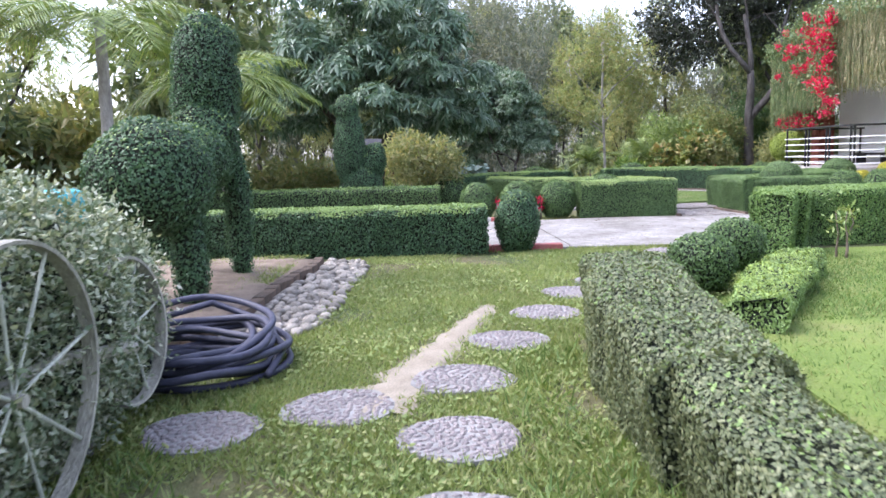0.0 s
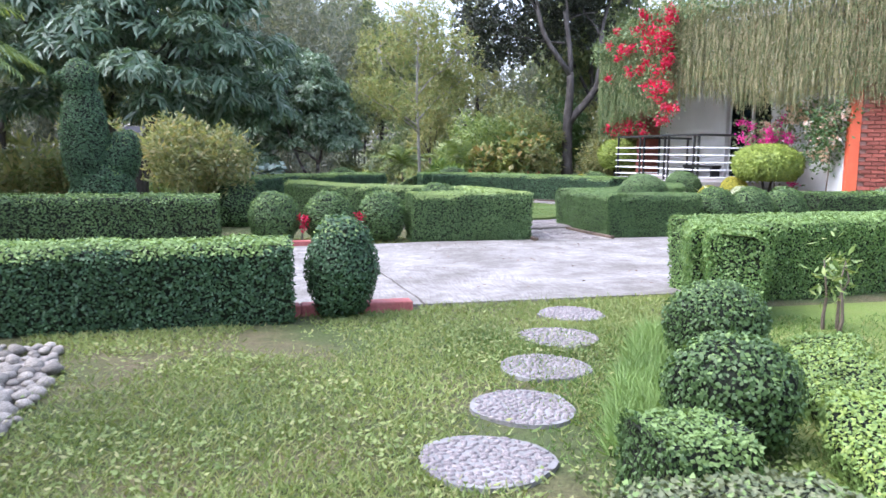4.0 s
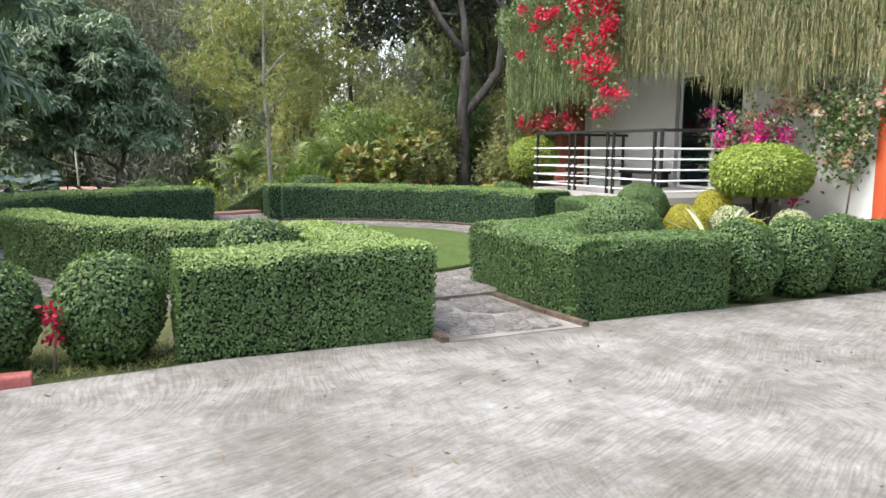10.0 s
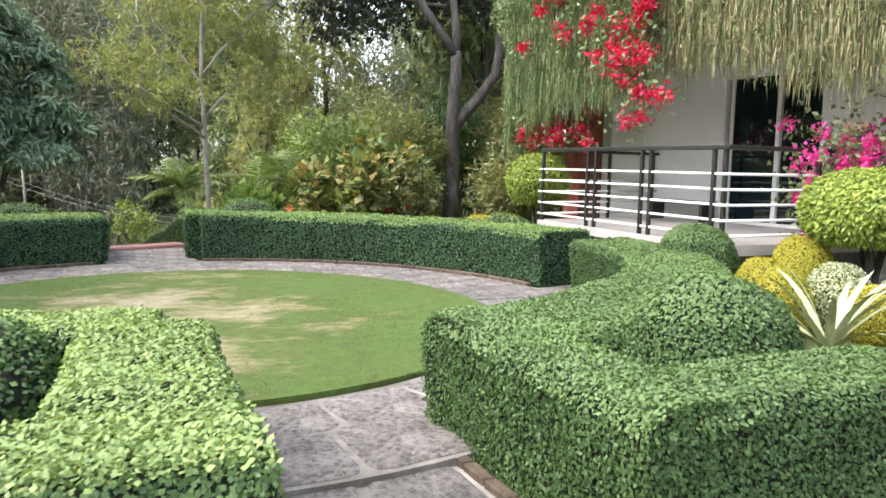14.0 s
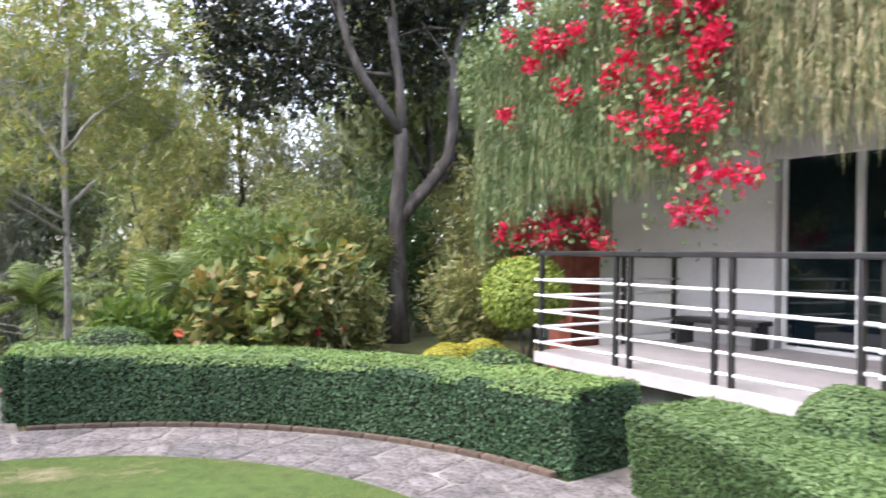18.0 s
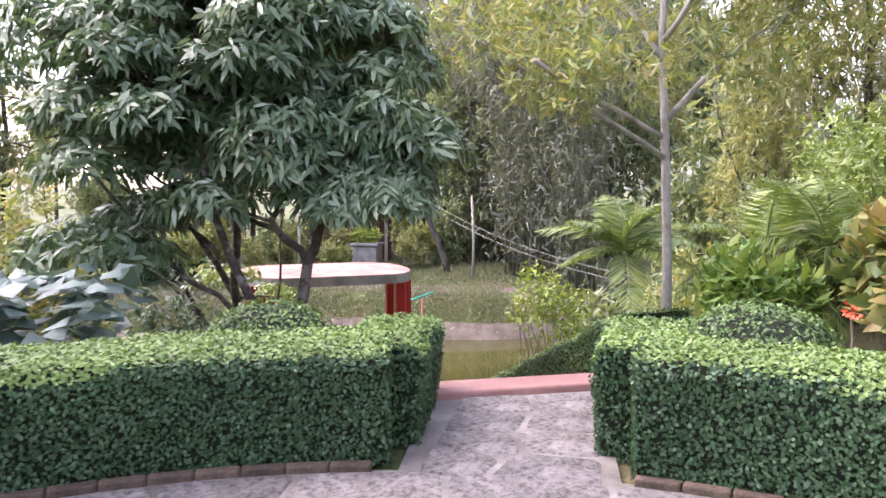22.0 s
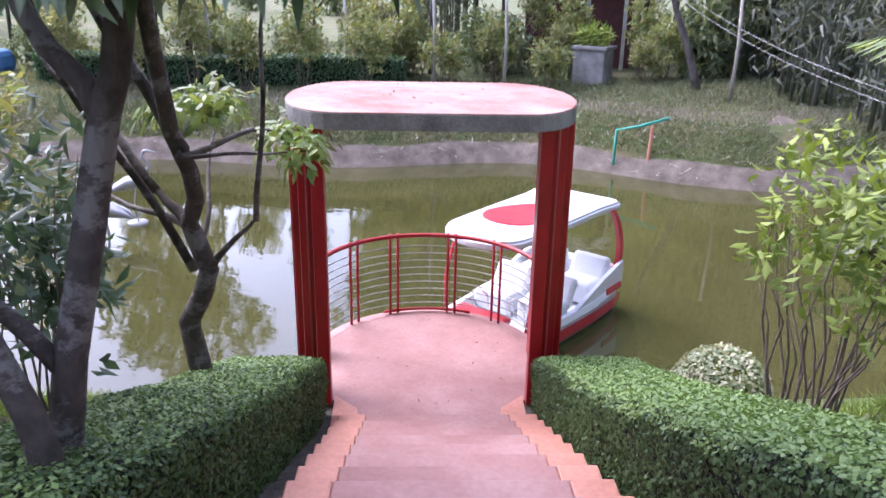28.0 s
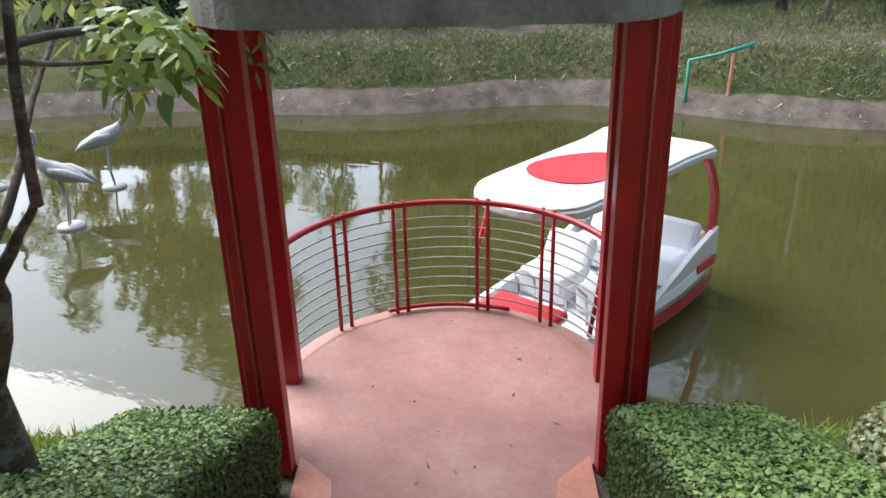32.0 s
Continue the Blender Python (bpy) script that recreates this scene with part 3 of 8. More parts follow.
DECK_Z, WATER_Z, LAND_Z = -2.33, -3.06, 0.06
RING_C = (4.9, 20.35)                    # middle of the round lawn


def along(x, y):
    return (x - MID[0]) * AHEAD[0] + (y - MID[1]) * AHEAD[1]


def across(x, y):
    return (x - MID[0]) * SIDE[0] + (y - MID[1]) * SIDE[1]


def spot(s, q):
    """Plan place that far ahead of the landing stage's posts and that far to the right of its middle."""
    return (MID[0] + AHEAD[0] * s + SIDE[0] * q, MID[1] + AHEAD[1] * s + SIDE[1] * q)


def smooth(a, b, x):
    t = min(1.0, max(0.0, (x - a) / (b - a)))
    return t * t * (3 - 2 * t)


def land(x, y):
    """Ground height: the garden's terrace, the bank, the pond's bed and the far bank."""
    s, q = along(x, y), across(x, y)
    z = LAND_Z * smooth(15.2, 18, y)
    far = 12.9 - 2.2 * smooth(2, 9, q) + 0.35 * math.sin(q * 0.7)
    sb = s - 0.75 * smooth(1.7, 2.7, abs(q))
    drop = smooth(-5.3, 0.4, sb) * 3.01 + smooth(0.0, 3.0, sb) * 1.0
    up = smooth(far - 1.6, far + 1.5, s) * 2.05 + smooth(far + 1, far + 6, s) * 0.5
    z += -drop + up
    if abs(q) < 1.6 and s < 1:
        z -= 0.5 * smooth(-5.5, -5.15, s) * (1 - smooth(1.0, 1.4, abs(q)))
    if abs(q) > 17:
        z += (smooth(17, 24, abs(q))) * max(0.0, drop - up) * 0.9
    if y > 0:
        z += 0.03 * noise.noise(Vector((x * 0.5, y * 0.5, 0))) * smooth(0.5, 3, s + 12)
    return z


def axis(segments):
    out = []
    for a, b, step in segments:
        n = max(1, round((b - a) / step))
        out += [a + (b - a) * i / n for i in range(n)]
    return out + [segments[-1][1]]


def ground():
    xs = axis([(-700, -60, 80), (-60, -14, 4), (-14, 16, 0.4), (16, 60, 4), (60, 700, 80)])
    ys = axis([(-700, -20, 80), (-20, 0, 2), (0, 16, 0.5), (16, 50, 0.4), (50, 90, 4), (90, 800, 80)])
    v = [(x, y, land(x, y) - 0.012) for y in ys for x in xs]
    w = len(xs)
    f = [(j * w + i, j * w + i + 1, (j + 1) * w + i + 1, (j + 1) * w + i) for j in range(len(ys) - 1) for i in range(w - 1)]
    me = bpy.data.meshes.new("ground")
    me.from_pydata(v, [], f)
    me.polygons.foreach_set("use_smooth", np.ones(len(f), dtype=bool))
    me.materials.append(M_GROUND)
    tagged(new("ground", me), "grassy earth of the garden and the pond's banks", "ground", kind="structure")


ground()
bm = bmesh.new()
prism(bm, [(-40, 20), (26, 20), (30, 60), (-45, 60)], WATER_Z - 0.02, WATER_Z)
tagged(part("water", bm, M_WATER), "still murky olive-green pond water", "water", kind="structure")


# muddy margins of the pond
M_MUD = surface("pale_pond_mud", [(0.07, 0.057, 0.043), (0.135, 0.11, 0.086), (0.2, 0.168, 0.135)], 2.6, 0.85, 26, 0.9)


def margin(s0, s1, q0, q1, label):
    bm = bmesh.new()
    rows = []
    for i in range(81):
        q = q0 + (q1 - q0) * i / 80
        far = 12.9 - 2.2 * smooth(2, 9, q) + 0.35 * math.sin(q * 0.7) if s0 > 5 else 0.0
        w = 0.14 * noise.noise(Vector((q * 0.8, s0, 0)))
        row = []
        for k in range(9):
            s = far * (s0 > 5) + (s0 - 12.9 * (s0 > 5)) + (s1 - s0 + w) * k / 8
            x, y = spot(s, q)
            row.append(bm.verts.new((x, y, land(x, y) + (0.022 if 0 < k < 8 else -0.05))))
        rows.append(row)
    for a, b in zip(rows, rows[1:]):
        for k in range(8):
            bm.faces.new((a[k], b[k], b[k + 1], a[k + 1]))
    bmesh.ops.recalc_face_normals(bm, faces=bm.faces)
    tagged(part("pond_margin", bm, M_MUD, smooth=True), label, "ground", kind="structure")


margin(11.6, 13.3, -20, 18, "pale dried mud along the far shore")
margin(14.6, 16.0, -9, 16, "bare earth path along the far bank")


# bright lawn beyond the near hedge
M_BRIGHT = surface("bright_lawn", [(0.09, 0.15, 0.022), (0.135, 0.2, 0.032), (0.19, 0.2, 0.06)], 0.9, 0.95, 50, 0.8)
bm = bmesh.new()
prism(bm, [(1.7, -3), (14, -3), (14, 9.6), (4.6, 9.7), (3.9, 9.2), (2.0, 5.8)], -0.06, 0.004)
tagged(part("side_lawn", bm, M_BRIGHT), "bright yellow-green lawn beside the hedge", "lawn", kind="structure")


# ---- concrete drive, in two slabs with an open joint ----
def drive():
    near, far = 10.42, 14.8
    top = 0.014
    left, right = bmesh.new(), bmesh.new()
    way = ((near, 1.77), (11.0, 1.755), (12.2, 1.7), (14.3, 1.62), (far - 0.05, 1.6))
    ys = [near + (far - 0.05 - near) * k / 44 for k in range(45)]
    joint = [(float(np.interp(y, [w[0] for w in way], [w[1] for w in way])) + 0.022 * noise.noise(Vector((0, y * 3.1, 4))) + 0.012 * noise.noise(Vector((0, y * 11, 7))), y) for y in ys]
    prism(left, [(-45, near - 0.4), (-6, near - 0.05)] + [(x - 0.012, y) for x, y in joint] + [(-45, far - 0.2)], -0.1, top)
    prism(right, [(x + 0.012, y) for x, y in joint[::-1]] + [(4.4, near), (8, near + 0.1), (22, near - 1.0), (30, 9), (30, 15.4), (16, 15.3), (12.1, 15.25), (9.9, 15.0), (8, 14.97), (3.0, 14.95)], -0.1, top)
    for b in (left, right):
        bmesh.ops.recalc_face_normals(b, faces=b.faces)
    tagged(part("drive_slab", left, M_CONCRETE), "weathered grey concrete drive slab with broom marks", "road", kind="structure")
    tagged(part("drive_slab", right, M_CONCRETE), "weathered grey concrete drive slab with broom marks", "road", kind="structure")
    bm = bmesh.new()
    pts = joint
    lo = [bm.verts.new((x - 0.02, y, 0.006)) for x, y in pts]
    hi = [bm.verts.new((x + 0.02, y, 0.006)) for x, y in pts]
    for i in range(len(pts) - 1):
        bm.faces.new((lo[i], hi[i], hi[i + 1], lo[i + 1]))
    tagged(part("drive_joint", bm, M_DIRT), "dirt in the open joint of the drive", "joint", kind="structure")


drive()


def kerb(pts, width, label, colours):
    th = holder("painted_kerb", (0, 0, 0), label, "kerb", kind="structure")
    for i in range(len(pts) - 1):
        a, b = Vector(pts[i]), Vector(pts[i + 1])
        d = b - a
        bm = bmesh.new()
        box(bm, (d.length - 0.006, width, 0.2), (0, 0, 0), 0.015, Matrix.Translation((*((a + b) / 2), -0.02)) @ Matrix.Rotation(math.atan2(d.y, d.x), 4, "Z"))
        part("kerb_stone", bm, colours[i % len(colours)], th)


M_KERB_RED = surface("kerb_red", [(0.36, 0.09, 0.085), (0.48, 0.17, 0.15)], 4, 0.7, 40, 0.3)
M_KERB_WHITE = surface("kerb_white", [(0.55, 0.53, 0.5), (0.68, 0.66, 0.63)], 4, 0.7, 40, 0.3)
kerb([(1.62 - 0.95 * i, 10.33 - 0.01 * i) for i in range(9)], 0.16, "red and white painted kerb edging the drive", [M_KERB_RED, M_KERB_RED, M_KERB_WHITE])
kerb([(1.84 - 0.9 * i, 14.86 + 0.005 * i) for i in range(12)], 0.12, "red and white painted kerb edging the drive", [M_KERB_RED, M_KERB_WHITE])


M_OLD_BRICK = surface("mossy_old_brick", [(0.055, 0.045, 0.032), (0.11, 0.08, 0.058), (0.17, 0.115, 0.085)], 8, 0.95, 50, 0.6, vary=0.25)


# ---- round lawn, its stone ring and the stone path ----
def disc(bm, c, r0, r1, z0, z1, seg=96, a0=0.0, a1=2 * math.pi):
    out = [(c[0] + r1 * math.cos(a0 + (a1 - a0) * k / seg), c[1] + r1 * math.sin(a0 + (a1 - a0) * k / seg)) for k in range(seg + (a1 - a0 < 6.2))]
    prism(bm, out, z0, z1)
    return bm


bm = disc(bmesh.new(), RING_C, 0, 2.88, LAND_Z - 0.05, LAND_Z + 0.045)
tagged(part("round_lawn", bm, M_LAWNSOIL), "round mown lawn with worn bare patches", "lawn", kind="structure")

PATH_EDGE_L = [(4.6, 14.78), (4.7, 16.9), (4.9, 17.6)]
PATH_EDGE_R = [(5.9, 14.82), (5.83, 15.6), (5.8, 16.7), (6.2, 17.6)]


def paving_bed():
    bm = disc(bmesh.new(), RING_C, 0, 4.12, LAND_Z - 0.1, LAND_Z + 0.002)
    prism(bm, PATH_EDGE_R + PATH_EDGE_L[::-1], -0.1, 0.021)
    prism(bm, [(4.2, 24.2), (5.42, 24.2), (5.34, 26.4), (4.08, 25.86)], -0.1, LAND_Z + 0.004)
    prism(bm, [(8.7, 19.5), (10.2, 19.3), (10.3, 21.2), (8.9, 20.9)], -0.1, LAND_Z + 0.003)
    tagged(part("paving_bed", bm, M_JOINT), "pale cement joints of the stone paving", "paving", kind="structure")


paving_bed()
for pts, label in ((PATH_EDGE_R[:3], "low brick edging of the stone path"), (PATH_EDGE_L[:2], "low brick edging of the stone path")):
    th = holder("brick_edging", (0, 0, 0), label, "edging", kind="structure")
    for a, b in zip(pts, pts[1:]):
        a, b = Vector(a), Vector(b)
        n = max(1, int((b - a).length / 0.22))
        for k in range(n):
            c = a.lerp(b, (k + 0.5) / n)
            bm = bmesh.new()
            box(bm, ((b - a).length / n - 0.01, 0.07, 0.12), (0, 0, 0), 0.008)
            ob = part("brick", bm, M_OLD_BRICK, th)
            ob.matrix_local = Matrix.Translation((c.x, c.y, 0.0)) @ Matrix.Rotation(math.atan2(b.y - a.y, b.x - a.x), 4, "Z")

# ---- stepping stones: round slabs set with pebbles ----
STONES = [(-1.19, 3.58), (-0.56, 3.88), (0.06, 2.55), (0.06, 3.4), (0.1, 4.34), (0.45, 5.24), (0.83, 6.15), (1.2, 7.03), (1.62, 7.66), (2.03, 8.35), (2.44, 9.06), (2.88, 9.8), (0.05, 1.7), (-1.9, 3.3)]


def stepping_stone():
    th = holder("stepping_stone", (0, 0, 0), "round concrete stepping stone set with small grey pebbles", "stepping stone", "stepping stones in the grass")
    bm = bmesh.new()
    seg = 28
    prism(bm, [((0.29 + 0.012 * math.sin(3 * a) + 0.008 * math.sin(7 * a)) * math.cos(a), (0.29 + 0.012 * math.sin(3 * a)) * math.sin(a)) for a in (2 * math.pi * k / seg for k in range(seg))], -0.05, 0.016)
    part("slab", bm, M_GREY_CEM, th)
    pts, tries = [], 0
    while len(pts) < 150 and tries < 4000:
        tries += 1
        a, r = rng.random() * 2 * math.pi, 0.27 * math.sqrt(rng.random())
        p = (r * math.cos(a), r * math.sin(a))
        if all((p[0] - q[0]) ** 2 + (p[1] - q[1]) ** 2 > 0.034 ** 2 for q in pts):
            pts.append(p)
    bm = bmesh.new()
    for x, y in pts:
        m = pose(x, y, 0.014, 0, 0, rng.random() * 180) @ Matrix.Diagonal((0.027 * rng.uniform(0.8, 1.2), 0.017 * rng.uniform(0.8, 1.2), 0.012, 1))
        bmesh.ops.create_icosphere(bm, subdivisions=1, radius=1, matrix=m)
    tagged(part("pebbles", bm, M_COBBLE, th, smooth=True), kind="stuff")
    return th


stone = stepping_stone()
for i, (x, y) in enumerate(STONES):
    m = pose(x, y, -0.006, 0, 0, 47 * i) @ Matrix.Diagonal((1 + 0.06 * math.sin(i * 2.1), 1, 1, 1))
    if i == 0:
        stone.matrix_world = m
    else:
        c = copy_thing(stone, m)
        c.matrix_basis = m

# ---- strip of sand worn through the grass ----
bm = bmesh.new()
rows = []
for k in range(24):
    t = k / 23
    c = Vector((-0.42, 3.75)).lerp(Vector((0.38, 6.5)), t)
    w = (0.22 * (1 - t) + 0.13) * (0.8 + 0.9 * noise.noise(Vector((k * 0.9, 0, 3))))
    rows.append([bm.verts.new((c.x + (u - 0.5) * 2 * w, c.y + 0.06 * noise.noise(Vector((k * 0.9, u * 2, 0))), 0.012 - 0.03 * abs(u - 0.5) ** 2 * 4)) for u in (0, 0.25, 0.5, 0.75, 1)])
for a, b in zip(rows, rows[1:]):
    for k in range(4):
        bm.faces.new((a[k], a[k + 1], b[k + 1], b[k]))
tagged(part("sand", bm, M_SAND, smooth=True), "trickle of pale sand lying over the grass", "sand", kind="structure")


# ---- hedges along the walk ----
def arc(c, r, a0, a1, n=14):
    return [(c[0] + r * math.cos(radians(a0 + (a1 - a0) * k / n)), c[1] + r * math.sin(radians(a0 + (a1 - a0) * k / n))) for k in range(n + 1)]


# near the start, right hand: a fuller, greyer hedge and low bright ones
hedge("unevenly clipped grey-green hedge beside the stepping stones", [([(1.0, 0.3), (1.06, 2.0), (1.06, 3.0)], 0.44, 0.6, [-0.22, -0.17, -0.07]), ([(1.05, 2.75), (1.08, 4.0), (1.25, 5.1), (1.32, 5.58)], 0.6, 0.6, [-0.08, -0.01, 0.0, -0.04])], mat=leaf("grey_hedge_leaf", [(0.06, 0.09, 0.036), (0.085, 0.122, 0.05), (0.115, 0.155, 0.066), (0.155, 0.195, 0.09)]), density=9500, size=0.021, share=0.12, core_noise=0.05)
hedge("low bright green clipped hedge by the lawn", [([(1.62, 6.45), (2.0, 6.42)], 0.5, 0.33)], density=7500, size=0.022, share=0.93, core_noise=0.04)
hedge("low yellow-green hedge along the lawn beside the ball shrubs", [([(2.18, 5.3), (2.75, 6.3), (3.25, 7.1), (3.7, 7.85)], 0.5, 0.24)], mat=M_SPROUT, top=M_FRESH, density=6500, size=0.023, share=0.6, core_noise=0.09)
ball_shrub((2.36, 6.92, 0), 0.31, 0.54, "round clipped shrub on the grass beside the hedge", density=5000, size=0.026, foot=0.3)
ball_shrub((3.12, 8.14, 0), 0.32, 0.56, "round clipped shrub on the grass beside the hedge", density=5000, size=0.026, foot=0.3)
hedge("tall broad clipped hedge at the drive's edge, two runs", [([(4.75, 10.5), (4.42, 9.95), (4.16, 9.45)], 0.68, 0.737), ([(4.3, 9.7), (4.02, 9.2), (3.95, 9.1)], 0.46, 0.733), ([(4.4, 10.36), (5.5, 10.4), (7.4, 10.65), (10.5, 10.5)], 0.9, 0.742)], mat=leaf("drive_hedge_leaf", [(0.05, 0.12, 0.02), (0.075, 0.165, 0.03), (0.11, 0.21, 0.042), (0.15, 0.26, 0.06)]), density=6800, size=0.025, share=0.93)

# left of the drive, near side
hedge("dark clipped box hedge with a pale fringe of new growth", [([(-4.6, 10.25), (-1.2, 10.18), (0.58, 10.22)], 0.6, 0.64)], mat=M_HEDGE_COOL, size=0.029, density=4200, share=0.93)
ball_shrub((1.0, 10.2, 0), 0.29, 0.82, "tall egg-shaped clipped shrub at the hedge's end", density=5200, size=0.028, foot=0.35, mat=M_HEDGE_COOL)

# far side of the drive, left
hedge("long clipped hedge beyond the drive", [([(-8.5, 15.35), (-3, 15.35), (-0.05, 15.35)], 0.7, 0.7)], density=2400)
for x in (0.72, 1.52, 2.3):
    ball_shrub((x, 15.3, 0.0), 0.365, 0.74, "round clipped shrub in a row beyond the kerb", group="row of ball shrubs by the kerb", density=4600, size=0.029, foot=0.2)
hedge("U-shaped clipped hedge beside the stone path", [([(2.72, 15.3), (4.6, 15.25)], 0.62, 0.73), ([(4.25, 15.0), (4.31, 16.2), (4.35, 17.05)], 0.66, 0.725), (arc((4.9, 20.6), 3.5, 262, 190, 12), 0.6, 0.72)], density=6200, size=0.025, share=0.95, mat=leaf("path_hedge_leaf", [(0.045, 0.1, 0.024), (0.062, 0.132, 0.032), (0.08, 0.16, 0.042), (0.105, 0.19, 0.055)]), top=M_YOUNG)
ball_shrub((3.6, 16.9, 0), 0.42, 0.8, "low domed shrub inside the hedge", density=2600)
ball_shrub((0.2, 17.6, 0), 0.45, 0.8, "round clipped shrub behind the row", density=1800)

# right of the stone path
hedge("clipped hedge curving from the drive round the lawn", [([(5.92, 15.3), (7.55, 15.22)], 0.62, 0.7), ([(6.14, 15.0), (6.08, 16.0), (6.14, 16.9)], 0.54, 0.702), ([p for a, r in ((285, 4.02), (293, 4.05), (302, 4.08), (311, 4.14), (320, 4.27), (330, 4.42), (340, 4.55), (350, 4.64), (358, 4.68), (361, 4.69)) for p in arc(RING_C, r, a, a, 1)[:1]], 0.92, 0.7)], density=8500, size=0.022, share=0.93, top=M_LIT_TOP)
ball_shrub((7.05, 15.95, 0.0), 0.47, 1.0, "domed shrub rising inside the hedge", density=8500, size=0.022, top=M_LIT_TOP, share=0.9, foot=0.2)
ball_shrub((9.93, 19.25, 0.0), 0.45, 0.97, "domed shrub at the hedge's end by the veranda", density=8000, size=0.022, top=M_LIT_TOP, share=0.7)
for x in (8.05, 8.78, 9.45):
    ball_shrub((x, 15.3, 0.0), 0.37, 0.8, "round clipped shrub in a row along the drive", group="row of ball shrubs by the veranda", density=4000, size=0.03, foot=0.3)
hedge("clipped hedge along the drive by the brick wall", [([(9.95, 15.4), (11.75, 15.45)], 0.7, 0.7)], density=2400)

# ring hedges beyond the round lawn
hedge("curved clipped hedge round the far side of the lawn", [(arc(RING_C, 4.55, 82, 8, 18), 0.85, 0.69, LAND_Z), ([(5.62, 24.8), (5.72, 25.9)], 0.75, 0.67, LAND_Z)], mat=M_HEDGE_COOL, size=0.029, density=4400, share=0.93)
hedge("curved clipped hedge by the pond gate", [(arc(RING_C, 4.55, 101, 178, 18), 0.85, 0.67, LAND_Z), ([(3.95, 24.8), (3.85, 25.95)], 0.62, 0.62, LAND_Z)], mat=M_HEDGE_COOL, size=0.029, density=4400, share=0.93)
ball_shrub((6.3, 25.4, LAND_Z), 0.55, 0.85, "low domed shrub behind the hedge", density=2000)
ball_shrub((3.1, 25.2, LAND_Z), 0.5, 0.8, "low domed shrub behind the hedge", density=2000)
ball_shrub((9.4, 22.5, LAND_Z), 0.45, 0.8, "low domed shrub behind the curved hedge", density=2000)


# ---- gate sill and steps down to the landing stage ----
bm = bmesh.new()
a, b = Vector((4.02, 25.97)), Vector((5.36, 26.55))
d = b - a
box(bm, (d.length, 0.34, 0.25), (0, 0, 0), 0.02, Matrix.Translation((*((a + b) / 2), 0.0)) @ Matrix.Rotation(math.atan2(d.y, d.x), 4, "Z"))
tagged(part("gate_sill", bm, M_PINK_PAINT), "faded red painted cement sill at the top of the steps", "sill", kind="structure")

STEP_N, STEP_TOP, STEP_BOTTOM, STEP_SIDE = 16, -5.6, -0.45, 0.07


def steps():
    th = holder("garden_steps", (0, 0, 0), "red painted cement steps with orange borders", "stairs", kind="structure")
    rise = (0.15 - DECK_Z) / STEP_N
    tread = (STEP_BOTTOM - STEP_TOP) / (STEP_N - 1)
    turn = Matrix.Translation((*spot(0, STEP_SIDE), 0)) @ Matrix.Rotation(math.atan2(SIDE[1], SIDE[0]), 4, "Z")
    bm = bmesh.new()
    box(bm, (1.72, 0.75, 0.3), (0, STEP_TOP - 0.3, -0.4), 0.01, turn)
    part("landing", bm, M_PINK_PAINT, th)
    for i in range(STEP_N - 1):
        z = 0.15 - rise * (i + 1)
        s0 = STEP_TOP + tread * i
        for x0, x1, mat, up, nm in ((-0.62, 0.62, M_PINK_PAINT, 0.0, "tread"), (-0.86, -0.62, M_ORANGE_EDGE, 0.004, "border"), (0.62, 0.86, M_ORANGE_EDGE, 0.004, "border")):
            bm = bmesh.new()
            box(bm, (x1 - x0, tread + 0.05, rise + 0.12), ((x0 + x1) / 2, s0 + tread / 2 - 0.025, z - (rise + 0.12) / 2 + up), 0.012, turn)
            part(nm, bm, mat, th)


steps()


def local(s, q, z):
    x, y = spot(s, q)
    return (x, y, z)


M_DULL_STEEL = surface("dull_steel_bar", [(0.2, 0.2, 0.2), (0.32, 0.32, 0.31)], 6, 0.45, 40, 0.05, metal=0.5)
CIRC = 0.9                               # middle of the round deck, ahead of the posts
DECK_R = 1.22


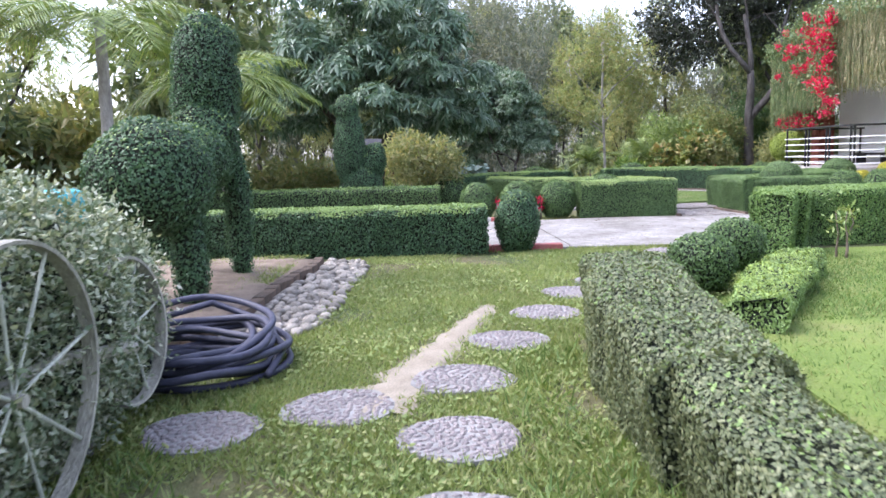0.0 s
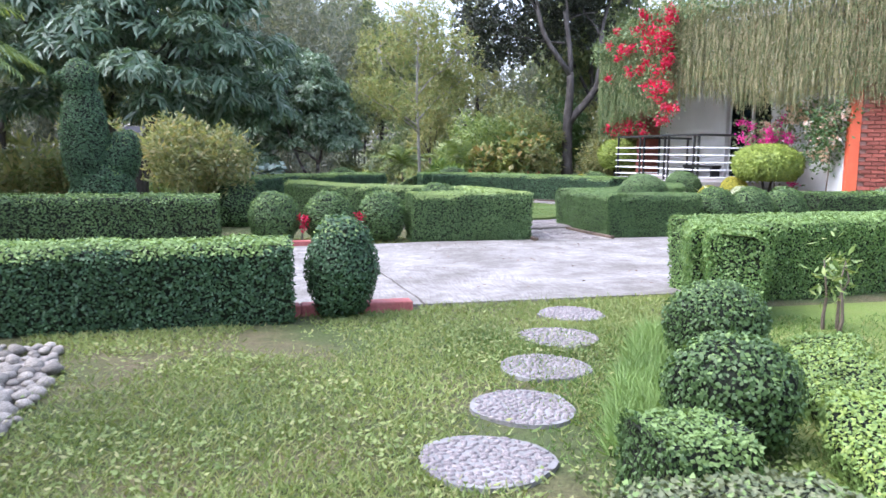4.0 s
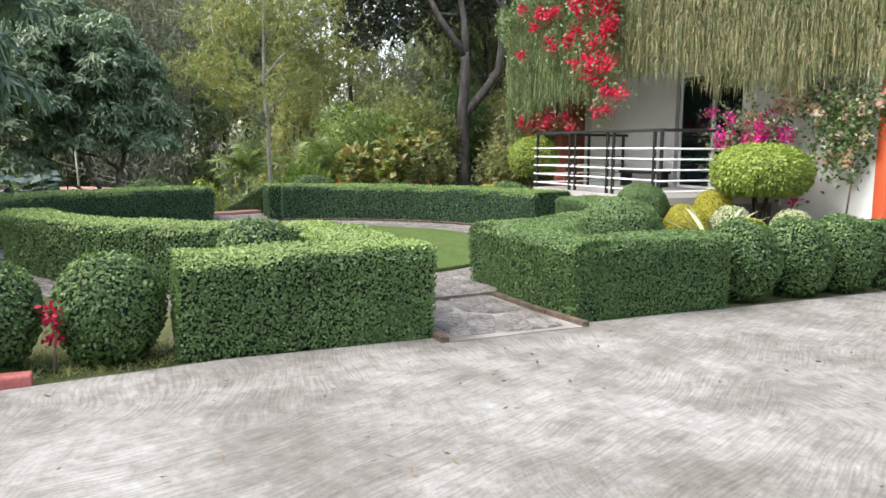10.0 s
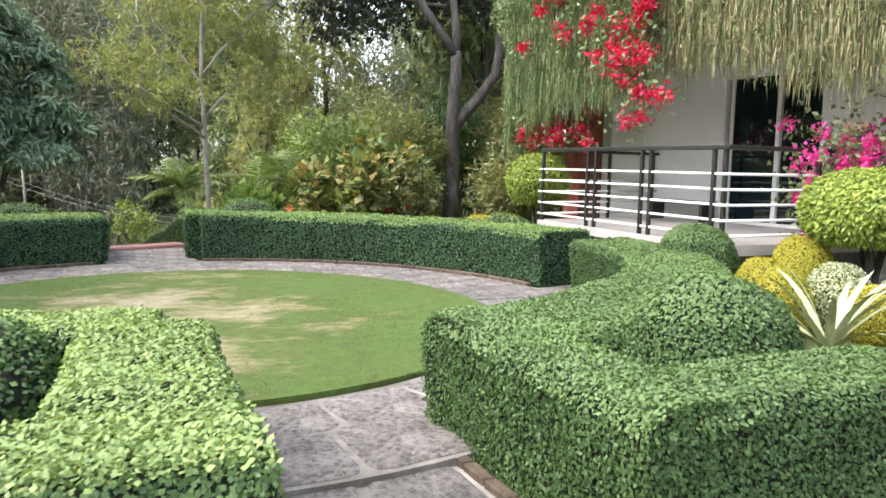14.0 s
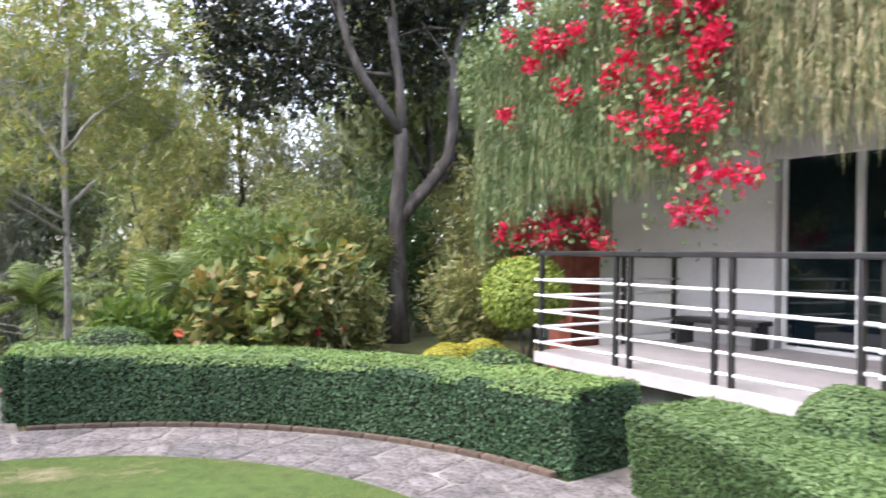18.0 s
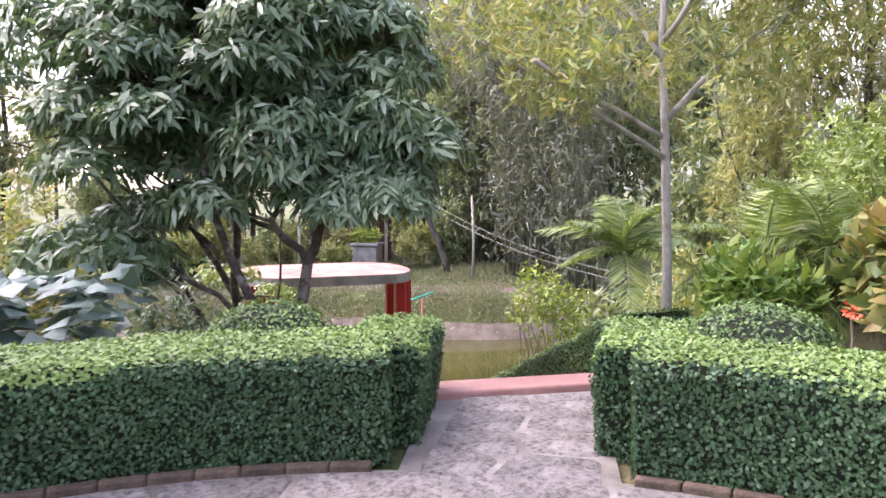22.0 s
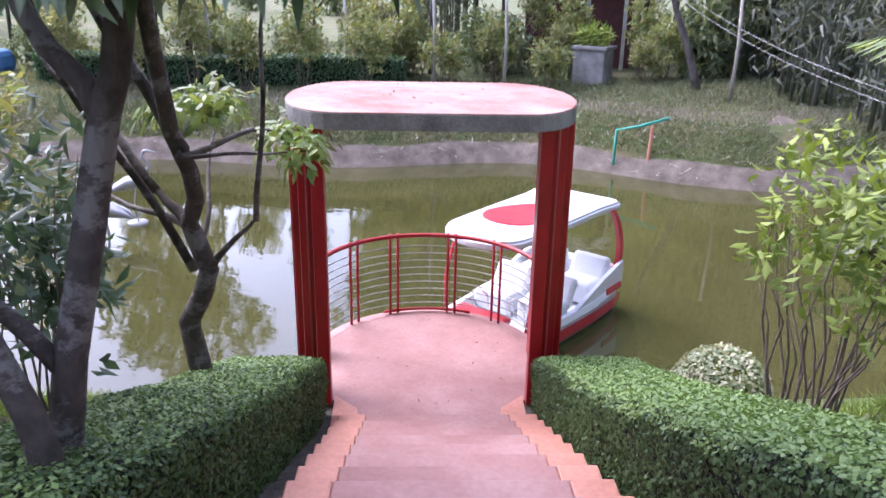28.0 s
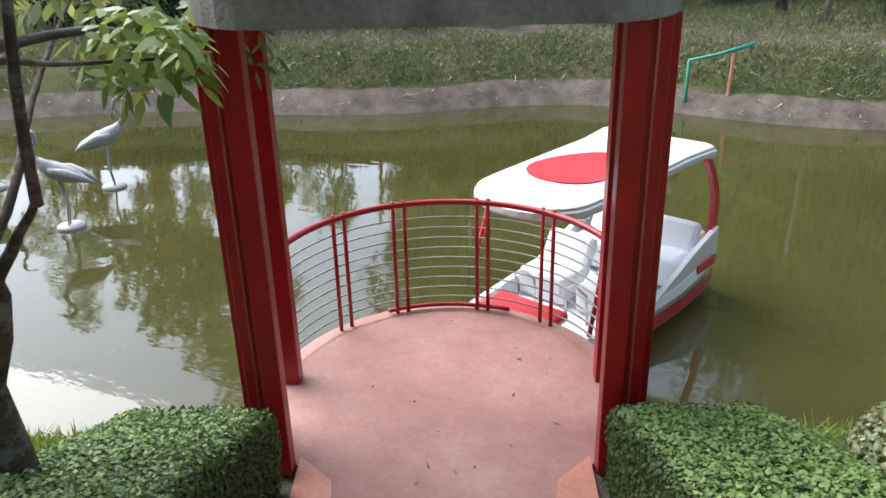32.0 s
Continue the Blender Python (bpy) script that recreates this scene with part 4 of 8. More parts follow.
def deck():
    th = holder("landing_stage", (*MID, DECK_Z), "round pond landing stage with red floor, railing and flat roof", "jetty")
    inv = th.matrix_world.inverted()
    cx, cy = spot(CIRC, 0)
    bm = bmesh.new()
    a0 = math.atan2(SIDE[1], SIDE[0])
    out = [(cx + DECK_R * math.cos(a0 + radians(-48 + 276 * k / 40)), cy + DECK_R * math.sin(a0 + radians(-48 + 276 * k / 40))) for k in range(41)]
    out += [spot(-0.5, -0.86), spot(-0.5, 0.86)]
    prism(bm, out, DECK_Z - 0.14, DECK_Z)
    part("floor", bm, M_PINK_PAINT, th).matrix_parent_inverse = inv
    # orange border along the rim
    bm = bmesh.new()
    ring = []
    for k in range(45):
        a = a0 + radians(-50 + 280 * k / 44)
        ring.append([bm.verts.new((cx + r * math.cos(a), cy + r * math.sin(a), z)) for r, z in ((DECK_R - 0.1, DECK_Z + 0.004), (DECK_R + 0.015, DECK_Z + 0.004), (DECK_R + 0.015, DECK_Z - 0.15))])
    for p, q in zip(ring, ring[1:]):
        for k in range(2):
            bm.faces.new((p[k], p[k + 1], q[k + 1], q[k]))
    part("rim", bm, M_PINK_PAINT, th).matrix_parent_inverse = inv
    for s in (-1, 1):
        bm = bmesh.new()
        v = [spot(-0.5, s * 0.87), spot(-0.5, s * 0.6), spot(-0.1, s * 0.66), spot(0.12, s * 0.88)]
        prism(bm, v if s < 0 else v[::-1], DECK_Z - 0.05, DECK_Z + 0.005)
        bmesh.ops.recalc_face_normals(bm, faces=bm.faces)
        part("corner_border", bm, M_ORANGE_EDGE, th).matrix_parent_inverse = inv
    # piles under the floor
    for s, q in ((0.2, -0.8), (0.2, 0.8), (1.6, -0.6), (1.6, 0.6)):
        bm = bmesh.new()
        tube(bm, [local(s, q, DECK_Z - 0.12), local(s, q, -4.2)], 0.12, 10)
        part("pile", bm, M_GREY_CEM, th).matrix_parent_inverse = inv
    # post groups: square red columns in a bow, each with a pale seam beside it
    top = 0.24
    turn = math.atan2(SIDE[1], SIDE[0])
    for side in (-1, 1):
        for k, (s, q, w) in enumerate(((0.0, 0.95, 0.11), (0.1, 1.075, 0.11), (0.25, 1.155, 0.11), (0.43, 1.2, 0.11), (0.98, 1.1, 0.12))):
            bm = bmesh.new()
            box(bm, (w, w, top - DECK_Z), (0, 0, 0), 0.008, Matrix.Translation(local(s, side * q, (top + DECK_Z) / 2)) @ Matrix.Rotation(turn, 4, "Z"))
            part("column", bm, M_RED_PAINT, th).matrix_parent_inverse = inv
            if k in (1, 2, 3):
                bm = bmesh.new()
                box(bm, (0.014, 0.014, top - DECK_Z), (0, 0, 0), 0, Matrix.Translation(local(s - 0.062, side * (q - 0.014), (top + DECK_Z) / 2)) @ Matrix.Rotation(turn, 4, "Z"))
                part("seam_strip", bm, M_SEAM, th).matrix_parent_inverse = inv
    # roof slab with round ends
    def oval(hw, r, s0, n=16):
        o = []
        for sd, st in ((1, -90), (-1, 90)):
            for k in range(n + 1):
                a = radians(st + 180 * k / n)
                o.append(spot(s0 + r * math.sin(a), sd * hw + r * 0.55 * math.cos(a) * 1.0))
        return o
    bm = bmesh.new()
    prism(bm, oval(0.76, 0.98, 0.78), top, top + 0.13)
    bmesh.ops.recalc_face_normals(bm, faces=bm.faces)
    part("roof_slab", bm, M_GREY_CEM, th, "weathered grey cement edge").matrix_parent_inverse = inv
    bm = bmesh.new()
    prism(bm, oval(0.76, 0.97, 0.78), top + 0.13, top + 0.142)
    bmesh.ops.recalc_face_normals(bm, faces=bm.faces)
    part("roof_top", bm, M_ROOF_PINK, th, "sun-faded pink roof top").matrix_parent_inverse = inv
    # railing: round top rail, paired posts and ten thin bars
    def on_ring(deg, z, r=DECK_R - 0.05):
        a = a0 + radians(deg)
        return (cx + r * math.cos(a), cy + r * math.sin(a), z)
    span = [6 + 168 * k / 40 for k in range(41)]
    bm = bmesh.new()
    tube(bm, [on_ring(d_, DECK_Z + 0.95) for d_ in span], 0.026, 8)
    part("top_rail", bm, M_RED_PAINT, th, smooth=True).matrix_parent_inverse = inv
    bm = bmesh.new()
    tube(bm, [on_ring(d_, DECK_Z + 0.04) for d_ in span[14:27]], 0.018, 6)
    part("bottom_rail", bm, M_RED_PAINT, th, smooth=True).matrix_parent_inverse = inv
    for k in range(9):
        bm = bmesh.new()
        tube(bm, [on_ring(d_, DECK_Z + 0.12 + 0.088 * k) for d_ in span], 0.007, 5)
        part("bar", bm, M_DULL_STEEL, th, "thin steel bar", smooth=True).matrix_parent_inverse = inv
    for d_ in (10, 46, 51, 74, 78.5, 107, 111.5, 132, 137, 170):
        bm = bmesh.new()
        p, q = on_ring(d_, DECK_Z - 0.02), on_ring(d_, DECK_Z + 0.985)
        tube(bm, [p, q], 0.016, 8)
        part("rail_post", bm, M_RED_PAINT, th, smooth=True).matrix_parent_inverse = inv
    return th


deck()


# ---- pedal boat ----
def boat():
    ang = math.degrees(math.atan2(36.0 - 32.7, 1.15 - 0.62)) - 90
    th = holder("pedal_boat", (0.93, 34.45, WATER_Z), "white pedal boat with red trim and a sun roof", "boat", rz=ang)
    th.matrix_world = pose(1.12, 34.5, WATER_Z, 0, 0, ang) @ Matrix.Diagonal((0.94, 0.85, 0.98, 1))

    def loft(bm, rows):
        rings = [[bm.verts.new(p) for p in r] for r in rows]
        for a_, b_ in zip(rings, rings[1:]):
            for k in range(len(a_) - 1):
                bm.faces.new((a_[k], a_[k + 1], b_[k + 1], b_[k]))
        return rings

    bm = bmesh.new()
    rows = []
    for y, w, zt in ((-1.78, 0.4, 0.5), (-1.6, 0.58, 0.46), (-1.2, 0.7, 0.4), (-0.4, 0.78, 0.38), (0.6, 0.82, 0.38), (1.3, 0.8, 0.42), (1.65, 0.72, 0.46)):
        rows.append([(-w * 0.7, y, -0.25), (-w * 0.94, y, 0.05), (-w, y, zt - 0.08), (-w + 0.03, y, zt), (-w + 0.1, y, zt), (-w + 0.12, y, 0.2), (w - 0.12, y, 0.2), (w - 0.1, y, zt), (w - 0.03, y, zt), (w, y, zt - 0.08), (w * 0.94, y, 0.05), (w * 0.7, y, -0.25)])
    rings = loft(bm, rows)
    for r in (rings[0], rings[-1]):
        bm.faces.new(r)
    bmesh.ops.recalc_face_normals(bm, faces=bm.faces)
    part("hull", bm, M_SHELL, th, smooth=False)
    # red band along both sides
    for s in (-1, 1):
        bm = bmesh.new()
        rows = []
        for y, w in ((-1.6, 0.58), (-1.2, 0.7), (-0.4, 0.78), (0.6, 0.82), (1.3, 0.8), (1.65, 0.73)):
            rows.append([(s * (w + 0.008), y, 0.1), (s * (w + 0.014), y, 0.26)])
        loft(bm, rows)
        part("side_band", bm, M_BOAT_RED, th, "red painted band")
    # bow deck
    bm = bmesh.new()
    box(bm, (0.8, 0.7, 0.1), (0, -1.42, 0.5), 0.04)
    part("bow_deck", bm, M_BOAT_RED, th, "red bow deck")
    # seats: two rows with rounded backs
    for y, h in ((-0.15, 0.0), (0.95, 0.04)):
        for x in (-0.36, 0.36):
            bm = bmesh.new()
            box(bm, (0.58, 0.5, 0.3), (x, y, 0.36 + h), 0.05)
            part("seat", bm, M_SHELL, th)
            bm = bmesh.new()
            box(bm, (0.6, 0.14, 0.46), (0, 0, 0), 0.06, pose(x, y + 0.35, 0.56 + h, -32, 0, 0))
            part("backrest", bm, M_SHELL, th)
    bm = bmesh.new()
    box(bm, (1.3, 0.34, 0.36), (0, 1.48, 0.5), 0.08)
    part("stern_box", bm, M_SHELL, th)
    # steering loop and pedals
    for x in (-0.3, 0.3):
        bm = bmesh.new()
        tube(bm, [(x - 0.12, -0.75, 0.3), (x - 0.12, -0.8, 0.62), (x, -0.82, 0.7), (x + 0.12, -0.8, 0.62), (x + 0.12, -0.75, 0.3)], 0.014, 6)
        part("handle_loop", bm, M_STEEL, th, smooth=True)
    # curved red roof supports
    for s in (-1, 1):
        bm = bmesh.new()
        tube(bm, [(s * 0.66, -1.15, 0.42), (s * 0.7, -1.1, 0.85), (s * 0.68, -0.95, 1.25), (s * 0.58, -0.7, 1.5)], 0.024, 8)
        part("front_support", bm, M_BOAT_RED, th, smooth=True)
        bm = bmesh.new()
        rows = []
        for k in range(13):
            t = k / 12
            y, z, w = 1.5 + 0.2 * math.sin(t * 2.4) - 0.42 * t * t, 0.45 + 1.1 * t, 0.075 - 0.02 * t
            rows.append([(s * 0.7 + dx, y + dy, z) for dx, dy in ((-0.03, -w), (0.03, -w), (0.03, w), (-0.03, w), (-0.03, -w))])
        loft(bm, rows)
        bmesh.ops.remove_doubles(bm, verts=bm.verts, dist=0.0005)
        bmesh.ops.recalc_face_normals(bm, faces=bm.faces)
        part("rear_support", bm, M_BOAT_RED, th)
        bm = bmesh.new()
        box(bm, (0.02, 0.5, 0.1), (s * 0.79, 1.3, 0.4), 0.005)
        part("side_patch", bm, M_BOAT_RED, th)
        # raised stern side
        bm = bmesh.new()
        v = [bm.verts.new((s * 0.74 + dx, y, z)) for dx in (-0.03, 0.03) for y, z in ((0.1, 0.38), (1.0, 0.62), (1.62, 0.74), (1.64, 0.4))]
        for f in ((0, 1, 2, 3), (7, 6, 5, 4), (0, 4, 5, 1), (1, 5, 6, 2), (2, 6, 7, 3)):
            bm.faces.new([v[i] for i in f])
        bmesh.ops.recalc_face_normals(bm, faces=bm.faces)
        part("stern_side", bm, M_SHELL, th)
    # roof: thin moulded panel with turned-down edge, red spade-shaped inset
    def roof_out(k):
        front = [(0.62 * math.cos(radians(180 * j / 14)), -0.98 - 0.66 * math.sin(radians(180 * j / 14)) ** 0.8) for j in range(15)]
        return [(-0.64, 0.9), (-0.7, 1.5), (0.7, 1.5), (0.64, 0.9)] + front
    bm = bmesh.new()
    o = [(x, y) for x, y in roof_out(0)][::-1]
    prism(bm, o, 1.52, 1.62)
    bmesh.ops.recalc_face_normals(bm, faces=bm.faces)
    top = [f for f in bm.faces if f.normal.z > 0.9]
    r = bmesh.ops.inset_region(bm, faces=top, thickness=0.09, depth=0.05)
    bmesh.ops.bevel(bm, geom=[e for e in bm.edges if e.calc_face_angle(0) > 0.5], offset=0.025, segments=2, affect="EDGES")
    part("sun_roof", bm, M_SHELL, th)
    bm = bmesh.new()
    oo = []
    for k in range(24):
        a = 2 * math.pi * k / 24
        oo.append((0.4 * math.sin(a) * (1.0 + 0.35 * math.cos(a)), -0.3 - 0.62 * math.cos(a)))
    prism(bm, oo[::-1], 1.66, 1.685)
    bmesh.ops.recalc_face_normals(bm, faces=bm.faces)
    part("roof_emblem", bm, M_BOAT_RED, th, "red rounded panel")
    return th


boat()

# hedges down both sides of the steps
RUN = [(-5.55, 0.6), (-5.1, 0.42), (-4.3, 0.04), (-3.0, -0.56), (-1.8, -1.1), (-0.6, -1.58), (-0.15, -1.78)]
for side in (-1, 1):
    run = RUN if side > 0 else [(-5.2, 0.22), (-4.3, -0.02)] + RUN[3:]
    pts = [spot(s, side * (1.32 - 0.03 * s)) for s, z in run]
    # fewer light top leaves on the left: the tree's shade put into colour
    hedge("dense clipped hedge sloping down beside the steps", [(pts, 0.84, 0.75, [z - 0.75 for s, z in run])], mat=M_HEDGE, density=5600, size=0.026, share=0.45 if side < 0 else 0.9)
ball_shrub((4.07, 31.64, -2.26), 0.42, 0.8, "pale variegated round shrub above the water", M_VARIEG, None, 2600, 0.04, name="variegated_ball_shrub")


# bare earth between steps and hedges
for side in (-1, 1):
    bm = bmesh.new()
    rows = []
    for k in range(40):
        s = STEP_TOP - 0.1 + (0.55 - STEP_TOP) * k / 39
        z = min(0.02, -0.02 - (s - STEP_TOP) / (STEP_BOTTOM - STEP_TOP) * 2.21) - 0.1
        rows.append([bm.verts.new((*spot(s, side * q), max(z, DECK_Z - 0.02) + 0.03 * noise.noise(Vector((s * 4, q * 5, side))))) for q in (0.77, 0.93, 1.06, 1.2)])
    for a_, b_ in zip(rows, rows[1:]):
        for j in range(3):
            bm.faces.new((a_[j], a_[j + 1], b_[j + 1], b_[j]))
    bmesh.ops.recalc_face_normals(bm, faces=bm.faces)
    tagged(part("earth_strip", bm, M_DIRT, smooth=True), "strip of dark earth between the steps and the hedge", "soil", kind="structure")


# ---- house: veranda, walls, hanging vines ----
FLOOR_Z = 0.72


def wall(name, a, b, z0, z1, thick, mat, label):
    a, b = Vector(a), Vector(b)
    d = b - a
    bm = bmesh.new()
    box(bm, (d.length, thick, z1 - z0), (0, 0, 0), 0.006, Matrix.Translation((*((a + b) / 2), (z0 + z1) / 2)) @ Matrix.Rotation(math.atan2(d.y, d.x), 4, "Z"))
    return tagged(part(name, bm, mat), label, "wall", kind="structure")


bm = bmesh.new()
prism(bm, [(10.32, 19.28), (13.4, 19.28), (13.4, 23.7), (12.9, 23.62), (10.34, 23.22)], FLOOR_Z - 0.12, FLOOR_Z)
tagged(part("veranda_floor", bm, M_PALE_FLOOR), "pale tiled veranda floor slab", "floor", kind="structure")
bm = bmesh.new()
prism(bm, [(10.6, 19.5), (13.4, 19.5), (13.4, 23.6), (12.9, 23.52), (10.6, 23.1)], -0.1, FLOOR_Z - 0.12)
tagged(part("veranda_base", bm, M_GREY_CEM), "shadowed cement base under the veranda", "foundation", kind="structure")
wall("wall_west", (13.25, 22.35), (12.75, 24.6), 0.0, 4.2, 0.2, M_WHITE, "white plastered house wall behind the veranda")
wall("wall_door_side", (13.3, 20.55), (12.45, 17.1), 0.0, 4.2, 0.2, M_WHITE, "white plastered house wall behind bougainvillea")
wall("wall_over_door", (13.3, 20.55), (13.25, 22.35), 2.95, 4.2, 0.18, M_WHITE, "white plastered wall above the glass door")
wall("wall_behind", (19, 14.0), (19, 30.0), 0.0, 4.2, 0.2, M_WHITE, "white house wall")
wall("wall_north", (13.3, 24.6), (15.6, 30.0), 0.0, 3.6, 0.2, M_WHITE, "white house wall under creepers")

bm = bmesh.new()
box(bm, (0.5, 0.5, 3.6), (12.35, 25.0, 1.8), 0.01)
tagged(part("brick_pier", bm, M_BRICK), "dark red brick pier at the veranda's far corner", "pillar", kind="structure")

# sliding glass door
th = holder("sliding_glass_door", (13.3, 21.36, FLOOR_Z), "dark sliding glass door in a pale frame", "door", rz=91.5)
W, Hh = 1.86, 2.3
for x0, x1, z0, z1 in ((-W / 2, -W / 2 + 0.06, 0, Hh), (W / 2 - 0.06, W / 2, 0, Hh), (-0.04, 0.04, 0.05, Hh - 0.05), (-W / 2 + 0.06, W / 2 - 0.06, 0, 0.05), (-W / 2 + 0.06, W / 2 - 0.06, Hh - 0.05, Hh)):
    bm = bmesh.new()
    box(bm, (x1 - x0, 0.09, z1 - z0), ((x0 + x1) / 2, 0, (z0 + z1) / 2), 0.006)
    part("frame_bar", bm, M_WHITE, th)
for x in (-W / 4 + 0.01, W / 4 - 0.01):
    bm = bmesh.new()
    box(bm, (W / 2 - 0.1, 0.02, Hh - 0.1), (x, 0.01 if x > 0 else -0.015, Hh / 2), 0.002)
    part("pane", bm, M_GLASS, th, "dark reflecting glass")

# bench on the veranda
th = holder("low_bench", (12.75, 22.75, FLOOR_Z), "low dark bench against the white wall", "bench", rz=102)
bm = bmesh.new()
box(bm, (1.1, 0.36, 0.06), (0, 0, 0.3), 0.01)
part("seat", bm, M_BLACK, th)
for x in (-0.48, 0.48):
    bm = bmesh.new()
    box(bm, (0.06, 0.32, 0.27), (0, 0, 0.135), 0.008, Matrix.Translation((x, 0, 0)))
    part("leg", bm, M_BLACK, th)


def railing(pts, pairs, label):
    th = holder("veranda_railing", (*pts[0], FLOOR_Z), label, "railing")
    inv = th.matrix_world.inverted()
    for i in range(len(pts) - 1):
        a_, b_ = Vector(pts[i]), Vector(pts[i + 1])
        d_ = b_ - a_
        m = Matrix.Rotation(math.atan2(d_.y, d_.x), 4, "Z")
        bm = bmesh.new()
        box(bm, (d_.length + 0.06, 0.07, 0.05), (0, 0, 0), 0.008, Matrix.Translation((*((a_ + b_) / 2), FLOOR_Z + 1.07)) @ m)
        part("top_rail", bm, M_BLACK, th).matrix_parent_inverse = inv
        for k in range(5):
            bm = bmesh.new()
            tube(bm, [(*(a_ - d_.normalized() * 0.12), FLOOR_Z + 0.1 + 0.17 * k), (*(b_ + d_.normalized() * 0.04), FLOOR_Z + 0.1 + 0.17 * k)], 0.016, 8)
            part("bar", bm, M_WHITE, th, "white round bar", smooth=True).matrix_parent_inverse = inv
    for x, y in pairs:
        bm = bmesh.new()
        box(bm, (0.045, 0.045, 1.22), (x, y, FLOOR_Z + 0.44), 0.005)
        part("post", bm, M_BLACK, th).matrix_parent_inverse = inv


def spread(a_, b_, ts):
    return [(a_[0] + (b_[0] - a_[0]) * t, a_[1] + (b_[1] - a_[1]) * t) for t in ts]


R0, R1, R2, R3 = (12.9, 23.55), (10.38, 23.15), (10.36, 19.32), (12.9, 19.34)
railing([R0, R1, R2, R3], spread(R0, R1, (0.05, 0.45)) + [R1] + spread(R1, R2, (0.31, 0.36, 0.62, 0.665)) + [(10.37, 19.36), (10.36, 19.52)] + spread(R2, R3, (0.55, 0.62)), "veranda railing with black posts and white bars")


# brick wall with an orange-painted end
def brick_wall():
    th = holder("brick_wall", (12.12, 16.9, 0), "red brick house wall with an orange painted end", "wall", kind="structure", rz=math.degrees(math.atan2(-1.15, 2.1)))
    L, h, t = 5.4, 4.2, 0.24
    bm = bmesh.new()
    box(bm, (L, t, h), (L / 2 + 0.26, t / 2 + 0.012, h / 2), 0)
    part("backing", bm, M_MORTAR, th)
    bm = bmesh.new()
    box(bm, (0.2, 0.3, h), (0.16, 0.14, h / 2), 0.01)
    part("painted_end", bm, M_ORANGE, th, "orange painted wall end")
    me = None
    rest = bmesh.new()
    n = 0
    for j in range(int(h / 0.082)):
        x = 0.27 + (0.115 if j % 2 else 0.0)
        while x < L:
            w = 0.222 if x + 0.222 < L else L - x
            z = 0.02 + j * 0.082
            near = z > 0.75 and z < 2.6 and x < 3.1 and w > 0.2 and n < 300
            if near:
                if me is None:
                    b1 = bmesh.new()
                    box(b1, (0.222, 0.05, 0.068), (0.111, 0, 0.034), 0.006)
                    o = part("brick", b1, M_BRICK, th)
                    me = o.data
                else:
                    o = new("brick", me)
                    o.parent = th
                o.location = (x, 0.004 * math.sin(n * 7.1), z)
                n += 1
            else:
                box(rest, (w, 0.05, 0.068), (x + w / 2, 0.003 * math.sin(x * 31 + z * 17), z + 0.034))
            x += 0.234
    tagged(part("bricks", rest, M_BRICK, th), kind="stuff")
    # round window rim
    bm = bmesh.new()
    ring = [(3.1 + 0.7 * math.cos(a), -0.03, 2.15 + 0.7 * math.sin(a)) for a in (2 * math.pi * k / 40 for k in range(40))]
    tube(bm, ring, 0.05, 8, closed=True)
    part("window_rim", bm, M_WHITE, th, "white round window rim", smooth=True)
    bm = bmesh.new()
    bmesh.ops.create_circle(bm, cap_ends=True, segments=40, radius=0.68, matrix=pose(3.1, -0.032, 2.15, 90, 0, 0))
    part("window_pane", bm, M_GLASS, th)
    text = bpy.data.curves.new("sign_lettering", "FONT")
    text.body = "Legacy"
    text.size, text.extrude, text.shear = 0.22, 0.006, 0.45
    text.align_x = "CENTER"
    text.materials.append(M_WHITE)
    sign = new("sign_lettering", text)
    sign.parent = th
    sign.matrix_local = pose(1.8, -0.045, 2.1, 90, 0, 0)
    sign["label"] = "white slanting letters on the bricks"
    bm = bmesh.new()
    for k in range(7):
        box(bm, (0.1, 0.014, 0.13 + 0.04 * (k % 2)), (1.0 + 0.15 * k, -0.04, 2.55 - 0.02 * (k % 3)), 0.004)
    part("sign_upper_line", bm, M_WHITE, th, "white letters half hidden by vines")
    return th


brick_wall()
# roof slab that carries the vines
bm = bmesh.new()
prism(bm, [(11.9, 17.2), (13.7, 15.75), (17.6, 13.6), (19.2, 14), (19.2, 30), (13.2, 29), (11.1, 25.0), (11.1, 20.5), (11.5, 19.4)], 4.2, 4.4)
tagged(part("roof_slab", bm, M_GREY_CEM), "grey cement flat roof edge under hanging vines", "roof", kind="structure")

# eaves: plan place, height of the leafy top, height to which the strands hang
EAVES = [(17.2, 13.4, 5.1, 2.55), (13.6, 15.4, 5.1, 2.45), (11.9, 16.8, 5.1, 2.4), (11.15, 19.3, 5.1, 2.5), (10.75, 20.4, 5.05, 2.85), (10.65, 21.6, 5.0, 2.45), (10.6, 23.4, 4.8, 2.3), (10.65, 24.9, 4.45, 1.95), (11.7, 26.4, 4.5, 2.0), (12.9, 28.5, 4.6, 2.2)]


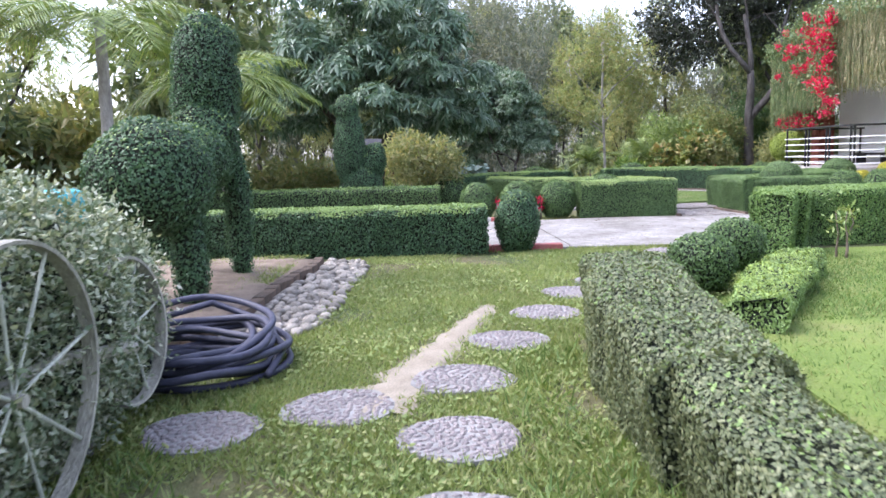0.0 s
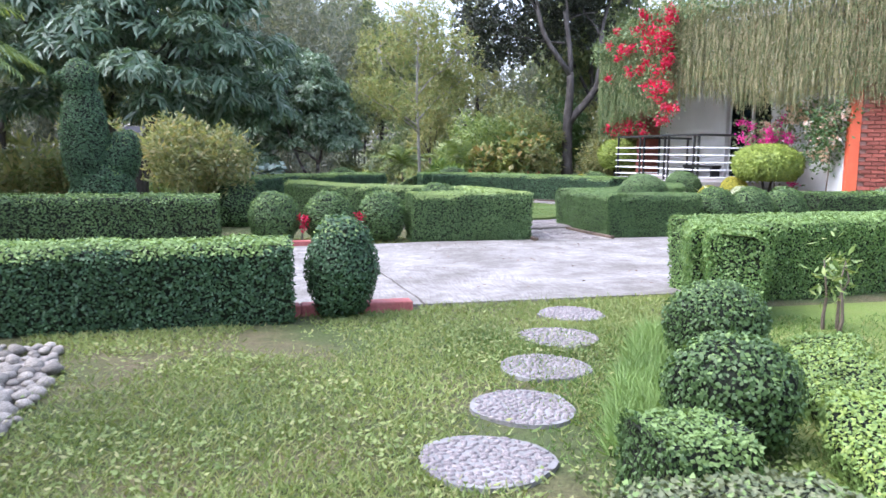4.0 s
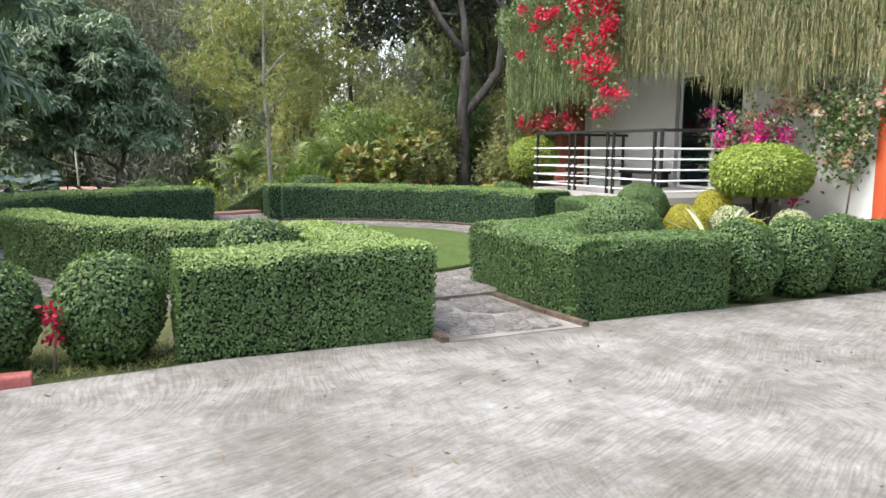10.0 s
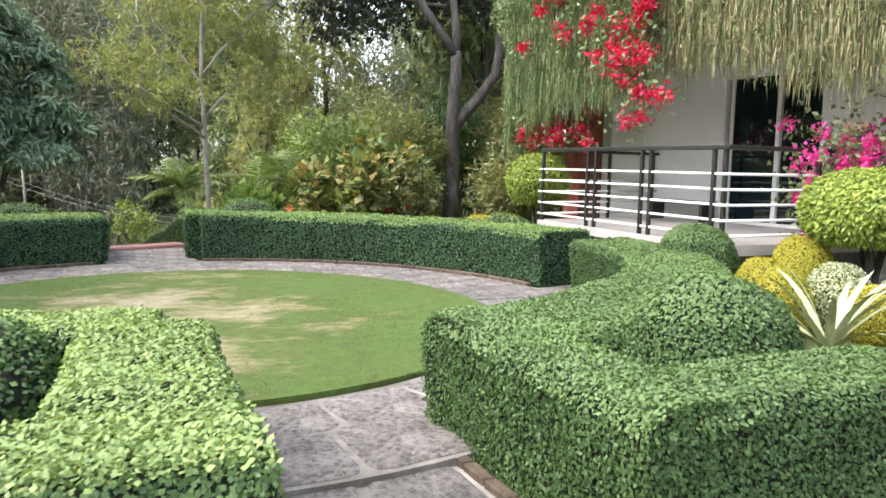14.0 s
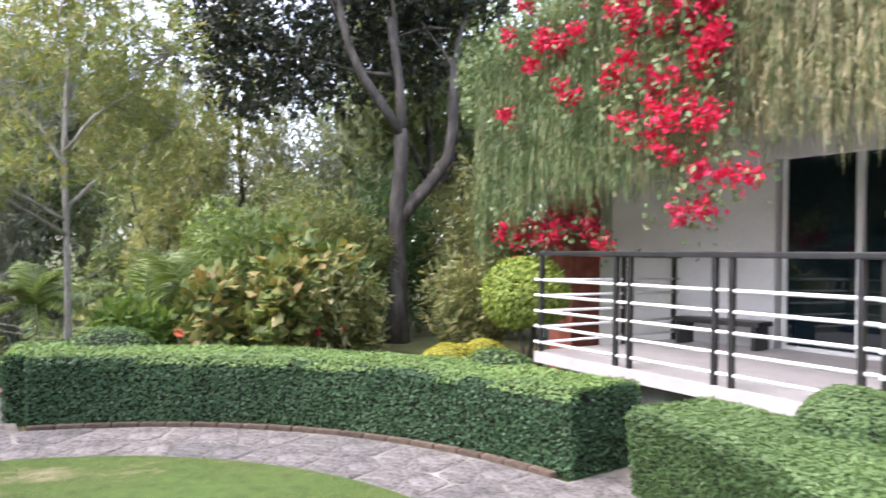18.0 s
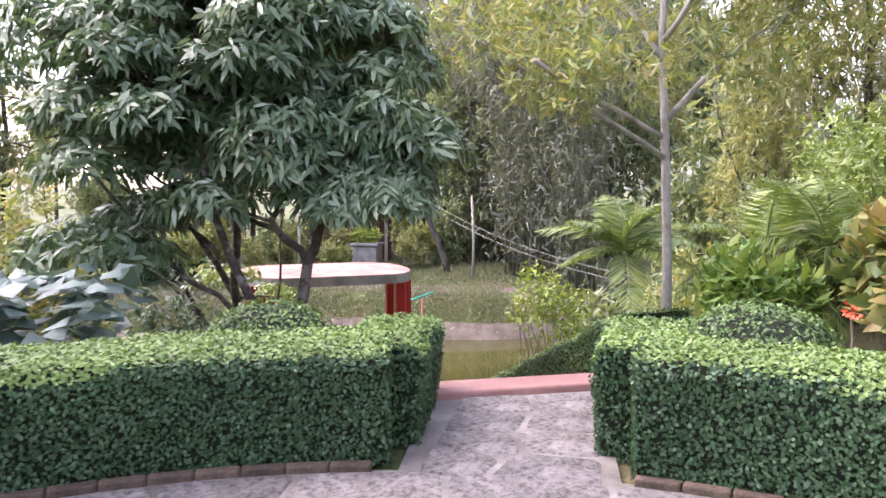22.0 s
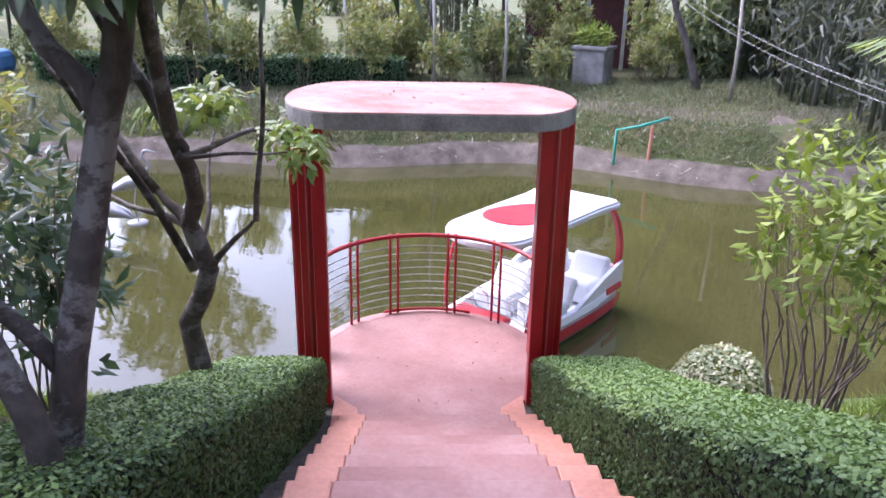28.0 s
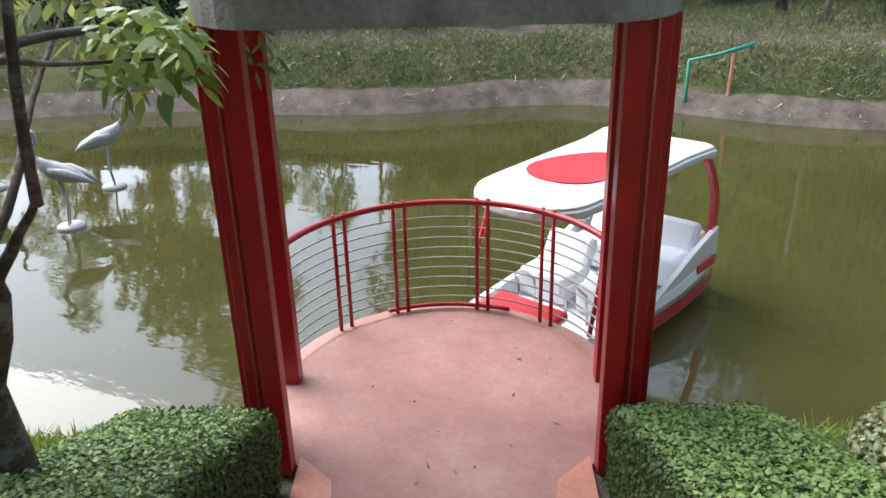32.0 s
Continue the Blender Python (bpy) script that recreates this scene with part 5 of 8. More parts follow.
def curtain():
    """Strands of small leaves that hang from the eaves, longest at the house's corner."""
    th = holder("vine_curtain", (10.7, 19.5, 4.0), "thick curtain of pale hanging vines along the eaves", "climbing plant")
    inv = th.matrix_world.inverted()
    pts = np.array(EAVES)
    seg = np.linalg.norm(np.diff(pts[:, :2], axis=0), axis=1)
    cum = np.concatenate([[0], np.cumsum(seg)])
    P, G = [], []
    for k in range(6200):
        u = rng.random() * cum[-1]
        x, y, zt, zb = (np.interp(u, cum, pts[:, j]) for j in range(4))
        i = min(int(np.searchsorted(cum, u, side="right")) - 1, len(seg) - 1)
        d_ = (pts[i + 1, :2] - pts[i, :2]) / seg[i]
        o = rng.uniform(-0.05, 0.35)
        x, y = x + d_[1] * o, y - d_[0] * o
        clump = noise.noise(Vector((x * 2.2, y * 2.2, 0)))
        z1 = zb + 0.1 + 0.22 * noise.noise(Vector((x * 0.9, y * 0.9, 5))) + 0.5 * rng.random() ** 2 * (1.2 - clump) + 0.12 * rng.normal()
        z0 = zt - rng.random() ** 1.5 * 1.2
        m = max(3, int((z0 - z1) / 0.042))
        t = np.arange(m) / m
        sway = rng.normal(size=2) * 0.035
        zz = z0 + (z1 - z0) * t - rng.random(m) * 0.03
        P.append(np.stack([x + sway[0] * t + rng.normal(size=m) * 0.011, y + sway[1] * t + rng.normal(size=m) * 0.011, zz], 1))
        green = smooth(20.8, 22.8, y)
        G.append(rng.random(m) < 0.2 + 0.75 * green * rng.uniform(0.6, 1.3))
    P, G = np.concatenate(P), np.concatenate(G)
    n = len(P)
    A = unit(rng.normal(size=(n, 3)) * [0.75, 0.75, 0.5] + [0, 0, -1.2])
    S = unit(np.cross(A, rng.normal(size=(n, 3))))
    L = rng.uniform(0.035, 0.08, n)
    long = rng.random(n) < 0.45
    L[long] *= 3.6
    A[long] = unit(A[long] * [0.12, 0.12, 1])
    for sel, mat, nm in ((~G, M_VINE, "pale_curtain"), (G, M_VINE_GREEN, "green_curtain")):
        slivers(nm, P[sel], A[sel], S[sel], L[sel], np.where(long[sel], 0.014, np.minimum(L[sel] * 0.5, 0.02)), mat, th).matrix_parent_inverse = inv
    u = rng.random(16000) * cum[-1]
    c = np.stack([np.interp(u, cum, pts[:, j]) for j in range(3)], 1)
    o = rng.uniform(-0.35, 1.5, len(u))
    i = np.clip(np.searchsorted(cum, u, side="right") - 1, 0, len(seg) - 1)
    d_ = (pts[i + 1, :2] - pts[i, :2]) / seg[i][:, None]
    c[:, 0] -= d_[:, 1] * -o * -1 * -1
    c[:, 1] += d_[:, 0] * -o * -1 * -1
    c[:, 2] += rng.uniform(-0.5, 0.12, len(u))
    A = unit(rng.normal(size=c.shape) + [0, 0, 0.3])
    S = unit(np.cross(A, rng.normal(size=c.shape)))
    leaves("eaves_mat", c, A, S, rng.uniform(0.06, 0.12, len(u)), 0.05, M_VINE_GREEN, th).matrix_parent_inverse = inv
    return th


curtain()


def blossom(name, centres, per, spread_, mats, label, leafmat=None, leafn=0, at=(0, 0, 0), size=0.045, stems=None):
    """Bunches of papery petals, with leaves and stems."""
    th = holder(name, at, label, "flowering plant")
    inv = th.matrix_world.inverted()
    for mat, cs in zip(mats, centres):
        cs = np.array(cs)
        c = np.repeat(cs, per, 0)
        n = len(c)
        p = c + rng.normal(size=(n, 3)) * spread_
        A = unit(rng.normal(size=(n, 3)))
        S = unit(np.cross(A, rng.normal(size=(n, 3))))
        L = size * rng.uniform(0.7, 1.3, n)
        leaves("petals", p, A, S, L * (1.5 if mat is M_WHITE_PETAL else 1.0), L * (1.3 if mat is M_WHITE_PETAL else 0.8), mat, th).matrix_parent_inverse = inv
    if leafn:
        cs = np.concatenate([np.array(c) for c in centres])
        c = cs[rng.integers(0, len(cs), leafn)]
        p = c + rng.normal(size=(leafn, 3)) * 0.16
        A = unit(rng.normal(size=(leafn, 3)))
        S = unit(np.cross(A, rng.normal(size=(leafn, 3))))
        leaves("leaves", p, A, S, 0.085, 0.055, leafmat, th).matrix_parent_inverse = inv
    for st in stems or []:
        bm = bmesh.new()
        tube(bm, st, [0.02 - 0.012 * k / (len(st) - 1) for k in range(len(st))], 6)
        part("stem", bm, M_TWIG, th, smooth=True).matrix_parent_inverse = inv
    return th


red = []
for k in range(58):
    z = 2.45 + 2.5 * rng.random() ** 0.8
    y = 20.75 + 0.05 * (4.9 - z) + 1.7 * rng.random() ** 1.5 * (0.45 + 0.2 * (z - 2.2)) + rng.normal() * 0.12
    red.append((10.42 + rng.normal() * 0.1, y, z))
for k in range(9):
    red.append((10.42 + rng.normal() * 0.08, 22.6 + 1.6 * rng.random(), 3.3 + 1.4 * rng.random()))
for y, z in ((21.24, 2.15), (20.74, 2.45), (20.5, 2.42), (20.95, 2.2), (22.97, 3.6), (23.5, 3.93)):
    red.append((10.45, y, z))
for k in range(18):
    red.append((11.0 + rng.normal() * 0.2, 23.9 + rng.normal() * 0.4, 2.1 + rng.normal() * 0.13))
blossom("red_bougainvillea", [red], 64, 0.055, [M_RED], "red bougainvillea cascading over the hanging vines", M_VINE_GREEN, 1500, (10.8, 22.8, 4.0), 0.058,
        [[(11.0, 21.6, 4.6), (10.8, 21.5, 3.6), (10.7, 21.0, 2.5)], [(11.1, 23.4, 4.4), (10.9, 23.5, 3.2), (11.0, 23.9, 2.2)]])
pink = [(12.0 + rng.normal() * 0.25, 19.15 + rng.normal() * 0.35, 1.6 + rng.normal() * 0.3) for k in range(60)]
pale = [(12.08 + rng.normal() * 0.05, 18.33 + rng.normal() * 0.13, 2.2 + rng.normal() * 0.13) for k in range(9)] + [(12.0 + rng.normal() * 0.06, 19.2 + rng.normal() * 0.12, 1.95 + rng.normal() * 0.06) for k in range(3)]
blossom("pink_bougainvillea", [pink, pale], 62, 0.05, [M_PINK, M_WHITE_PETAL], "magenta and pale bougainvillea beside the veranda", M_WOOD_LEAF, 1600, (11.9, 18.6, 0.0), 0.05,
        [[(12.0, 18.6, 0), (11.9, 18.7, 0.8), (11.7, 18.9, 1.5)], [(12.0, 18.5, 0), (12.2, 18.2, 1.1), (12.25, 17.9, 2.2)]])
white = [(12.12 + 0.05 * rng.normal(), 17.5 + rng.normal() * 0.28, 1.3 + 1.1 * rng.random()) for k in range(22)]
blossom("white_bougainvillea", [white], 40, 0.05, [M_WHITE_PETAL], "cream bougainvillea trained up the white wall", M_HEDGE, 1500, (12.2, 17.4, 0.0), 0.045, [[(12.2, 17.5, 0), (12.2, 17.4, 1.0), (12.2, 17.4, 2.6)]])

# shrubs by the veranda
ball_shrub((11.42, 18.33, 0.0), 0.72, 0.75, "lime-green mushroom-shaped shrub on a bare stem", M_LIME, None, 4200, 0.062, name="mushroom_shrub", foot=0.75, stem=0.84, slim=0.6, hang=0.75, lift=(0.2, 0.9))
ball_shrub((10.86, 24.1, 0.0), 0.52, 0.8, "lime-green round shrub beside the railing", M_LIME, None, 3200, 0.06, name="round_lime_shrub", foot=0.6, stem=0.95, slim=0.6, hang=0.6, lift=(0.2, 0.9))
for x, y, r, h in ((10.17, 18.58, 0.28, 0.68), (10.92, 18.75, 0.35, 0.86), (9.86, 18.03, 0.27, 0.66), (10.45, 17.55, 0.28, 0.55)):
    ball_shrub((x, y, 0.0), r, h, "golden-yellow rounded shrub below the veranda", M_GOLD, None, 9500, 0.02, group="golden shrubs", name="golden_shrub")
for x, y, r in ((9.75, 24.0, 0.42), (10.35, 24.25, 0.36)):
    ball_shrub((x, y, LAND_Z), r, 0.68, "low golden-yellow shrub behind the ring hedge", M_GOLD, None, 5000, 0.024, group="golden shrubs", name="golden_shrub")
for x, y, h in ((10.57, 18.02, 0.68), (11.2, 17.5, 0.65)):
    ball_shrub((x, y, 0.0), 0.32, h, "cream-variegated rounded shrub below the veranda", M_VARIEG, None, 4500, 0.03, group="variegated shrubs", name="variegated_shrub")


def blade_plant(at, n, length, label, mat, width=0.07, name="agave"):
    th = holder(name, at, label, "plant")
    for k in range(n):
        a = 2 * math.pi * k / n + rng.normal() * 0.2
        lift = rng.uniform(0.5, 1.35)
        bm = bmesh.new()
        rows = []
        for j in range(7):
            t = j / 6
            r = length * (math.cos(lift) * t + 0.15 * t * t)
            z = length * (math.sin(lift) * t - 0.25 * t * t)
            w = width * (1 - t) ** 0.7 * (0.6 + t * 0.8) / 2 + 0.002
            c, s = math.cos(a), math.sin(a)
            rows.append([bm.verts.new((c * r - s * q, s * r + c * q, z + abs(q) * 0.4 + 0.02)) for q in (-w, 0, w)])
        for p, q in zip(rows, rows[1:]):
            for i in range(2):
                bm.faces.new((p[i], p[i + 1], q[i + 1], q[i]))
        part("blade", bm, mat, th, smooth=True)
    return th


M_AGAVE = surface("cream_striped_blade", [(0.3, 0.36, 0.17), (0.43, 0.48, 0.28), (0.58, 0.59, 0.41)], 9, 0.5, 60, 0.1, stretch=(1, 1, 0.3))
blade_plant((9.5, 17.22, 0.05), 18, 1.0, "pale striped sword-leaved plant behind the hedge", M_AGAVE, 0.1)
bm = bmesh.new()
box(bm, (6.0, 1.1, 0.5), (0, 0, 0), 0.02, pose(14.6, 15.1, 0.12, 0, 0, -18))
M_GLAUCOUS = leaf("trailing_leaf", [(0.08, 0.15, 0.07), (0.13, 0.21, 0.1), (0.2, 0.28, 0.15)])


def before_wall(u, out):
    """Plan place along the brick wall's face and that far in front of it."""
    return (12.12 + 0.877 * u - 0.48 * out, 16.9 - 0.48 * u - 0.877 * out)


tagged(part("planter_wall", bm, M_DULL_BRICK), "low red brick planter wall along the drive", "planter", kind="structure")
for u, r, h in ((0.6, 0.42, 0.55), (1.25, 0.5, 0.62), (1.95, 0.5, 0.55), (2.6, 0.48, 0.6), (3.3, 0.5, 0.55), (4.1, 0.55, 0.6)):
    th = holder("trailing_shrub", (*before_wall(u, 0.75), 0.3), "low pale green trailing shrub in the brick planter", "shrub", "trailing shrubs in the planter")
    bm = bmesh.new()
    bmesh.ops.create_icosphere(bm, subdivisions=2, radius=1, matrix=Matrix.Translation((0, 0, h * 0.4)) @ Matrix.Diagonal((r * 0.8, r * 0.6, h * 0.4, 1)))
    core = part("core", bm, M_SHADE_CORE, th)
    foliage(core, 2200, 0.055, M_GLAUCOUS, th, None, (0.2, 0.9))
ball_shrub((*before_wall(1.95, 0.5), 0.35), 0.24, 0.3, "small dark green mushroom-shaped shrub before the brick wall", M_HEDGE_COOL, None, 2600, 0.035, name="mushroom_shrub", foot=0.8, stem=0.85)
ball_shrub((*before_wall(2.25, 0.6), 0.35), 0.26, 0.6, "dark green round shrub before the brick wall", M_HEDGE_COOL, None, 2600, 0.035, name="round_shrub")


# ---- trees ----
def bent(a, b, n=7, sag=0.12, seed=0):
    a, b = Vector(a), Vector(b)
    ln = (b - a).length
    return [a.lerp(b, k / (n - 1)) + Vector((noise.noise(Vector((seed, 2.2 * k / n, 0))), noise.noise(Vector((seed, 2.2 * k / n, 7))), 0.6 * noise.noise(Vector((seed, 2.2 * k / n, 3))))) * ln * sag * math.sin(math.pi * k / (n - 1)) for k in range(n)]


def limb(th, a, b, r0, r1, mat, name="limb", n=10, sag=0.08, seed=0, seg=8):
    bm = bmesh.new()
    pts = bent(a, b, n, sag, seed)
    tube(bm, pts, [r0 + (r1 - r0) * k / (n - 1) for k in range(n)], seg)
    part(name, bm, mat, th, smooth=True)
    return pts


def blob_points(blobs, n, shell=0.35):
    """Points near the skin of a heap of ellipsoids, each (centre, radii), with the way outwards."""
    vol = np.array([b[1][0] * b[1][1] + b[1][2] * b[1][0] for b in blobs])
    k = rng.choice(len(blobs), n, p=vol / vol.sum())
    c = np.array([b[0] for b in blobs])[k]
    r = np.array([b[1] for b in blobs])[k]
    d = unit(rng.normal(size=(n, 3)))
    q = 1 - shell * rng.random(n) ** 1.5
    return c + d * r * q[:, None], unit(d / r)


def tufts(name, th, blobs, clumps, per, L, W, mat, droop=0.5, spread_=0.8, shell=0.35, jitter=0.03, make=leaves):
    """Whorls of long leaves at the ends of twigs."""
    p, d = blob_points(blobs, clumps, shell)
    n = clumps * per
    P = np.repeat(p, per, 0) + rng.normal(size=(n, 3)) * jitter
    D = np.repeat(d, per, 0)
    A = unit(D * 0.5 + rng.normal(size=(n, 3)) * spread_ + [0, 0, -droop])
    S = unit(np.cross(A, rng.normal(size=(n, 3)) * 0.5 + [0, 0, 1]))
    ln = L * rng.uniform(0.65, 1.25, n)
    return make(name, P, A, S, ln, ln * W, mat, th)


def tiers(blobs, n, r):
    """Many small flattened lobes over the skin of a heap of ellipsoids."""
    p, d = blob_points(blobs, n, 0.25)
    return [(tuple(q), (r * f, r * f, r * 0.62 * f)) for q, f in zip(p, rng.uniform(0.6, 1.25, n))]


def rosettes(name, th, lobes, clumps, per, L, W, mat, droop=0.75):
    """Whorls of hanging leaves on the upper skin of each lobe."""
    p, d = blob_points(lobes, int(clumps * 1.6), 0.3)
    keep = d[:, 2] > -0.25
    p, d = p[keep][:clumps], d[keep][:clumps]
    n = len(p) * per
    D = np.repeat(unit(d + [0, 0, 0.35]), per, 0)
    ang = np.tile(np.arange(per) * 2 * math.pi / per, len(p)) + rng.normal(size=n) * 0.6
    e1 = unit(np.cross(D, rng.normal(size=(1, 3))))
    e2 = np.cross(D, e1)
    A = unit(D * rng.uniform(-0.1, 0.9, n)[:, None] + e1 * np.cos(ang)[:, None] + e2 * np.sin(ang)[:, None] + np.array([0, 0, -droop]) * rng.uniform(0.5, 1.4, n)[:, None])
    S = unit(np.cross(A, D + rng.normal(size=(n, 3)) * 0.4))
    ln = L * rng.uniform(0.7, 1.2, n)
    return arched_leaves(name, np.repeat(p, per, 0) + rng.normal(size=(n, 3)) * 0.03, A, S, ln, ln * W, mat, th)


def tree(name, at, label, trunk, limbs, blobs, clumps, per, L, W, mat, bark, droop=0.5, r=0.15, shell=0.35, twigs=14, spread_=0.8, whorls=0, make=leaves):
    """Trunk points, limbs (start, end, thickness) and a crown; all in the tree's own space."""
    th = holder(name, at, label, "tree")
    bm = bmesh.new()
    n = len(trunk)
    tube(bm, trunk, [r * (1.25 if k == 0 else 1.0) * (1 - 0.5 * k / n) for k in range(n)], 10)
    part("trunk", bm, bark, th, smooth=True)
    for i, (a, b, rr) in enumerate(limbs):
        limb(th, a, b, rr, rr * 0.4, bark, seed=i * 3.3 + at[0])
    p, d = blob_points(blobs, twigs, 0.7)
    ends = [Vector(b) for a, b, rr in limbs] + [Vector(trunk[-1])]
    for i in range(twigs):
        q = Vector(p[i])
        e = min(ends, key=lambda v: (v - q).length)
        limb(th, e, q, 0.02 + r * 0.08, 0.006, bark, "twig", 5, 0.2, i * 1.7, 5)
    if whorls:
        rosettes("crown", th, tiers(blobs, whorls, 0.5), clumps, per, L, W, mat, droop)
    else:
        tufts("crown", th, blobs, clumps, per, L, W, mat, droop, spread_, shell, 0.03, make)
    return th


# big mango tree behind the far hedge
tree("mango_tree", (-1.9, 22.0, 0.0), "dense dark-leaved mango tree", [(0, 0, -0.1), (0.1, 0, 0.8), (0.35, 0.05, 1.7), (0.5, 0, 2.6)],
     [((0.15, 0, 1.0), (-1.6, -0.4, 2.9), 0.14), ((0.5, 0, 2.4), (2.0, 0.3, 4.2), 0.12), ((0.4, 0, 2.2), (-0.6, 0.6, 4.8), 0.12), ((0.5, 0, 2.5), (1.0, -1.2, 3.8), 0.1)],
     [((0.0, 0, 4.6), (2.6, 2.4, 1.9)), ((1.9, -0.3, 3.4), (1.5, 1.7, 1.35)), ((-1.7, -0.3, 3.6), (1.6, 1.7, 1.3)), ((0.4, -1.5, 3.2), (1.7, 1.2, 1.2)), ((0.6, 0.4, 6.1), (1.7, 1.6, 1.2)), ((2.6, 0.5, 2.5), (0.9, 1.0, 0.7)), ((-2.6, 0.2, 2.7), (1.0, 1.0, 0.8))],
     6200, 7, 0.26, 0.2, M_MANGO, M_BARK, 0.75, 0.2, 0.6, 20, 0.65, 190)

# lychee tree on the bank left of the steps: several stems, crown over the gate
LY = (1.55, 28.0, -0.26)
lychee = tree("lychee_tree", LY, "spreading lychee tree with several dark stems on the pond bank", [(-0.66, 1.1, -1.75), (-0.7, 1.1, -1.2), (-0.76, 1.1, -0.92), (-0.8, 1.1, -0.72), (-0.63, 1.1, -0.46), (-0.55, 1.1, -0.27), (-0.64, 1.1, -0.08), (-0.68, 1.08, 0.05), (-0.56, 1.05, 0.24), (-0.48, 0.95, 0.46), (-0.45, 0.8, 0.75), (-0.3, 0.6, 1.3), (-0.2, 0.4, 2.2)],
     [((-0.55, 1.1, -0.27), (-0.09, 1.1, 0.18), 0.03), ((-0.09, 1.1, 0.16), (0.1, 1.15, 1.9), 0.02), ((-0.67, 1.1, 0.02), (-1.0, 1.1, 0.24), 0.05), ((-0.99, 1.1, 0.22), (-2.0, 1.0, 1.2), 0.035), ((-0.66, 1.1, 0.0), (-1.5, 1.1, 0.12), 0.03), ((-0.47, 0.9, 0.6), (-1.1, 0.7, 1.7), 0.05),
      ((0.00, -0.55, 1.3), (-0.62, -0.4, 1.7), 0.03), ((-0.7, 1.1, -0.3), (-1.3, 0.5, 1.7), 0.035), ((0.8, -0.8, 1.5), (-0.2, -0.3, 1.75), 0.03), ((0.3, -0.3, 2.0), (-0.4, -1.0, 2.7), 0.05)],
     [((0.85, -0.3, 3.0), (1.2, 1.1, 1.0)), ((1.4, -0.85, 2.35), (0.7, 0.6, 0.4)), ((-0.25, -0.3, 3.0), (1.2, 1.2, 1.0)), ((0.5, -1.0, 2.6), (0.9, 0.7, 0.5)), ((-0.7, -0.9, 2.3), (0.5, 0.55, 0.4)), ((0.35, 0.0, 3.9), (1.2, 1.1, 0.75)), ((-1.55, -0.5, 2.9), (0.9, 0.9, 0.8)), ((1.8, -0.45, 2.35), (0.4, 0.4, 0.25)), ((0.45, -1.15, 1.75), (0.14, 0.16, 0.12)), ((-0.75, -1.0, 1.3), (0.3, 0.35, 0.2)), ((-0.3, 0.6, 2.9), (0.8, 0.6, 0.45)), ((0.05, 1.2, 1.75), (0.22, 0.25, 0.3))],
     9800, 7, 0.155, 0.27, M_LYCHEE, M_LYBARK, 0.7, 0.085, 0.6, 60, 0.65, 150)

for nm, line, r0, r1 in (("stem", [(0.95, -1.05, -0.5), (0.98, -1.03, 0.1), (1.0, -0.98, 0.4), (1.04, -0.88, 0.8), (1.07, -0.78, 1.2), (1.14, -0.77, 1.35), (1.19, -0.76, 1.55), (1.16, -0.76, 1.9), (1.0, -0.6, 2.6)], 0.062, 0.04),
                     ("stem", [(1.16, -1.2, -0.4), (1.13, -1.2, 0.2), (1.08, -1.2, 0.33), (0.86, -1.2, 0.62), (0.66, -1.2, 0.93), (0.5, -1.2, 1.24), (0.3, -1.2, 1.77), (0.1, -1.0, 2.4)], 0.056, 0.03),
                     ("limb", [(1.0, -1.0, 0.35), (0.91, -1.05, 0.49), (0.74, -1.06, 0.57), (0.46, -1.06, 0.74), (0.3, -1.06, 0.9), (0.0, -1.05, 1.02), (-0.6, -0.9, 1.5), (-1.2, -0.8, 2.1)], 0.036, 0.018),
                     ("limb", [(1.07, -0.78, 1.17), (1.02, -0.8, 1.31), (0.86, -0.8, 1.41), (0.76, -0.8, 1.52), (0.72, -0.8, 1.6), (0.79, -0.8, 1.7), (0.86, -0.8, 1.9), (0.7, -0.6, 2.6)], 0.04, 0.025),
                     ("limb", [(0.72, -0.8, 1.58), (0.34, -0.8, 1.7), (-0.01, -0.8, 1.8), (-0.4, -0.8, 1.95), (-0.9, -0.8, 2.3)], 0.018, 0.01)):
    bm = bmesh.new()
    tube(bm, line, [r0 + (r1 - r0) * k / (len(line) - 1) for k in range(len(line))], 10)
    part(nm, bm, M_LYBARK, lychee, smooth=True)
rosettes("low_crown", lychee, [((1.5, -1.1, 1.74), (0.34, 0.3, 0.22)), ((1.97, -1.05, 1.78), (0.34, 0.32, 0.22)), ((1.75, -0.75, 1.95), (0.55, 0.5, 0.3)), ((1.15, -1.0, 1.9), (0.3, 0.3, 0.2)), ((-0.2, -0.7, 1.75), (0.4, 0.4, 0.22)), ((-0.8, -0.5, 1.6), (0.45, 0.45, 0.25))], 1200, 7, 0.15, 0.25, M_LYCHEE, 0.85)
limb(lychee, (-0.35, 0.75, 0.6), (-1.1, 2.75, 0.42), 0.028, 0.008, M_LYBARK, "limb", 10, 0.08, 4.4)
limb(lychee, (-0.7, 1.1, -0.3), (-1.5, 2.3, 0.7), 0.024, 0.007, M_LYBARK, "limb", 10, 0.08, 6.1)
rosettes("low_leaves", lychee, [((-1.1, 2.75, 0.3), (0.28, 0.34, 0.24)), ((-1.5, 2.3, 0.6), (0.35, 0.35, 0.28))], 40, 6, 0.12, 0.34, M_WOOD_LEAF, 0.6)

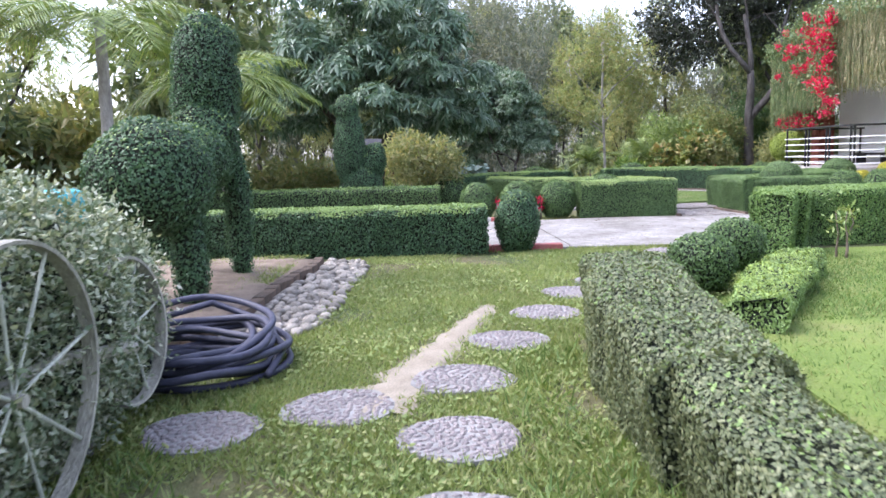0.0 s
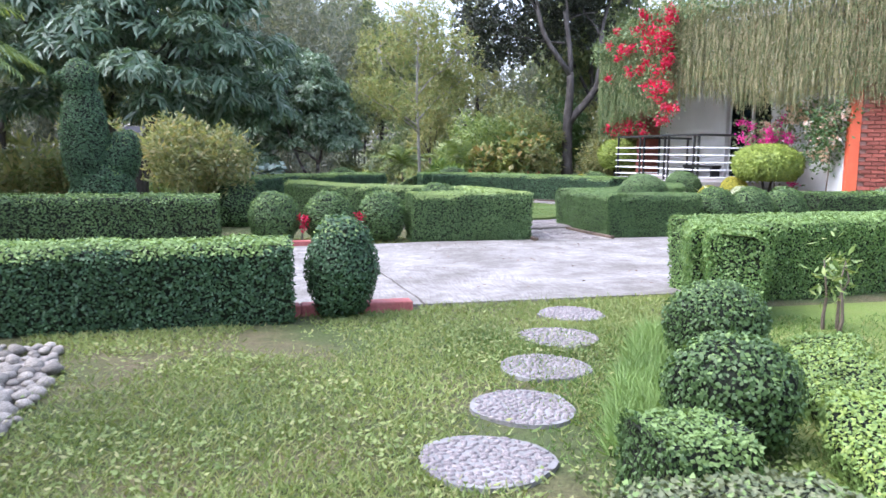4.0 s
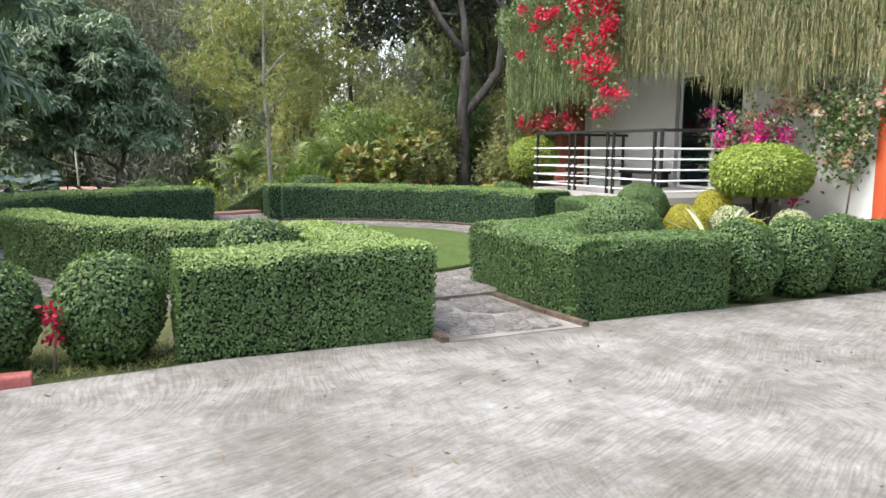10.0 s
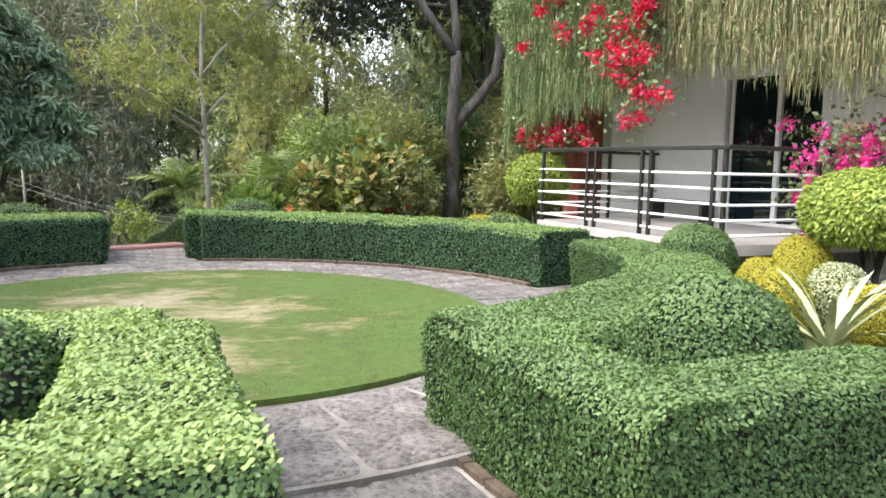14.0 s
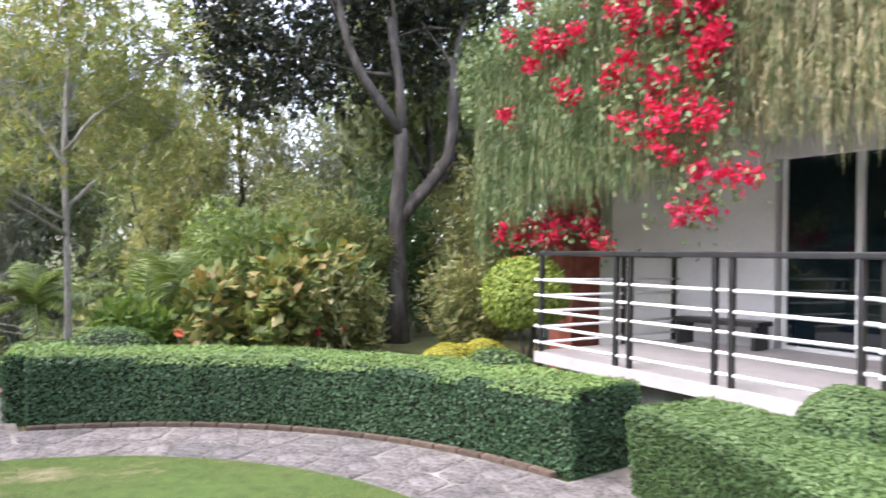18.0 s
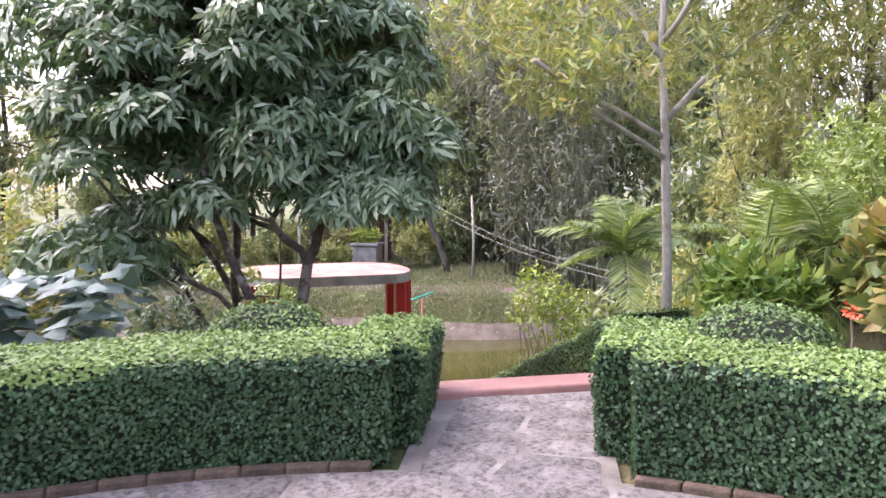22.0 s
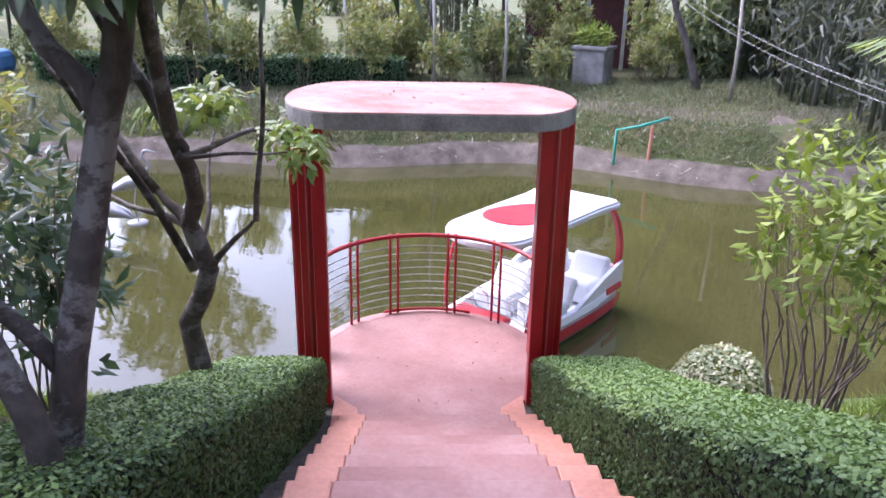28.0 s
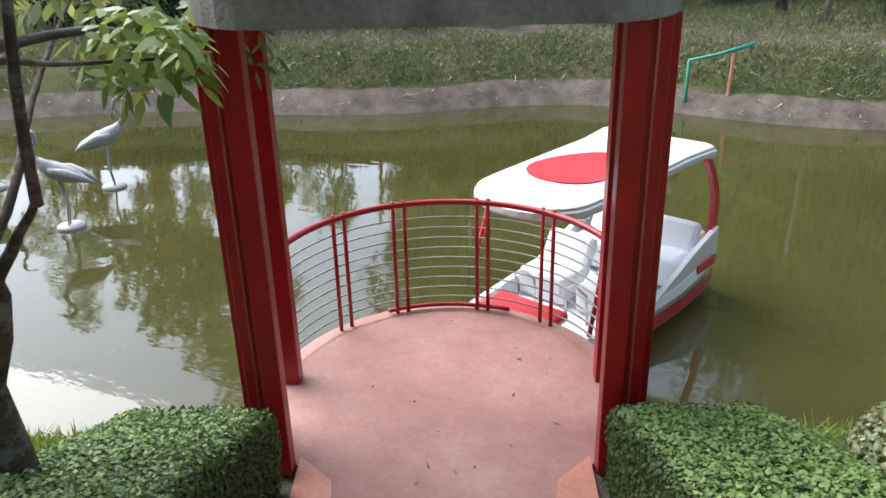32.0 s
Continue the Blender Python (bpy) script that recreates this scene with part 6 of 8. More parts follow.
limb(lychee, (-0.35, 0.75, 0.6), (-0.1, 1.75, 0.5), 0.016, 0.005, M_LYBARK, "limb", 8, 0.08, 2.2)
limb(lychee, (-0.35, 0.75, 0.6), (-0.95, 1.45, 0.75), 0.014, 0.005, M_LYBARK, "limb", 8, 0.08, 3.2)
rosettes("hanging_leaves", lychee, [((-0.15, 1.66, 0.46), (0.16, 0.16, 0.17)), ((-0.4, 1.8, 0.5), (0.2, 0.18, 0.15)), ((-0.55, 1.2, 0.78), (0.25, 0.25, 0.14)), ((-0.92, 1.35, 0.72), (0.28, 0.25, 0.16))], 120, 6, 0.1, 0.36, M_PALM, 0.7)

# slim pale-barked tree with feathery crown, right of the gate
PT = (6.05, 28.5, -0.25)
pale_tree = tree("feathery_tree", PT, "slim pale-barked tree with feathery yellow-green crown", [(0, 0, -0.2), (0.0, 0, 1.0), (-0.05, 0, 2.4), (-0.1, 0.05, 3.4), (-0.05, 0, 5.6)],
     [((-0.05, 0, 2.4), (-2.0, -0.5, 3.4), 0.028), ((-0.05, 0, 2.6), (1.5, 0.4, 4.0), 0.035), ((-0.1, 0, 3.2), (-1.2, 0.8, 4.9), 0.03), ((-0.08, 0, 3.4), (1.2, -0.9, 4.8), 0.03), ((-0.05, 0, 2.2), (-1.3, -1.4, 3.0), 0.03), ((-0.1, 0, 4.0), (0.5, 0.8, 5.8), 0.025)],
     [((-1.4, -0.4, 3.5), (1.1, 0.9, 0.55)), ((1.2, 0.2, 4.0), (1.2, 1.0, 0.7)), ((-0.6, 0.5, 4.8), (1.3, 1.2, 0.8)), ((0.6, -0.6, 4.9), (1.2, 1.1, 0.8)), ((-0.9, -1.1, 2.9), (0.8, 0.7, 0.4)), ((0, 0, 5.9), (1.2, 1.2, 0.8)), ((0.7, -0.3, 3.2), (0.7, 0.6, 0.35))],
     1700, 9, 0.14, 0.24, M_FEATHER, M_PALE_BARK, 0.25, 0.055, 0.8, 26, 0.9)

# dark round-leaved tree beside the house: two bare grey stems that fork under the crown
M_GREY_BARK = surface("grey_bark", [(0.04, 0.035, 0.031), (0.088, 0.078, 0.07), (0.155, 0.14, 0.128)], 6, 0.9, 40, 0.8, stretch=(1, 1, 0.35))
DT = (11.95, 29.9, 0.0)
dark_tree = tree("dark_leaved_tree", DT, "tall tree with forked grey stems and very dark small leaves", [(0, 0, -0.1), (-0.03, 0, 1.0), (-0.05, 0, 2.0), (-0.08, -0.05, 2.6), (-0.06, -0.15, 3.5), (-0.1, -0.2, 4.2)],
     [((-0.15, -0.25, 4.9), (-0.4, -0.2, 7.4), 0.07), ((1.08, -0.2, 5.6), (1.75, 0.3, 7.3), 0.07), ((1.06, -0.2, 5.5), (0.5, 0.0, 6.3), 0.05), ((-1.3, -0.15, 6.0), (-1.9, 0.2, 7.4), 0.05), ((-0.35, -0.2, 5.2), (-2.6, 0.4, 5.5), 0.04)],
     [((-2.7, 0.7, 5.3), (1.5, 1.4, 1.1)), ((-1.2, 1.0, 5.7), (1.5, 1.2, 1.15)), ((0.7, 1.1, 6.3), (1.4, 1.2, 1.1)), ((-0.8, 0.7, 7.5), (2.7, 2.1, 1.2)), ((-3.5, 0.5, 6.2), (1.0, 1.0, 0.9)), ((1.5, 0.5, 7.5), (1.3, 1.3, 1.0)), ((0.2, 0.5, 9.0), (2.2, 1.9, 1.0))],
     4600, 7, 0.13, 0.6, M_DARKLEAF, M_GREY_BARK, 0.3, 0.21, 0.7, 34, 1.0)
for line, r0, r1 in (([(-0.05, 0, 2.35), (0.15, -0.12, 2.7), (0.5, -0.2, 3.1), (0.95, -0.22, 3.7), (1.05, -0.2, 4.3), (1.06, -0.2, 5.0), (1.08, -0.2, 5.7)], 0.15, 0.09),
                     ([(-0.1, -0.2, 4.1), (-0.45, -0.25, 4.5), (-0.95, -0.25, 5.1), (-1.2, -0.2, 5.6), (-1.36, -0.15, 6.2), (-1.4, 0.0, 7.0)], 0.11, 0.06),
                     ([(-0.1, -0.2, 4.1), (-0.12, -0.24, 4.6), (-0.2, -0.25, 5.2), (-0.38, -0.2, 6.3)], 0.11, 0.075)):
    bm = bmesh.new()
    tube(bm, line, [r0 + (r1 - r0) * k / (len(line) - 1) for k in range(len(line))], 10)
    part("stem", bm, M_GREY_BARK, dark_tree, smooth=True)


def palm(at, label, h, fronds, length, r=0.09, bark=None, lean=0.0, name="palm_tree", stems=1, up=0.9):
    """Palm with ringed stem and feather fronds; each frond is a rib with leaflets."""
    th = holder(name, at, label, "tree")
    for s in range(stems):
        dx, dy = (0, 0) if stems == 1 else (rng.normal() * 0.25, rng.normal() * 0.25)
        hh = h * (1 if stems == 1 else rng.uniform(0.6, 1.15))
        bm = bmesh.new()
        n = max(4, int(hh / 0.35))
        tube(bm, [(dx * (1 + k / n) + lean * (k / n) ** 2, dy * (1 + k / n), -0.1 + (hh + 0.1) * k / n) for k in range(n + 1)], [r * (1.12 if k % 2 else 1.0) * (1 - 0.3 * k / n) for k in range(n + 1)], 8)
        part("trunk", bm, bark or M_PALE_BARK, th, smooth=True)
        top = Vector((dx * 2 + lean, dy * 2, hh))
        P, A, S, LN = [], [], [], []
        for f in range(fronds):
            a = 2 * math.pi * f / fronds * 2.4 + rng.normal() * 0.2
            e = rng.uniform(-0.15, 1.2) * up
            ln = length * rng.uniform(0.75, 1.1)
            rib = []
            for k in range(11):
                t = k / 10
                out = ln * (t * math.cos(e * (1 - 0.3 * t)))
                zz = ln * (t * math.sin(e) - 0.62 * t * t * (1 - 0.25 * math.sin(e)))
                rib.append(top + Vector((math.cos(a) * out, math.sin(a) * out, zz)))
            bm = bmesh.new()
            tube(bm, rib, [0.016 * (1 - k / 12) for k in range(11)], 5)
            part("frond_rib", bm, M_PALM, th)
            for k in range(2, 40):
                t = k / 40 * 10
                i = min(int(t), 9)
                p = rib[i].lerp(rib[i + 1], t - i)
                d = (rib[i + 1] - rib[i]).normalized()
                sd = d.cross(Vector((0, 0, 1))).normalized()
                for sg in (-1, 1):
                    P.append(p)
                    A.append((d * 0.55 + sd * sg * 0.8 + Vector((0, 0, -0.28 + rng.normal() * 0.12))).normalized())
                    S.append(d)
                    LN.append(length * 0.3 * math.sin(math.pi * (0.12 + 0.8 * k / 40)) * rng.uniform(0.85, 1.1))
        leaves("fronds", np.array(P), np.array(A), np.array(S), np.array(LN), 0.035, M_PALM, th, 0.2)
    return th


palm((-6.3, 14.7, 0), "tall pale-stemmed palm with drooping fronds", 4.0, 24, 2.4, 0.14, up=0.55)
palm((-4.8, 16.8, 0), "pale-stemmed palm with drooping fronds", 3.1, 22, 2.3, 0.13, up=0.6)
palm((-8.5, 14.0, 0), "pale-stemmed palm in the back garden", 3.8, 12, 2.3, 0.13)
palm((7.9, 30.0, -0.1), "clump of feathery garden palms beside the pond", 1.5, 8, 1.5, 0.04, M_PALM, 0, "areca_palm", 3, 1.4)
palm((9.3, 31.0, 0.0), "clump of feathery garden palms beside the pond", 2.0, 8, 1.6, 0.04, M_PALM, 0, "areca_palm", 3, 1.4)
palm((5.66, 29.3, land(5.66, 29.3)), "young palm with bright arching fronds", 0.92 - land(5.66, 29.3), 15, 1.15, 0.035, M_TWIG, 0, "young_palm", 1, 1.5)


def bush(at, rad, h, label, mat, n=700, per=6, L=0.13, W=0.35, name="garden_bush", stems=7, base=0.35, shell=0.7, make=leaves):
    th = holder(name, at, label, "shrub")
    blobs = [((rad * 0.5 * math.cos(k * 2.1), rad * 0.5 * math.sin(k * 2.1), h * (base + (1 - base) * 0.5) + 0.12 * h * math.sin(k * 1.3)), (rad * 0.6, rad * 0.6, h * (1 - base) * 0.55)) for k in range(4)]
    for k in range(stems):
        a = k * 2.4
        limb(th, (0.06 * math.cos(a), 0.06 * math.sin(a), -0.05), (rad * 0.7 * math.cos(a), rad * 0.7 * math.sin(a), h * rng.uniform(0.55, 0.95)), 0.018 if stems < 15 else 0.011, 0.004, M_TWIG, "stem", 5, 0.15, a, 5)
    tufts("leaves", th, blobs, n, per, L, W, mat, 0.15, 0.9, shell, 0.04, make)
    return th


bush((-0.55, 17.7, 0), 1.0, 1.7, "rounded yellow-green bush beyond the hedges", M_PALE_LEAF, 900)
bush((4.74, 29.94, land(4.74, 29.94)), 0.5, 0.5 - land(4.74, 29.94), "twiggy bush with fresh leaves at the water's edge", M_LIME, 170, 5, 0.1, 0.4, "waterside_bush", 22, 0.55)
bush((6.82, 28.3, 0.0), 0.56, 0.86, "broad-leaved green bush by the pond gate", leaf("broad_leaf", [(0.06, 0.14, 0.02), (0.14, 0.26, 0.03), (0.26, 0.36, 0.05)]), 420, 6, 0.2, 0.4)
# large bluish leaves left of the gate
th = holder("broad_leaved_plant", (0.55, 25.9, 0.0), "low plant with large blue-green heart-shaped leaves", "plant")
M_BLUE = leaf("blue_green_leaf", [(0.055, 0.11, 0.09), (0.095, 0.165, 0.14), (0.15, 0.23, 0.2)], 0.5, 0.2)
n = 230
p = np.stack([rng.uniform(-1.15, 1.0, n), rng.normal(size=n) * 0.25, rng.uniform(0.4, 1.02, n)], 1)
A = unit(np.stack([rng.normal(size=n), rng.normal(size=n) - 0.6, rng.normal(size=n) * 0.2 - 0.5], 1))
S = unit(np.cross(A, [0, 0, 1.0] + rng.normal(size=(n, 3)) * 0.2))
leaves("leaves", p, A, S, rng.uniform(0.18, 0.32, n), rng.uniform(0.16, 0.26, n), M_BLUE, th, 0.12, "")
for k in range(12):
    limb(th, (0.1 * math.cos(k), 0.1 * math.sin(k), -0.02), tuple(p[k * 7]), 0.012, 0.007, M_TWIG, "stalk", 5, 0.15, k, 5)

bush((0.75, 28.0, land(0.75, 28.0)), 0.5, 0.5 - land(0.75, 28.0), "dark-leaved twiggy bush on the bank under the tree", M_MANGO, 115, 6, 0.15, 0.36, "bank_bush", 16, 0.4)
bush((-1.5, 28.6, land(-1.5, 28.6)), 0.9, 1.5 - land(-1.5, 28.6), "yellow-green leafy bush on the pond bank", M_FEATHER, 420, 6, 0.15, 0.36, "bank_bush", 8, 0.3)
bush((-2.9, 28.2, land(-2.9, 28.2)), 0.9, 1.7 - land(-2.9, 28.2), "yellow-green leafy bush on the pond bank", M_FEATHER, 420, 6, 0.15, 0.36, "bank_bush", 8, 0.3)
bush((4.62, 8.8, 0), 0.12, 0.66, "thin lime-green sapling before the dark hedge", M_PALM, 22, 5, 0.1, 0.3, "sapling", 3, 0.25)

# mixed shrubs behind the ring hedge, from the pond gate to the house
SHRUB_MATS = [M_WOOD_LEAF, M_PALE_LEAF, M_HEDGE, M_PALM, M_FEATHER]
for i, (x, y, r, h) in enumerate(((8.3, 27.5, 0.7, 1.0), (9.3, 27.0, 0.9, 1.5), (9.9, 28.2, 0.8, 1.7), (9.0, 29.5, 1.1, 2.2), (10.6, 30.2, 1.2, 2.7), (8.0, 31.0, 1.1, 1.9), (11.7, 26.9, 0.7, 1.5), (12.6, 31.5, 1.4, 3.0), (9.6, 33.0, 1.5, 3.4), (7.4, 33.5, 1.3, 2.4), (11.6, 34.0, 1.7, 4.0), (13.6, 29.5, 1.2, 3.4), (-0.9, 27.4, 0.8, 1.3), (-2.2, 25.2, 0.9, 1.0), (-3.6, 24.0, 1.0, 1.6))):
    bush((x, y, land(x, y)), r, h, ("mixed green garden bush behind the hedge", "yellow-green garden bush behind the hedge", "dark green garden bush behind the hedge", "light green garden bush behind the hedge", "pale green garden bush behind the hedge")[i % 5], SHRUB_MATS[i % 5], int(420 * r * h ** 0.7) + 150, 6, 0.15, 0.36, "garden_bush", 6, 0.12)
M_CROTON = leaf("croton_leaf", [(0.07, 0.13, 0.03), (0.13, 0.2, 0.04), (0.22, 0.26, 0.06), (0.27, 0.215, 0.07)], 0.45, 0.3)
for x, y, r, h in ((8.5, 26.5, 0.5, 1.5), (9.25, 27.1, 0.6, 1.9), (7.9, 27.2, 0.5, 1.3)):
    bush((x, y, land(x, y)), r, h, "tall shrub with broad yellow-green and orange leaves", M_CROTON, 260, 5, 0.2, 0.72, "croton_shrub", 7, 0.15)
for x, y, c in ((9.36, 26.36, M_RED), (8.95, 26.3, M_RED), (7.21, 26.58, M_ORANGE)):
    blossom("garden_flower", [[(x, y, 0.7)]], 24, 0.028, [c], "red flower head standing over the hedge", None, 0, (x, y, LAND_Z), 0.05, [[(x, y, LAND_Z), (x + 0.02, y, 0.45), (x, y, 0.7)]])
for x in (1.1, 1.95):
    blossom("red_salvia", [[(x + 0.03 * k, 15.12 + 0.05 * (k % 2), 0.24 + 0.07 * (k % 3)) for k in range(-1, 3)]], 24, 0.03, [M_RED], "small red flowers between the ball shrubs", None, 0, (x, 15.12, 0), 0.045, [[(x, 15.12, 0), (x, 15.13, 0.12), (x + 0.01, 15.12, 0.26)]])

# ---- the wood all round: a few kinds, copied ----
wood_kinds = []
wood_kinds.append(tree("wood_tree", (0, -60, 0), "leafy broad-crowned tree of the wood", [(0, 0, -0.3), (0.1, 0, 1.8), (0.0, 0.1, 3.6), (0.2, 0, 5.5)], [((0, 0, 2.6), (-1.8, 0.5, 5.2), 0.08), ((0, 0, 3.2), (1.7, -0.4, 5.8), 0.08), ((0.1, 0, 4.0), (0.2, 1.2, 7.0), 0.07)],
                       [((0, 0, 6.2), (2.4, 2.2, 2.2)), ((-1.8, 0.3, 5.0), (1.6, 1.5, 1.4)), ((1.7, -0.3, 5.4), (1.6, 1.5, 1.5)), ((0.3, -1.0, 3.8), (1.5, 1.2, 1.1)), ((-0.4, 0.3, 8.0), (1.5, 1.5, 1.2))], 1200, 6, 0.36, 0.38, M_WOOD_LEAF, M_BARK, 0.3, 0.13, 0.6, 12, make=slivers))
wood_kinds.append(tree("slender_tree", (4, -60, 0), "slender pale tree with light feathery foliage", [(0, 0, -0.3), (0.05, 0, 2.5), (-0.1, 0.1, 5.0), (0.1, 0, 8.0)], [((0, 0, 3.0), (-1.2, 0.5, 5.0), 0.05), ((0, 0, 4.2), (1.2, -0.4, 6.4), 0.05), ((0, 0, 5.2), (-0.6, -0.8, 8.0), 0.04)],
                       [((0, 0, 8.0), (1.2, 1.2, 1.7)), ((-0.9, 0.3, 5.6), (1.1, 1.0, 1.1)), ((0.9, -0.2, 6.6), (1.1, 1.0, 1.1)), ((0.2, 0.2, 4.0), (1.0, 1.0, 0.8)), ((0.1, 0, 10.2), (0.8, 0.8, 1.2))], 1100, 6, 0.27, 0.25, M_PALE_LEAF, M_BARK, 0.35, 0.09, 0.75, 12, make=slivers))


def bamboo():
    th = holder("bamboo_clump", (8, -60, 0), "tall clump of grey-green bamboo", "bamboo")
    P, A = [], []
    for k in range(16):
        a = k * 2.4
        h = rng.uniform(7, 11)
        lean = rng.uniform(0.6, 2.2)
        pts = [(0.5 * math.sqrt(k / 16) * math.cos(a) + lean * (t ** 2.2) * math.cos(a), 0.5 * math.sqrt(k / 16) * math.sin(a) + lean * (t ** 2.2) * math.sin(a), h * (t - 0.12 * t ** 3)) for t in (j / 8 for j in range(9))]
        bm = bmesh.new()
        tube(bm, pts, [0.026 * (1 - 0.8 * j / 8) for j in range(9)], 6)
        part("culm", bm, M_BAMBOO, th, smooth=True)
        for j in range(380):
            t = 0.06 + 0.94 * rng.random() ** 0.8
            i = min(int(t * 8), 7)
            p = Vector(pts[i]).lerp(Vector(pts[i + 1]), t * 8 - i)
            P.append(p + Vector(rng.normal(size=3) * 0.35))
            A.append(Vector(rng.normal(size=3)) + Vector((0, 0, -0.9)))
    P, A = np.array(P), unit(np.array(A))
    S = unit(np.cross(A, rng.normal(size=A.shape)))
    slivers("leaves", P, A, S, rng.uniform(0.2, 0.36, len(P)), 0.055, M_BAMBOO, th)
    return th


wood_kinds.append(bamboo())
wood_kinds.append(bush((12, -60, 0), 1.7, 2.8, "thick dark undergrowth bush of the wood", M_WOOD_LEAF, 650, 6, 0.3, 0.42, "undergrowth_bush", 8, 0.05, make=slivers))
wood_kinds.append(bush((16, -60, 0), 1.4, 2.0, "light green undergrowth bush of the wood", M_PALE_LEAF, 600, 6, 0.25, 0.42, "undergrowth_bush", 8, 0.05, make=slivers))


def plant_wood():
    r2 = random.Random(11)
    def put(kind, x, y, scale=1.0):
        s = scale * r2.uniform(0.85, 1.2)
        if y > 33 and abs(x - 8.6 - 0.22 * (y - 34)) < 1.2:
            s = min(s, 0.85)
        m = pose(x, y, land(x, y) - 0.05, 0, 0, r2.uniform(0, 360)) @ Matrix.Diagonal((s, s, s * r2.uniform(0.9, 1.15), 1))
        c = copy_thing(wood_kinds[kind], m)
        c.matrix_basis = m
    # behind the house's tree and along the right of the pond
    for x, y, k in ((14.5, 33.5, 0), (10.5, 36.5, 1), (17, 36, 0), (13, 38.5, 2), (8.8, 38.0, 1), (7.0, 36.0, 3), (9.8, 34.6, 4), (13.4, 35.8, 3), (16.4, 32.4, 3), (11.8, 41, 2), (15.8, 40.5, 0), (6.6, 40.5, 3), (9.5, 42.5, 0), (19, 34, 1), (20, 40, 2), (13.5, 44.5, 1), (18, 45.5, 0)):
        put(k, x, y)
    # far bank
    for i in range(34):
        q = -21 + 42 * i / 33 + r2.uniform(-0.5, 0.5)
        s = 18.2 + r2.uniform(-0.5, 1.5)
        x, y = spot(s, q)
        if abs(q - 5.4) < 2.0:
            continue
        if q > -1.5:
            put((3, 4, 1, 3, 0)[i % 5], x, y, 0.8 if i % 5 != 0 else 0.7)
        else:
            put((4, 3)[i % 2], x, y, 0.5)
            if i in (2, 6, 9):
                put(1, *spot(s + 2, q), 0.62)
    for i in range(20):
        q = -1.5 + 33 * i / 19 + r2.uniform(-0.8, 0.8)
        s = 22.5 + r2.uniform(-1.5, 3)
        if abs(q - 5.0) < 2.8:
            s += 4
        x, y = spot(s, q)
        put((0, 2, 0, 1)[i % 4], x, y, 1.15)
    for i in range(16):
        q = -0.5 + 37 * i / 15 + r2.uniform(-0.8, 0.8)
        x, y = spot(29 + r2.uniform(-1.5, 3), q)
        put((0, 2, 0)[i % 3], x, y, 1.4)
    for i in range(14):
        x, y = spot(58 + r2.uniform(-4, 8), -62 + 56 * i / 13)
        put((0, 3)[i % 2], x, y, 1.0)
    for x, y in ((5.0, 47.5), (3.0, 49.0), (1.2, 52.0), (4.2, 52.5)):
        put(2, x, y, 1.5)
    for i in range(12):
        x, y = spot(28 + r2.uniform(-2, 3), -26 + 26 * i / 11)
        put((0, 4, 1)[i % 3], x, y, 0.5 if i % 3 != 1 else 0.9)
    put(1, -13.6, 42.6, 1.0)
    put(0, -14.9, 41.4, 0.8)
    # left side
    for x, y, k in ((-6.5, 27, 3), (-15, 17, 1), (-9, 19, 4), (-8.2, 21.5, 3), (-17, 21, 2), (-12.5, 22, 1), (-10.5, 28.5, 2), (-14, 26, 1), (-16, 24, 2), (-12.8, 14.0, 1), (-16.5, 11, 0), (-13.5, 30, 3), (-17.5, 29, 2), (-19, 15, 2), (-20, 24, 0), (-11.0, 17.2, 3), (-5.2, 24.4, 4), (-7.5, 24.5, 0), (-14.8, 5, 0), (-19, 7, 2), (-12, -2, 1), (-18, -3, 0)):
        put(k, x, y)
    # behind the start
    for i in range(16):
        a = radians(180 + 180 * i / 15)
        put((0, 2, 1)[i % 3], 17 * math.cos(a) + 2, -4 + 12 * math.sin(a), 1.0)
    for x, y, k in ((22, 8, 0), (24, 3, 2), (22, 22, 1), (24, 28, 0)):
        put(k, x, y)
    for k in wood_kinds:
        k.location = k.location + Vector((-30, 20, 0))


plant_wood()


# ---- topiary animals, cart wheels, hose, pebbles ----
def topiary(at, blobs, label, stems, density=3600, size=0.029):
    th = holder("topiary_animal", at, label, "topiary")
    bm = bmesh.new()
    for c, r, rot in blobs:
        bmesh.ops.create_icosphere(bm, subdivisions=3, radius=1, matrix=pose(*c, *rot) @ Matrix.Diagonal((*r, 1)))
    rough_up(bm, 0.04, 3.0)
    core = part("core", bm, M_SHADE_CORE, th)
    foliage(core, density, size, M_HEDGE_COOL, th, M_SPROUT, top_share=0.15)
    for a, b in stems:
        limb(th, a, b, 0.03, 0.02, M_BARK, "stem", 5, 0.05)
    return th


